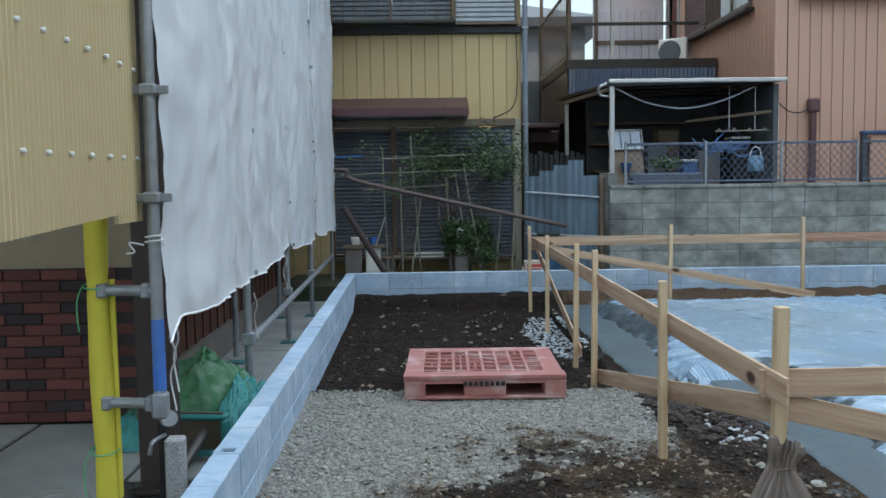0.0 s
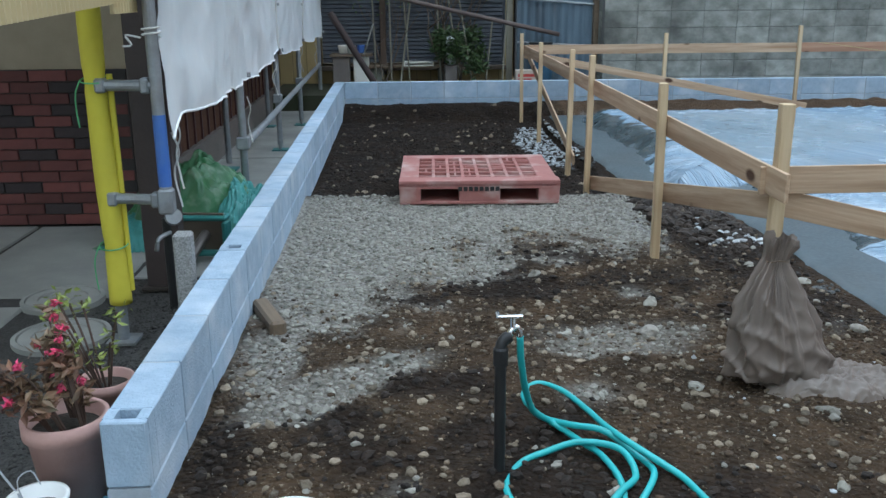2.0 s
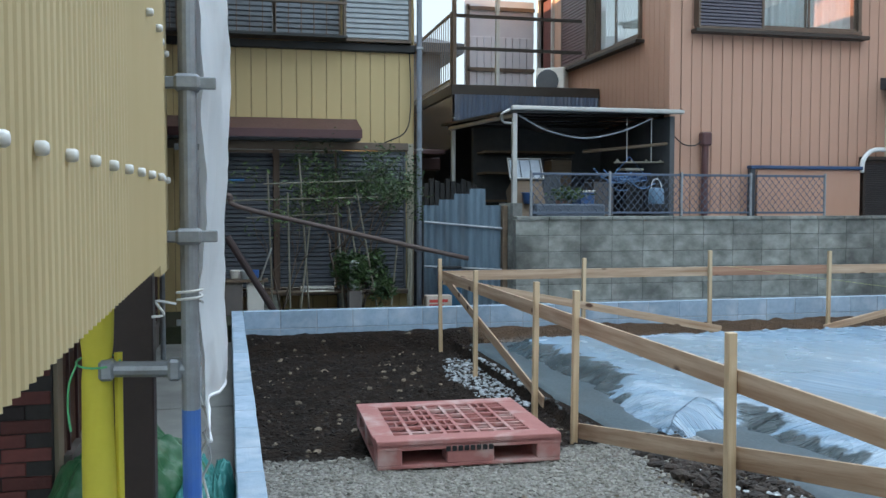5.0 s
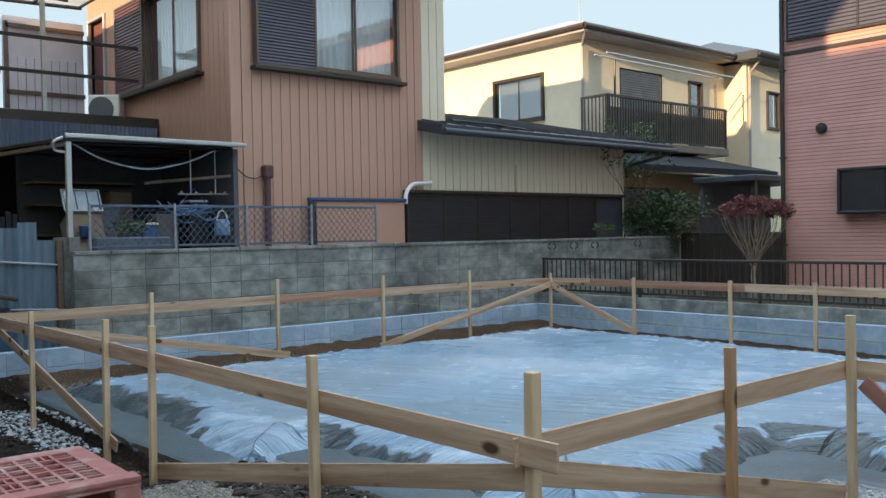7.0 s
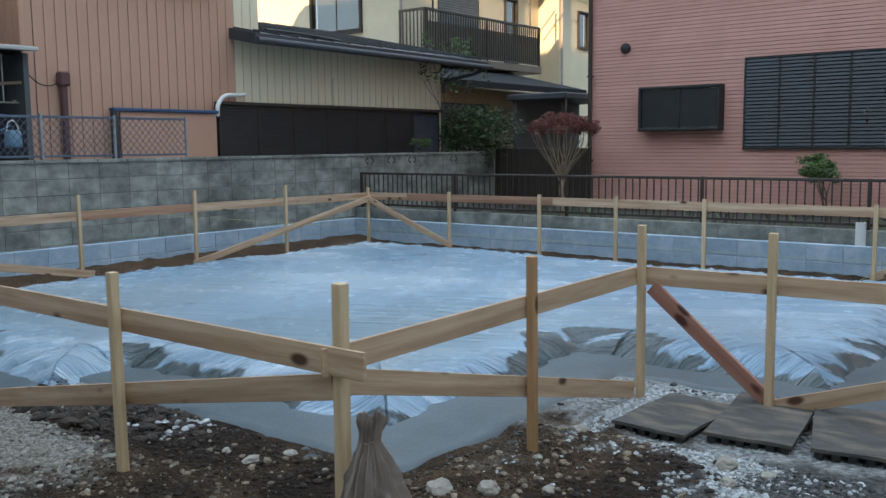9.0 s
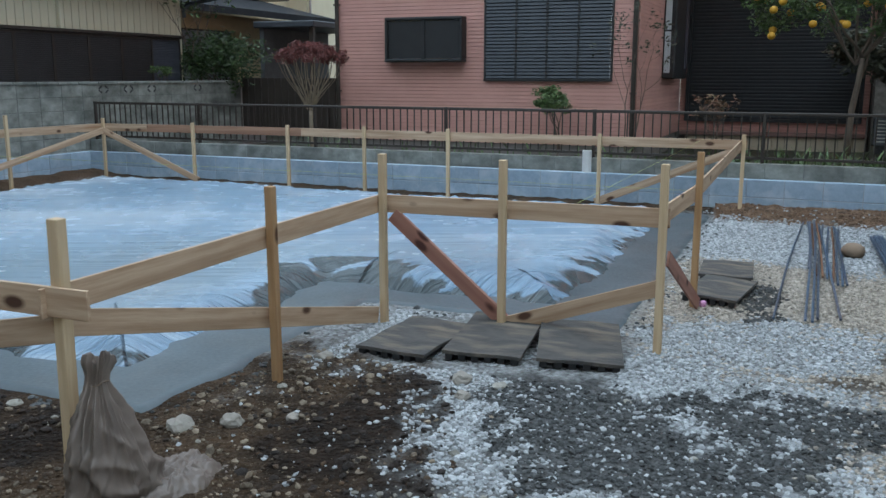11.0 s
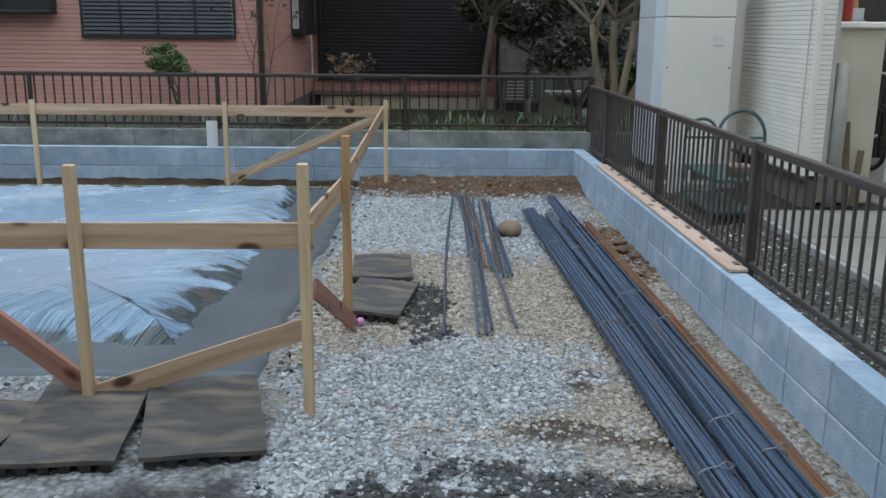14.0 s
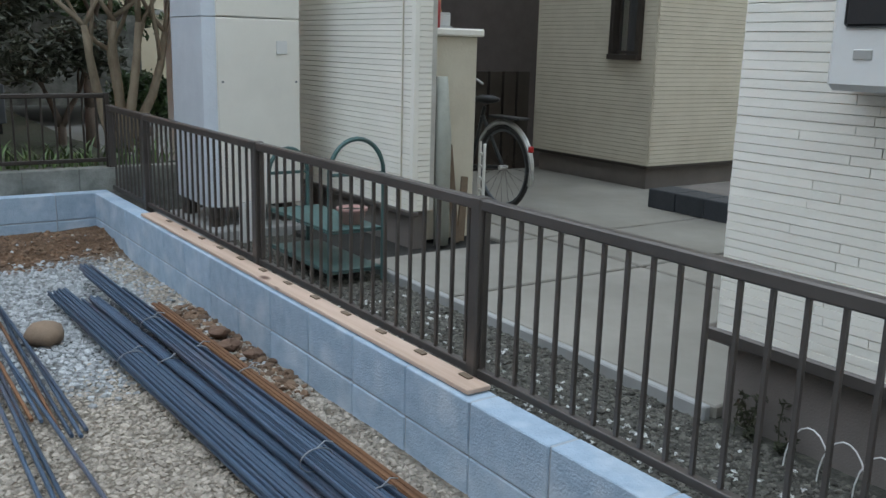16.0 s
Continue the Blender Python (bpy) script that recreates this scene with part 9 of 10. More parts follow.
# citrus tree with fruit
t, tips = tree("citrus_tree", "citrus tree with ripe yellow-orange fruit", (12.9, 1.02, 0.42), 1.35, 0.055, 1, 3, 111, M_leaf2, 0, 0.05, (0.4, 0.4, 0.3), up=0.25, split=3)
rnd = random.Random(12)
bm = bmesh.new()
ends = [Vector((rnd.uniform(-0.5, 0.5), rnd.uniform(-0.75, 1.45), rnd.uniform(1.70, 2.7))) for _ in range(48)]
for q in ends:
    leaves(bm, q, (0.30, 0.32, 0.20), 120, 0.040, rnd, 0.1)
part("crown", bm, M_leaf2, t)
for k in range(26):
    q = ends[k] + Vector((rnd.uniform(-0.4, -0.05), rnd.gauss(0, .15), -0.14))
    part("fruit", lathe(bmesh.new(), [(0.014, -0.050), (0.044, -0.031), (0.055, 0), (0.044, 0.033), (0.012, 0.048)], 12, Matrix.Translation(q)), M_fruit, t, smooth=True)
bm = bmesh.new()
for k in range(7):
    q = Vector((rnd.uniform(-0.2, 0.2), rnd.uniform(-0.5, 0.6), rnd.uniform(1.7, 2.3)))
    tube(bm, smooth_path([(0, 0, 1.2), q * 0.6 + Vector((0, 0, 0.4)), q], 5), 0.018, 6)
part("limb", bm, M_bark, t)
# many-stemmed pale tree and the garden behind
tree("multi_stem_tree", "many-stemmed pale-barked tree with dark foliage", (12.3, -0.60, 0.42), 1.3, 0.060, 1, 3, 112, M_leaf, 9000, 0.07, (0.5, 0.5, 0.45), bark=M_bark_pale, stems=5, up=0.35, split=3)
tree("garden_tree", "dark leafy tree in the garden beyond", (18.0, -1.6, 0.42), 1.3, 0.09, 1, 3, 113, M_leaf, 12000, 0.07, (0.8, 0.8, 0.6), up=0.2)
tree("garden_tree", "dull brownish garden tree", (16.4, 0.1, 0.42), 0.8, 0.06, 1, 3, 114, M_leaf_grey, 5000, 0.07, (0.5, 0.5, 0.28), up=0.15)
tree("garden_tree", "round dark clipped bush beside the trunks", (13.6, -1.15, 0.42), 0.3, 0.05, 1, 2, 115, M_leaf, 4000, 0.05, (0.28, 0.28, 0.25), stems=2, category="bush")
tree("garden_tree", "small brown-leaved garden bush beside the house", (15.2, -0.6, 0.42), 0.5, 0.05, 1, 3, 116, M_leaf_grey, 3600, 0.06, (0.4, 0.4, 0.3), stems=2, category="bush")
# strap-leaved plants along the railing
rnd = random.Random(40)
bm = bmesh.new()
for k in range(520):
    x = rnd.uniform(10.3, 12.6)
    y = rnd.uniform(-0.7, 2.4) if rnd.random() < 0.75 else rnd.uniform(2.4, 8.5)
    h = rnd.uniform(0.12, 0.34)
    a = rnd.uniform(0, 6.28)
    d = Vector((math.cos(a), math.sin(a), 0))
    s = Vector((-d.y, d.x, 0)) * 0.010
    p0 = Vector((x, y, float(garden_height(x, y)) - 0.01))
    q = [p0 + d * (0.22 * h * t * t * 3) + Vector((0, 0, h * t * (1.25 - 0.45 * t))) for t in (0, 0.4, 0.75, 1.0)]
    v = [[bm.verts.new(c - s * w), bm.verts.new(c + s * w)] for c, w in zip(q, (0.8, 1.0, 0.7, 0.05))]
    for u, w in zip(v, v[1:]):
        bm.faces.new((u[0], u[1], w[1], w[0]))
tagged(new("lily_leaves", mesh_of(bm, "lily_leaves", M_leaf2)), "strap-shaped green leaves growing behind the railing", "plants", kind="stuff")
# garden wall and far hedge that close the view
gw = thing("garden_wall", "grey block wall at the back of the garden", "wall", (20, 0, 0.42), kind="structure")
part("wall", cbox(20.0, 20.2, -3.0, 0.6, 0.3, 1.9), M_block_old, gw, m=I4)
bd = thing("pale_building", "pale apartment house beyond the garden", "house", (24, -2, 0.4))
part("wall", cbox(23.0, 30, -6.0, 0.5, 0.3, 5.5), M_yellow, bd, m=I4)
for k in range(2):
    part("window", cbox(22.95, 23.0, -3.6 + 2.2 * k, -2.4 + 2.2 * k, 2.5, 3.5), M_shade_tone, bd, m=I4)
part("window_band", cbox(22.9, 23.0, -6, 0.5, 2.0, 2.1), M_alu, bd, m=I4)
oa = thing("air_conditioner", "outdoor air-conditioning unit beside the pink house", "air conditioner", (17.0, 0.16, 0.22), rz=-90)
part("case", cbox(-0.36, 0.36, -0.14, 0.14, 0.05, 0.60, bevel=0.015), M_shutter, oa)
for k in range(7):
    part("slat", cbox(-0.30, 0.20, -0.152, -0.142, 0.12 + 0.06 * k, 0.135 + 0.06 * k), M_offwhite, oa)
part("base", cbox(-0.3, 0.3, -0.12, 0.12, -0.5, 0.05), M_black, oa)
rnd = random.Random(60)
bm = bmesh.new()
for k in range(40):
    leaves(bm, (rnd.uniform(19, 21.5), rnd.uniform(-6, 0.5), rnd.uniform(1.8, 4.6)), (0.7, 0.7, 0.5), 130, 0.13, rnd, 0.1)
tagged(new("far_foliage", mesh_of(bm, "far_foliage", M_leaf)), "dark foliage of the gardens beyond", "foliage", kind="stuff")
# unseen houses added to close the place; the western one blocks the low sun
for nm, a in (("unseen_house", (-16, -9.5, -13.0, 12.6, 0, 7.2)), ("unseen_house", (-5, 6, -30, -23, 0, 5.0)), ("unseen_house", (16, 26, -26, -17, 0, 5.5))):
    d = thing(nm, "unseen house mass added to block low sun and sky", "house", ((a[0] + a[1]) / 2, (a[2] + a[3]) / 2, 0))
    part("wall", cbox(*a), M_beige, d, m=I4)
    part("roof", hip(a[0], a[1], a[2], a[3], a[5], 0.9, 0.5), M_tile, d, m=I4)

# ---- clutter in front of the mustard house ----
solid("ground_back", cbox(-1.4, 2.68, YB + T + 0.004, 13.12, -0.2, 0.18), M_soilgreen, "dark soil between the wall and the mustard house", "ground", kind="structure")
solid("long_pipe", tube(bmesh.new(), smooth_path([(-0.75, 11.95, 1.62), (-0.58, 11.95, 1.60), (-0.48, 11.95, 1.48), (0.6, 11.98, 1.22), (2.2, 12.0, 0.86)], 6), 0.028, 10), surface("brown_pipe", (0.11, 0.075, 0.065), (0.08, 0.055, 0.05), rough=0.6), "long brown pipe laid slanting across the garden", "pipe", smooth=True)
solid("leaning_beam", crod((-0.62, 11.8, 1.15), (-0.08, 11.9, 0.25), 0.04, seg=10), surface("dark_red_steel", (0.055, 0.035, 0.032), (0.045, 0.028, 0.026), rough=0.6), "dark steel beam leaning over the wall corner", "beam")
M_cane = surface("grey_cane", (0.24, 0.22, 0.17), (0.17, 0.155, 0.12), scale=9, rough=0.8)
rnd = random.Random(70)
for x, h, lx in ((-0.10, 1.75, -0.05), (0.10, 1.5, -0.02), (0.34, 1.9, -0.12), (0.74, 1.35, -0.06), (1.0, 1.4, -0.2), (1.15, 1.6, -0.25), (1.5, 1.2, 0.1), (0.2, 1.1, 0.15), (1.3, 0.9, 0.1)):
    solid("garden_cane", crod((x, 12.3 + rnd.uniform(-.2, .2), 0.15), (x + lx, 12.45 + rnd.uniform(-.1, .1), 0.15 + h), 0.011, seg=6), M_cane, "upright garden cane in the soil", "cane", group="garden canes")
for z, a, b in ((1.55, -0.7, 1.2), (1.75, -0.2, 1.1), (1.35, -0.4, 0.7)):
    solid("garden_cane", crod((a, 12.38, z), (b, 12.42, z + 0.05), 0.009, seg=6), M_cane, "lying garden cane tied to the uprights", "cane", group="garden canes")
solid("blue_cane", crod((-0.78, 12.5, 1.78), (-0.42, 12.5, 1.80), 0.012, seg=6), surface("blue_plastic", (0.04, 0.17, 0.42), rough=0.4), "short blue plastic cane", "cane")
jug = thing("plastic_jug", "milky plastic canister standing among the plants", "canister", (0.86, 12.25, 0.18))
part("body", cbox(-0.06, 0.06, -0.05, 0.05, 0.30, 0.66, bevel=0.03), surface("milky_plastic", (0.45, 0.47, 0.46), rough=0.4), jug)
part("stand", cbox(-0.08, 0.08, -0.07, 0.07, 0.0, 0.30, bevel=0.01), M_base, jug)
bench = thing("garden_bench", "low weathered bench board on blocks before the shutters", "bench", (0.3, 12.7, 0.18))
part("seat", cbox(-0.55, 0.65, -0.16, 0.14, 0.24, 0.27, bevel=0.005), M_junk_wood, bench)
for x in (-0.4, 0.5):
    part("block", cbox(x - 0.09, x + 0.09, -0.1, 0.1, 0, 0.24, bevel=0.006), M_block_old, bench)
tray = solid("seed_tray", bars(bmesh.new(), -0.18, 0.18, 0.0, 0.02, 0.02, -0.1, 0.1), M_offwhite, "white plastic seed tray on the bench", "tray", at=(0.45, 12.66, 0.46))
crate = thing("bucket", "blue plastic barrel behind the stakes", "barrel", (1.98, 12.05, 0.18))
part("shell", lathe(bmesh.new(), [(0.13, 0), (0.15, 0.1), (0.15, 0.5), (0.14, 0.56), (0.12, 0.56)], 20), surface("dull_blue_plastic", (0.03, 0.10, 0.17), rough=0.5), crate, smooth=True)
part("lid", lathe(bmesh.new(), [(0.15, 0.56), (0.15, 0.585), (0.02, 0.59)], 20), M_black, crate)
sg = thing("notice_box", "cardboard box with red printing on the back wall", "box", (1.78, YB + T + 0.16, 0.18))
part("carton", cbox(-0.15, 0.15, -0.07, 0.07, 0.0, 0.27, bevel=0.006), surface("pale_card", (0.50, 0.42, 0.34), (0.44, 0.37, 0.30)), sg)
for k in range(3):
    part("print_bar", cbox(-0.12, 0.10 - 0.05 * (k % 2), -0.073, -0.069, 0.19 - 0.055 * k, 0.225 - 0.055 * k), surface("red_print", (0.50, 0.05, 0.04), rough=0.6, bump=0), sg, "red printed bar")
for x, y, mt, r in ((-0.42, 12.5, M_alu, 0.06), (-0.30, 12.6, M_bluepaint, 0.05), (-0.52, 12.6, M_offwhite, 0.08)):
    solid("scrap_pan", lathe(bmesh.new(), [(r * 0.8, 0), (r, 0.09), (r * 0.95, 0.1), (r * 0.7, 0.02)], 16), mt, "small metal pan in the pile of scrap", "pan", at=(x, y, 0.62))
scrap = thing("scrap_shelf", "cluttered low shelf of scrap beside the house", "shelf", (-0.45, 12.6, 0.18))
part("board", cbox(-0.25, 0.3, -0.15, 0.15, 0.40, 0.43), M_junk_wood, scrap)
part("box", cbox(-0.22, 0.0, -0.12, 0.12, 0.0, 0.40, bevel=0.01), M_base, scrap)
part("box", cbox(0.05, 0.25, -0.1, 0.1, 0.0, 0.40, bevel=0.01), M_offwhite, scrap)
solid("aluminium_strip", crod((-0.25, 12.3, 0.62), (-0.12, 12.2, 1.0), 0.012, seg=6), M_alu, "bright aluminium strip leaning on the scrap", "strip")

# ---- blue-grey corrugated fence panels and dark slats between the houses ----
cf = thing("sheet_fence", "blue-grey corrugated sheets of uneven height on a rail", "fence", (2.2, 12.2, 0.2))
M_sheetf = surface("weathered_blue_sheet", (0.15, 0.215, 0.265), (0.10, 0.145, 0.185), scale=3, rough=0.5, bump=0.1, fine=30, metal=0.2, spot=(0.08, 0.09, 0.10), spot_scale=2, spot_amount=0.6, stretch=(4, 4, 0.5), vary=0.25)
for a, b, h in ((1.70, 1.88, 1.50), (1.88, 2.06, 1.57), (2.06, 2.24, 1.64), (2.24, 2.42, 1.70), (2.42, 2.60, 1.50)):
    bm = bmesh.new()
    ribs(bm, a, b + 0.01, 0.15, h, 0.08, 0.014, lambda u, d, z: Vector((u, 12.22 - 0.25 * (u - 1.8) - d, z)), wave=True)
    part("sheet", bm, M_sheetf, cf, m=I4)
part("rail", crod((1.70, 12.19, 1.30), (2.62, 11.98, 1.22), 0.014, seg=8), M_galv, cf, m=I4)
part("rail", crod((1.70, 12.19, 0.76), (2.62, 11.98, 0.72), 0.014, seg=8), M_galv, cf, m=I4)
part("end_post", cbox(2.62, 2.68, 11.95, 12.05, 0.0, 1.5, bevel=0.006), M_junk_wood, cf, m=I4)
df = thing("slat_fence", "dark board fence between the two houses", "fence", (2.2, 13.6, 0.2))
for k in range(12):
    part("slat", cbox(1.82 + 0.075 * k, 1.885 + 0.075 * k, 13.5, 13.53, 0.1, 1.86 - 0.03 * (k % 3), bevel=0.004), M_black, df, m=I4)
sr = thing("side_roof", "small maroon roof over the side door", "roof", (2.0, 15.5, 2.4))
part("sheet", cbox(1.78, 2.5, 14.5, 17.5, 2.25, 2.32, bevel=0.01), M_maroon, sr, m=I4)

# ---- things under the lean-to ----
rnd = random.Random(80)
M_bluejunk = surface("blue_junk", (0.05, 0.12, 0.30), (0.04, 0.09, 0.22), rough=0.5, vary=0.3)
M_bluecord = surface("blue_cord", (0.10, 0.20, 0.36), (0.07, 0.14, 0.26), rough=0.5, vary=0.3)
M_trough = surface("slate_plastic", (0.12, 0.145, 0.18), (0.09, 0.11, 0.14), rough=0.6, bump=0.1)
pln = thing("planter_trough", "slate-grey plastic planter trough behind the lattice", "planter", (3.45, 11.95, 1.22))
part("trough", cbox(-0.45, 0.45, -0.1, 0.1, 0.0, 0.30, bevel=0.02), M_trough, pln)
bl2 = bmesh.new()
leaves(bl2, (0, 0, 0.42), (0.35, 0.08, 0.12), 300, 0.035, rnd, 0.1)
part("leaves", bl2, M_leaf2, pln)
hn = thing("peg_hanger", "blue plastic clothes-peg hanger below the roof", "hanger", (4.35, 12.15, 1.9))
part("frame", bars(bmesh.new(), -0.22, 0.22, -0.12, 0.12, 0.012, -0.008, 0.008), M_bluejunk, hn).matrix_basis = pose(0, 0, 0, 90)
for k in range(14):
    part("peg", cbox(-0.2 + 0.03 * k, -0.188 + 0.03 * k, -0.1 + 0.2 * rnd.random(), 0.12, -0.09, 0.0), M_bluejunk, hn)
for x in (-0.2, 0.2):
    part("cord", crod((x, 0, 0), (0, 0, 0.22), 0.004, seg=5), M_bluejunk, hn)
tg = thing("rope_tangle", "tangle of blue cords and pegs hung on the lattice", "cords", (4.2, 12.0, 1.80))
for k in range(16):
    a = Vector((rnd.uniform(-0.45, 0.1), rnd.uniform(-0.06, 0.06), rnd.uniform(-0.02, 0.16)))
    b = a + Vector((rnd.uniform(0.15, 0.45), rnd.uniform(-0.05, 0.05), rnd.uniform(-0.10, 0.06)))
    part("cord", tube(bmesh.new(), smooth_path([a, (a + b) / 2 - Vector((0, 0, rnd.uniform(0.02, 0.10))), b], 5), 0.008, 5), M_bluecord, tg)
rk = thing("drying_rack", "wall drying rack with two hanging rods", "rack", (4.55, 12.3, 2.05))
for x in (-0.17, 0.17):
    part("rod", crod((x, 0, 0), (x, 0, 0.58), 0.007, seg=6), M_alu, rk)
part("bar", crod((-0.35, 0, 0), (0.35, 0, 0.01), 0.012, seg=8), M_cane, rk)
for k in range(4):
    part("pulley", lathe(bmesh.new(), [(0.02, -0.01), (0.025, 0), (0.02, 0.01)], 10, pose(-0.3 + 0.2 * k, 0, 0.02, 90)), M_cane, rk)
bkt = thing("watering_can", "pale blue plastic watering can hanging on the lattice", "watering can", (4.55, 11.80, 1.52))
part("body", lathe(bmesh.new(), [(0.09, 0), (0.10, 0.02), (0.09, 0.18), (0.06, 0.20)], 18), surface("pale_blue_plastic", (0.16, 0.28, 0.40), rough=0.4), bkt, smooth=True)
part("handle", tube(bmesh.new(), [(0.07 * math.cos(a), 0, 0.19 + 0.12 * math.sin(a)) for a in np.linspace(0, math.pi, 10)], 0.008, 6), M_white, bkt)
wsh = thing("washing_board", "tilted translucent louvre panel leaning by the post", "panel", (3.05, 12.4, 1.95), rx=-28)
for k in range(3):
    part("pane", cbox(-0.20 + 0.135 * k, -0.075 + 0.135 * k, -0.01, 0.01, -0.12, 0.14, bevel=0.004), surface("pale_pane", (0.40, 0.46, 0.52), rough=0.3), wsh)
part("frame", bars(bmesh.new(), -0.21, 0.21, -0.13, 0.15, 0.015, -0.014, 0.014), M_alu, wsh)
part("cabinet", cbox(-0.2, 0.2, 0.02, 0.3, -0.70, -0.14, bevel=0.01), M_junk_wood, wsh)
for x, y, w, h, mt in ((3.2, 12.9, 0.3, 0.5, M_junk_wood), (3.6, 13.1, 0.25, 0.7, M_shutter), (3.95, 12.7, 0.2, 0.45, M_bluejunk), (4.3, 13.0, 0.3, 0.6, M_base), (4.7, 12.9, 0.25, 0.75, M_black), (3.85, 13.4, 0.3, 0.9, M_junk_wood)):
    bx_ = thing("storage_box", "stacked boxes and crates under the shelter", "box", (x, y, 1.22), group="boxes under the shelter")
    part("carton", cbox(-w / 2, w / 2, -0.15, 0.15, 0, h, bevel=0.012), mt, bx_)
    part("lid", cbox(-w / 2 - 0.008, w / 2 + 0.008, -0.158, 0.158, h, h + 0.03, bevel=0.008), M_offwhite if rnd.random() < 0.3 else M_dark, bx_)
for k in range(4):
    solid("flower_pot", lathe(bmesh.new(), [(0.05, 0), (0.075, 0.13), (0.08, 0.14), (0.07, 0.14)], 14), M_terra if k % 2 else M_bluejunk, "small flower pot behind the lattice fence", "flower pot", at=(3.0 + 0.42 * k, 12.15, 1.52 if k < 2 else 1.22), group="flower pots", smooth=True)
# perforated blocks in the top course of the old wall
for x in (10.4, 10.95, 11.5, 12.7):
    pbk = thing("perforated_block", "ornamental concrete block, its leaf-shaped holes laid on as black plates", "block", (x, YB + T + 0.01, 1.16), group="perforated blocks")
    # black plates on the face stand in for the shade inside the holes
    for dx, dz, a in ((-0.07, 0.06, 35), (0.07, 0.06, -35), (-0.07, 0.12, -35), (0.07, 0.12, 35)):
        part("dark_hole_plate", cbox(-0.045, 0.045, -0.003, 0.01, -0.018, 0.018, bevel=0.008, m=pose(dx, 0, dz, 0, a, 0)), M_black, pbk)

# ---- loose stones on the plot, real ones ----
def icolist(sub):
    bm = bmesh.new()
    bmesh.ops.create_icosphere(bm, subdivisions=sub, radius=1.0)
    v = np.array([q.co[:] for q in bm.verts])
    f = np.array([[x.index for x in p.verts] for p in bm.faces])
    bm.free()
    return v, f


def scatter(name, n, region, rmin, rmax, seed, mat, keep, label, sub=1, power=2.5, hf=None):
    """Many stones in one mesh, each lumpy in its own way, resting in the ground."""
    rng = np.random.default_rng(seed)
    x = rng.uniform(region[0], region[1], n)
    y = rng.uniform(region[2], region[3], n)
    ok = keep(x, y, rng)
    x, y = x[ok], y[ok]
    n = len(x)
    r = rmin + (rmax - rmin) * rng.random(n) ** power
    z = (hf or ground_height)(x, y) + r * 0.12
    V, F = icolist(sub)
    sc = np.stack([rng.uniform(0.75, 1.25, n), rng.uniform(0.7, 1.2, n), rng.uniform(0.45, 0.8, n)], -1) * r[:, None]
    jit = rng.normal(1.0, 0.16, (n, len(V), 1))
    a = rng.uniform(0, 2 * np.pi, n)
    P_ = V[None] * jit * sc[:, None, :]
    t = rng.normal(0, 0.35, n)
    c, s = np.cos(t)[:, None], np.sin(t)[:, None]
    P_ = np.stack([P_[..., 0], P_[..., 1] * c - P_[..., 2] * s, P_[..., 1] * s + P_[..., 2] * c], -1)
    c, s = np.cos(a)[:, None], np.sin(a)[:, None]
    P_ = np.stack([P_[..., 0] * c - P_[..., 1] * s + x[:, None], P_[..., 0] * s + P_[..., 1] * c + y[:, None], P_[..., 2] + z[:, None]], -1)
    faces = (F[None] + (np.arange(n) * len(V))[:, None, None]).reshape(-1, 3)
    me = bpy.data.meshes.new(name)
    me.from_pydata(P_.reshape(-1, 3).tolist(), [], faces.tolist())
    me.materials.append(mat)
    tagged(new(name, me), label, "stones", kind="stuff")


M_st_pale = surface("pale_limestone", (0.43, 0.375, 0.315), (0.30, 0.26, 0.215), scale=30, rough=0.9, bump=0.3, fine=150, island=0.30)
M_st_grey = surface("grey_crushed_stone", (0.40, 0.42, 0.43), (0.26, 0.28, 0.29), scale=30, rough=0.9, bump=0.3, fine=150, island=0.40)
M_st_brown = surface("soil_crumb", (0.085, 0.052, 0.029), (0.030, 0.018, 0.010), scale=30, rough=0.95, bump=0.4, fine=150, island=0.4)


def off_pad(x, y):
    pad_ = pad_depth(x, y) > -0.03
    inside = (x > XL + 0.01) & (x < XR - 0.01) & (y < YB - 0.01) & (y > YR + 0.01)
    mats_ = (x > 3.45) & (x < 4.4) & (y > 2.25) & (y < 3.65)
    return inside & ~pad_ & ~mats_


def k_gravel(x, y, rng):
    s, p, d = zones(x, y)
    return off_pad(x, y) & (rng.random(len(x)) < (1 - 0.988 * s) * (1 - 0.92 * d))


def k_soil(x, y, rng):
    s, p, d = zones(x, y)
    return off_pad(x, y) & (rng.random(len(x)) < s * (1 - 0.82 * damp(x, y)))


def k_damp(x, y, rng):
    return off_pad(x, y) & (rng.random(len(x)) < zones(x, y)[0] * damp(x, y))


def k_cream(x, y, rng):
    return k_gravel(x, y, rng) & (rng.random(len(x)) < zones(x, y)[1])


def k_white(x, y, rng):
    return k_gravel(x, y, rng) & (rng.random(len(x)) > zones(x, y)[1])


def lip(x, y, rng):
    """Along the outer edge of the footing."""
    d = pad_depth(x, y)
    return (d > -0.16) & (d < 0.035) & (x > XL) & (y < 10.9) & (rng.random(len(x)) < 0.35 + 0.65 * (fbm(x, y, 2.0, 3, 47) > 0.48))


M_st_mix = surface("mixed_crushed_stone", (0.305, 0.288, 0.248), (0.178, 0.165, 0.139), scale=30, rough=0.9, bump=0.3, fine=150, island=0.30)
scatter("gravel_near", 66000, (-0.4, 2.2, 1.2, 7.0), 0.003, 0.019, 1, M_st_mix, k_gravel, "crushed pale grey stones lying close together", power=4.6)
M_st_white = surface("white_crushed_stone", (0.43, 0.445, 0.45), (0.25, 0.26, 0.265), scale=30, rough=0.9, bump=0.3, fine=150, island=0.36)
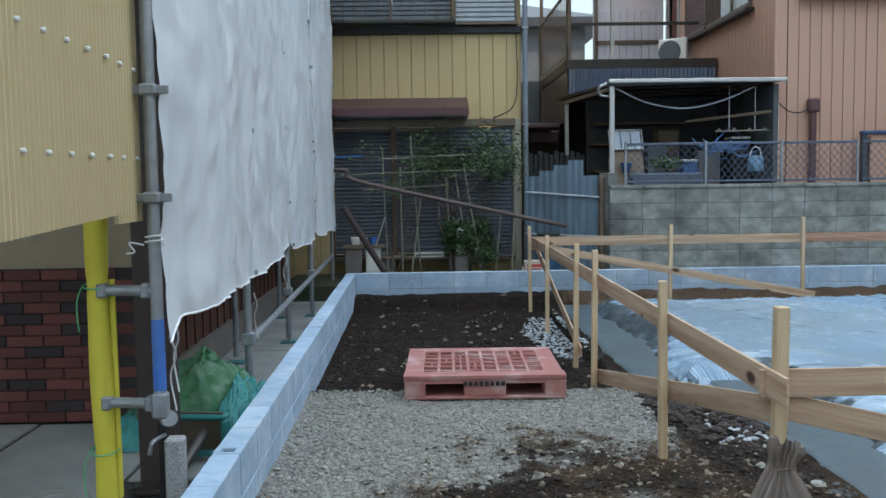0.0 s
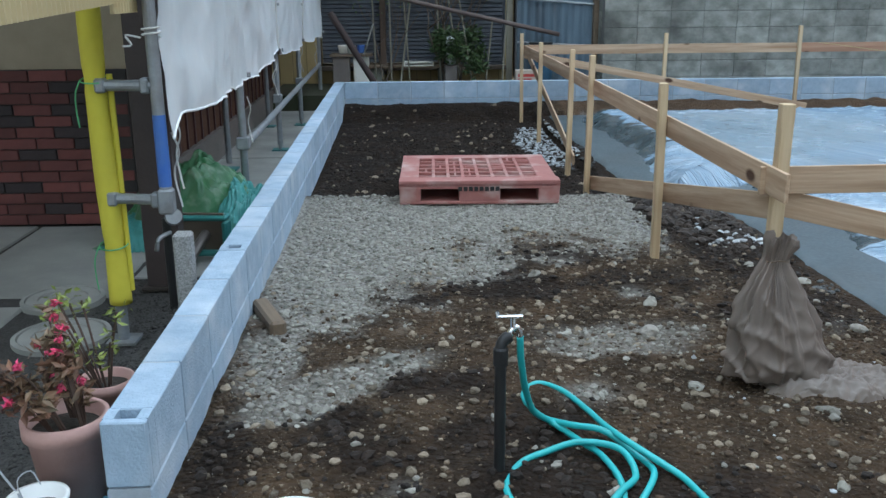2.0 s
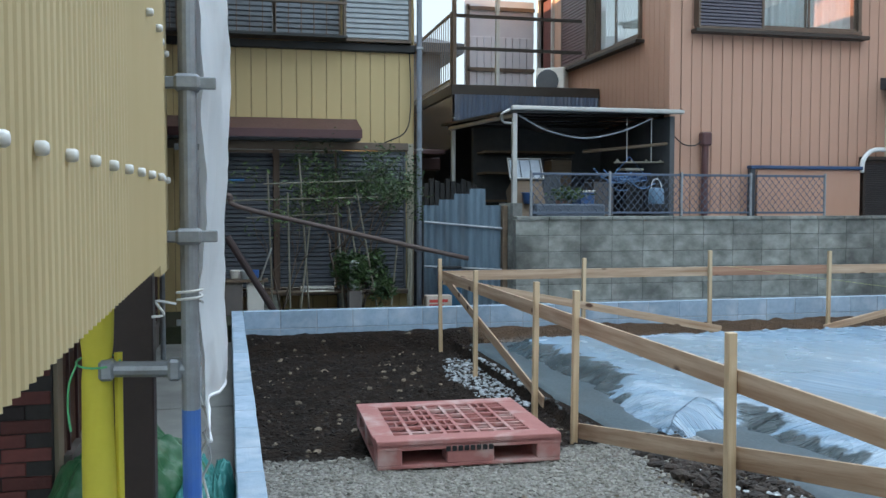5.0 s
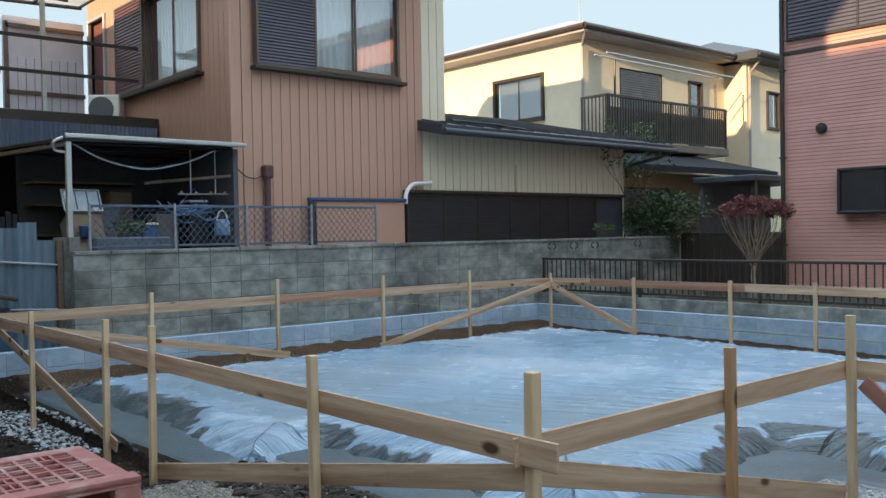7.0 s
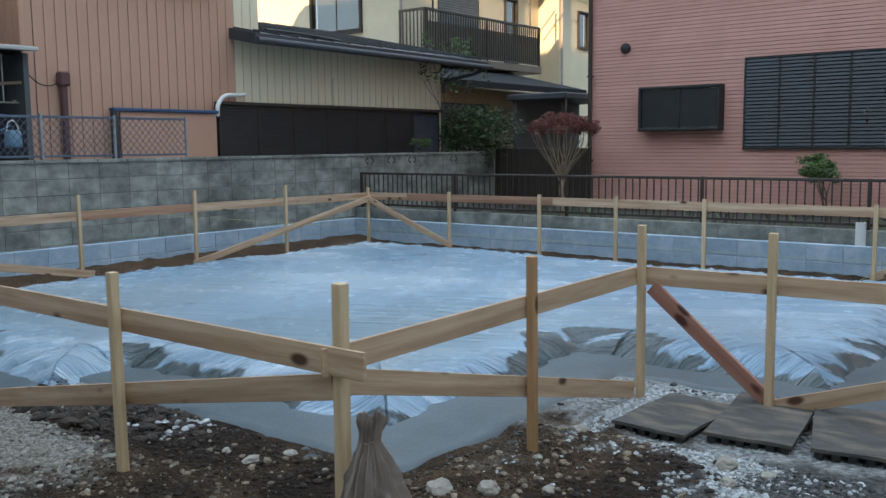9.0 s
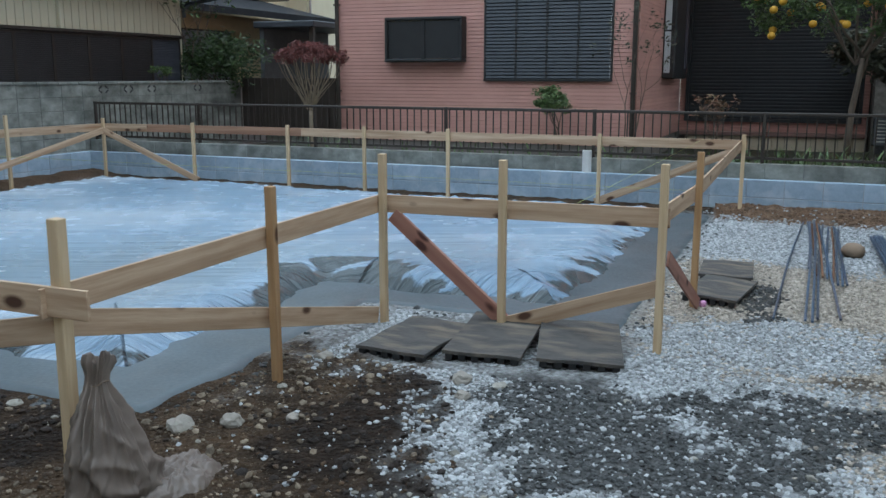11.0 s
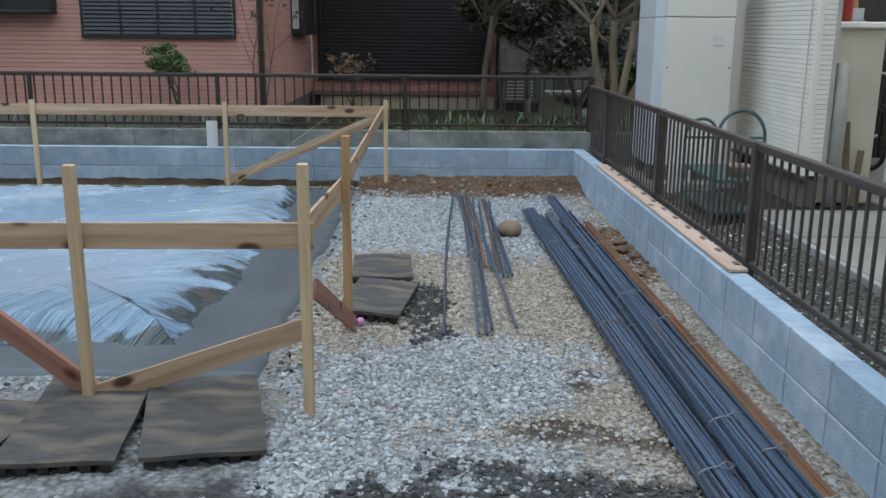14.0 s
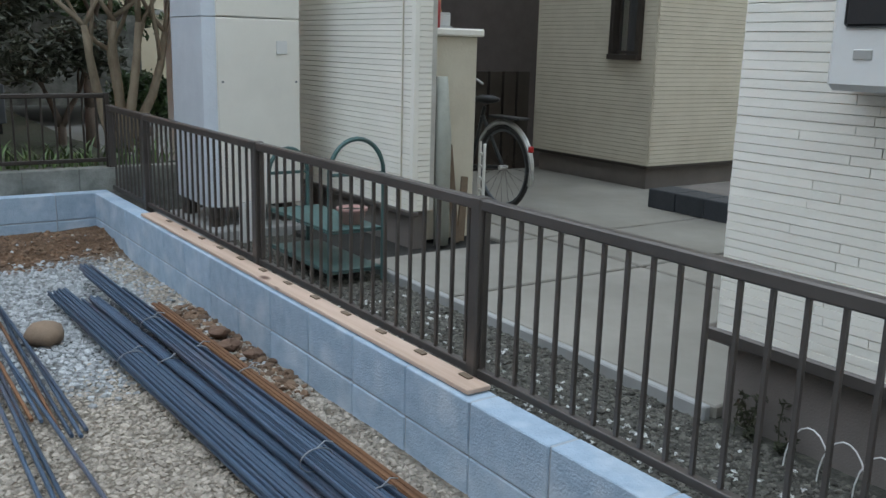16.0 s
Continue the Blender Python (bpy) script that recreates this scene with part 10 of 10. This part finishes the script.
scatter("gravel_right", 90000, (1.4, 6.0, 0.2, 3.8), 0.005, 0.017, 2, M_st_white, k_white, "crushed grey and white stones lying close together", power=2.2)
scatter("gravel_white", 30000, (6.0, 9.8, 0.2, 2.5), 0.007, 0.020, 13, M_st_white, k_white, "crushed white stones lying close together", power=1.8)
scatter("gravel_pale", 60000, (2.6, 9.8, 0.2, 2.5), 0.005, 0.016, 3, M_st_pale, k_cream, "crushed cream limestone lying close together", power=1.8)
scatter("gravel_back", 7000, (1.2, 2.1, 4.0, 11.0), 0.008, 0.026, 4, M_st_grey, lambda x, y, r: off_pad(x, y) & (np.hypot((x - 1.65) / 0.25, (y - 9.3) / 0.9) < 1.0 + 0.3 * r.random(len(x))), "white stones spilled along the footing")
M_st_soil = surface("earthy_stone", (0.25, 0.205, 0.15), (0.09, 0.062, 0.040), scale=30, rough=0.9, bump=0.3, fine=150, island=0.5)
scatter("stray_stones", 17000, (-0.4, 3.8, 0.3, 6.2), 0.0025, 0.024, 5, M_st_soil, k_soil, "pale stones strewn over the soil", power=4.5)
scatter("cobbles", 36, (-0.3, 3.4, 0.6, 5.5), 0.022, 0.042, 6, M_st_mix, lambda x, y, r: off_pad(x, y), "larger pale cobbles on the soil", sub=2)
scatter("soil_crumbs", 34000, (-0.4, 3.4, 1.2, 6.6), 0.002, 0.015, 7, M_st_brown, k_soil, "crumbs and clods of dusty brown soil", power=4)
M_st_damp = surface("damp_soil_crumb", (0.028, 0.017, 0.011), (0.010, 0.006, 0.004), scale=30, rough=0.95, bump=0.4, fine=150, island=0.4)
scatter("damp_crumbs", 42000, (-0.4, 3.6, 1.2, 11.4), 0.002, 0.024, 17, M_st_damp, k_damp, "crumbs and clods of dark damp soil", power=4)
scatter("dug_up_stones", 260, (-0.4, 1.9, 6.8, 11.3), 0.006, 0.030, 18, M_st_soil, lambda x, y, r: off_pad(x, y), "earthy stones lying in the dug soil", sub=2, power=3.0)
M_st_rust = surface("reddish_crumb", (0.20, 0.125, 0.08), (0.13, 0.08, 0.05), scale=30, rough=0.95, bump=0.4, fine=150, island=0.4)
scatter("soil_spill", 1500, (6.1, 8.0, 0.2, 0.5), 0.006, 0.035, 12, M_st_rust, lambda x, y, r: (y < 0.42 - 0.08 * r.random(len(x))) & (np.abs(x - 7.0) < 0.9 * r.random(len(x)) ** 0.5), "crumbled reddish soil along the foot of the wall", power=3.5, sub=2)
scatter("soil_crumbs_far", 3000, (8.6, 9.8, 0.2, 2.4), 0.006, 0.026, 8, M_st_rust, k_soil, "crumbs of brown soil in the far corner", power=4)
M_st_dark = surface("dark_yard_stone", (0.135, 0.127, 0.108), (0.065, 0.062, 0.053), scale=30, rough=0.9, bump=0.3, fine=150, island=0.5)
scatter("gravel_yard", 26000, (3.2, 8.4, -0.76, 0.06), 0.006, 0.016, 9, M_st_dark, lambda x, y, r: x > 0, "small dark crushed stones behind the railing", hf=lambda x, y: 0.15 + 0.025 * (fbm(x, y, 9, 3, 71) - 0.5))
M_st_black = surface("black_soil_crumb", (0.06, 0.057, 0.052), (0.035, 0.033, 0.031), scale=30, rough=0.95, bump=0.3, fine=150, island=0.5)
scatter("gravel_passage", 9000, (-1.15, -0.53, 2.3, 5.0), 0.003, 0.010, 10, M_st_black, lambda x, y, r: x > -1.2, "small dark stones in the soil of the passage", hf=passage_soil)
M_st_ash = surface("ash_grey_stone", (0.092, 0.094, 0.093), (0.030, 0.031, 0.031), scale=30, rough=0.95, bump=0.3, fine=150, island=0.5)
scatter("gravel_ash", 34000, (1.8, 6.8, 0.5, 3.0), 0.005, 0.019, 11, M_st_ash, lambda x, y, r: off_pad(x, y) & (r.random(len(x)) < zones(x, y)[2]), "ash-grey crumbs in the crushed stone")
M_st_lip = surface("wet_concrete_crumb", (0.058, 0.064, 0.066), (0.028, 0.031, 0.032), scale=30, rough=0.6, bump=0.4, fine=120, island=0.5)
scatter("concrete_crumbs", 14000, (1.6, 9.0, 2.1, 9.0), 0.005, 0.024, 14, M_st_lip, lip, "rough crumbs of grey concrete along the footing's edge", power=2.6)
M_st_clod = surface("dark_wet_clod", (0.040, 0.026, 0.018), (0.016, 0.011, 0.008), scale=30, rough=0.85, bump=0.5, fine=90, island=0.4)
scatter("dark_clods", 2600, (1.70, 2.42, 5.0, 7.2), 0.008, 0.050, 15, M_st_clod, lambda x, y, r: off_pad(x, y) & (r.random(len(x)) < sstep(1.05, 0.55, np.hypot((x - 2.05 + 0.10 * (y - 6.2)) / 0.30, (y - 6.2) / 0.85) + 1.1 * (fbm(x, y, 2.6, 3, 33) - 0.5))), "dark clods thrown up along the footing", sub=2, power=3.0)
scatter("spilled_stones", 1400, (1.75, 2.45, 5.35, 6.6), 0.006, 0.028, 19, M_st_white, lambda x, y, r: off_pad(x, y) & (r.random(len(x)) < sstep(1.95, 2.3, x + 0.5 * (fbm(x, y, 3.0, 3, 53) - 0.5))), "white stones spilled along the footing's edge", power=2.6)
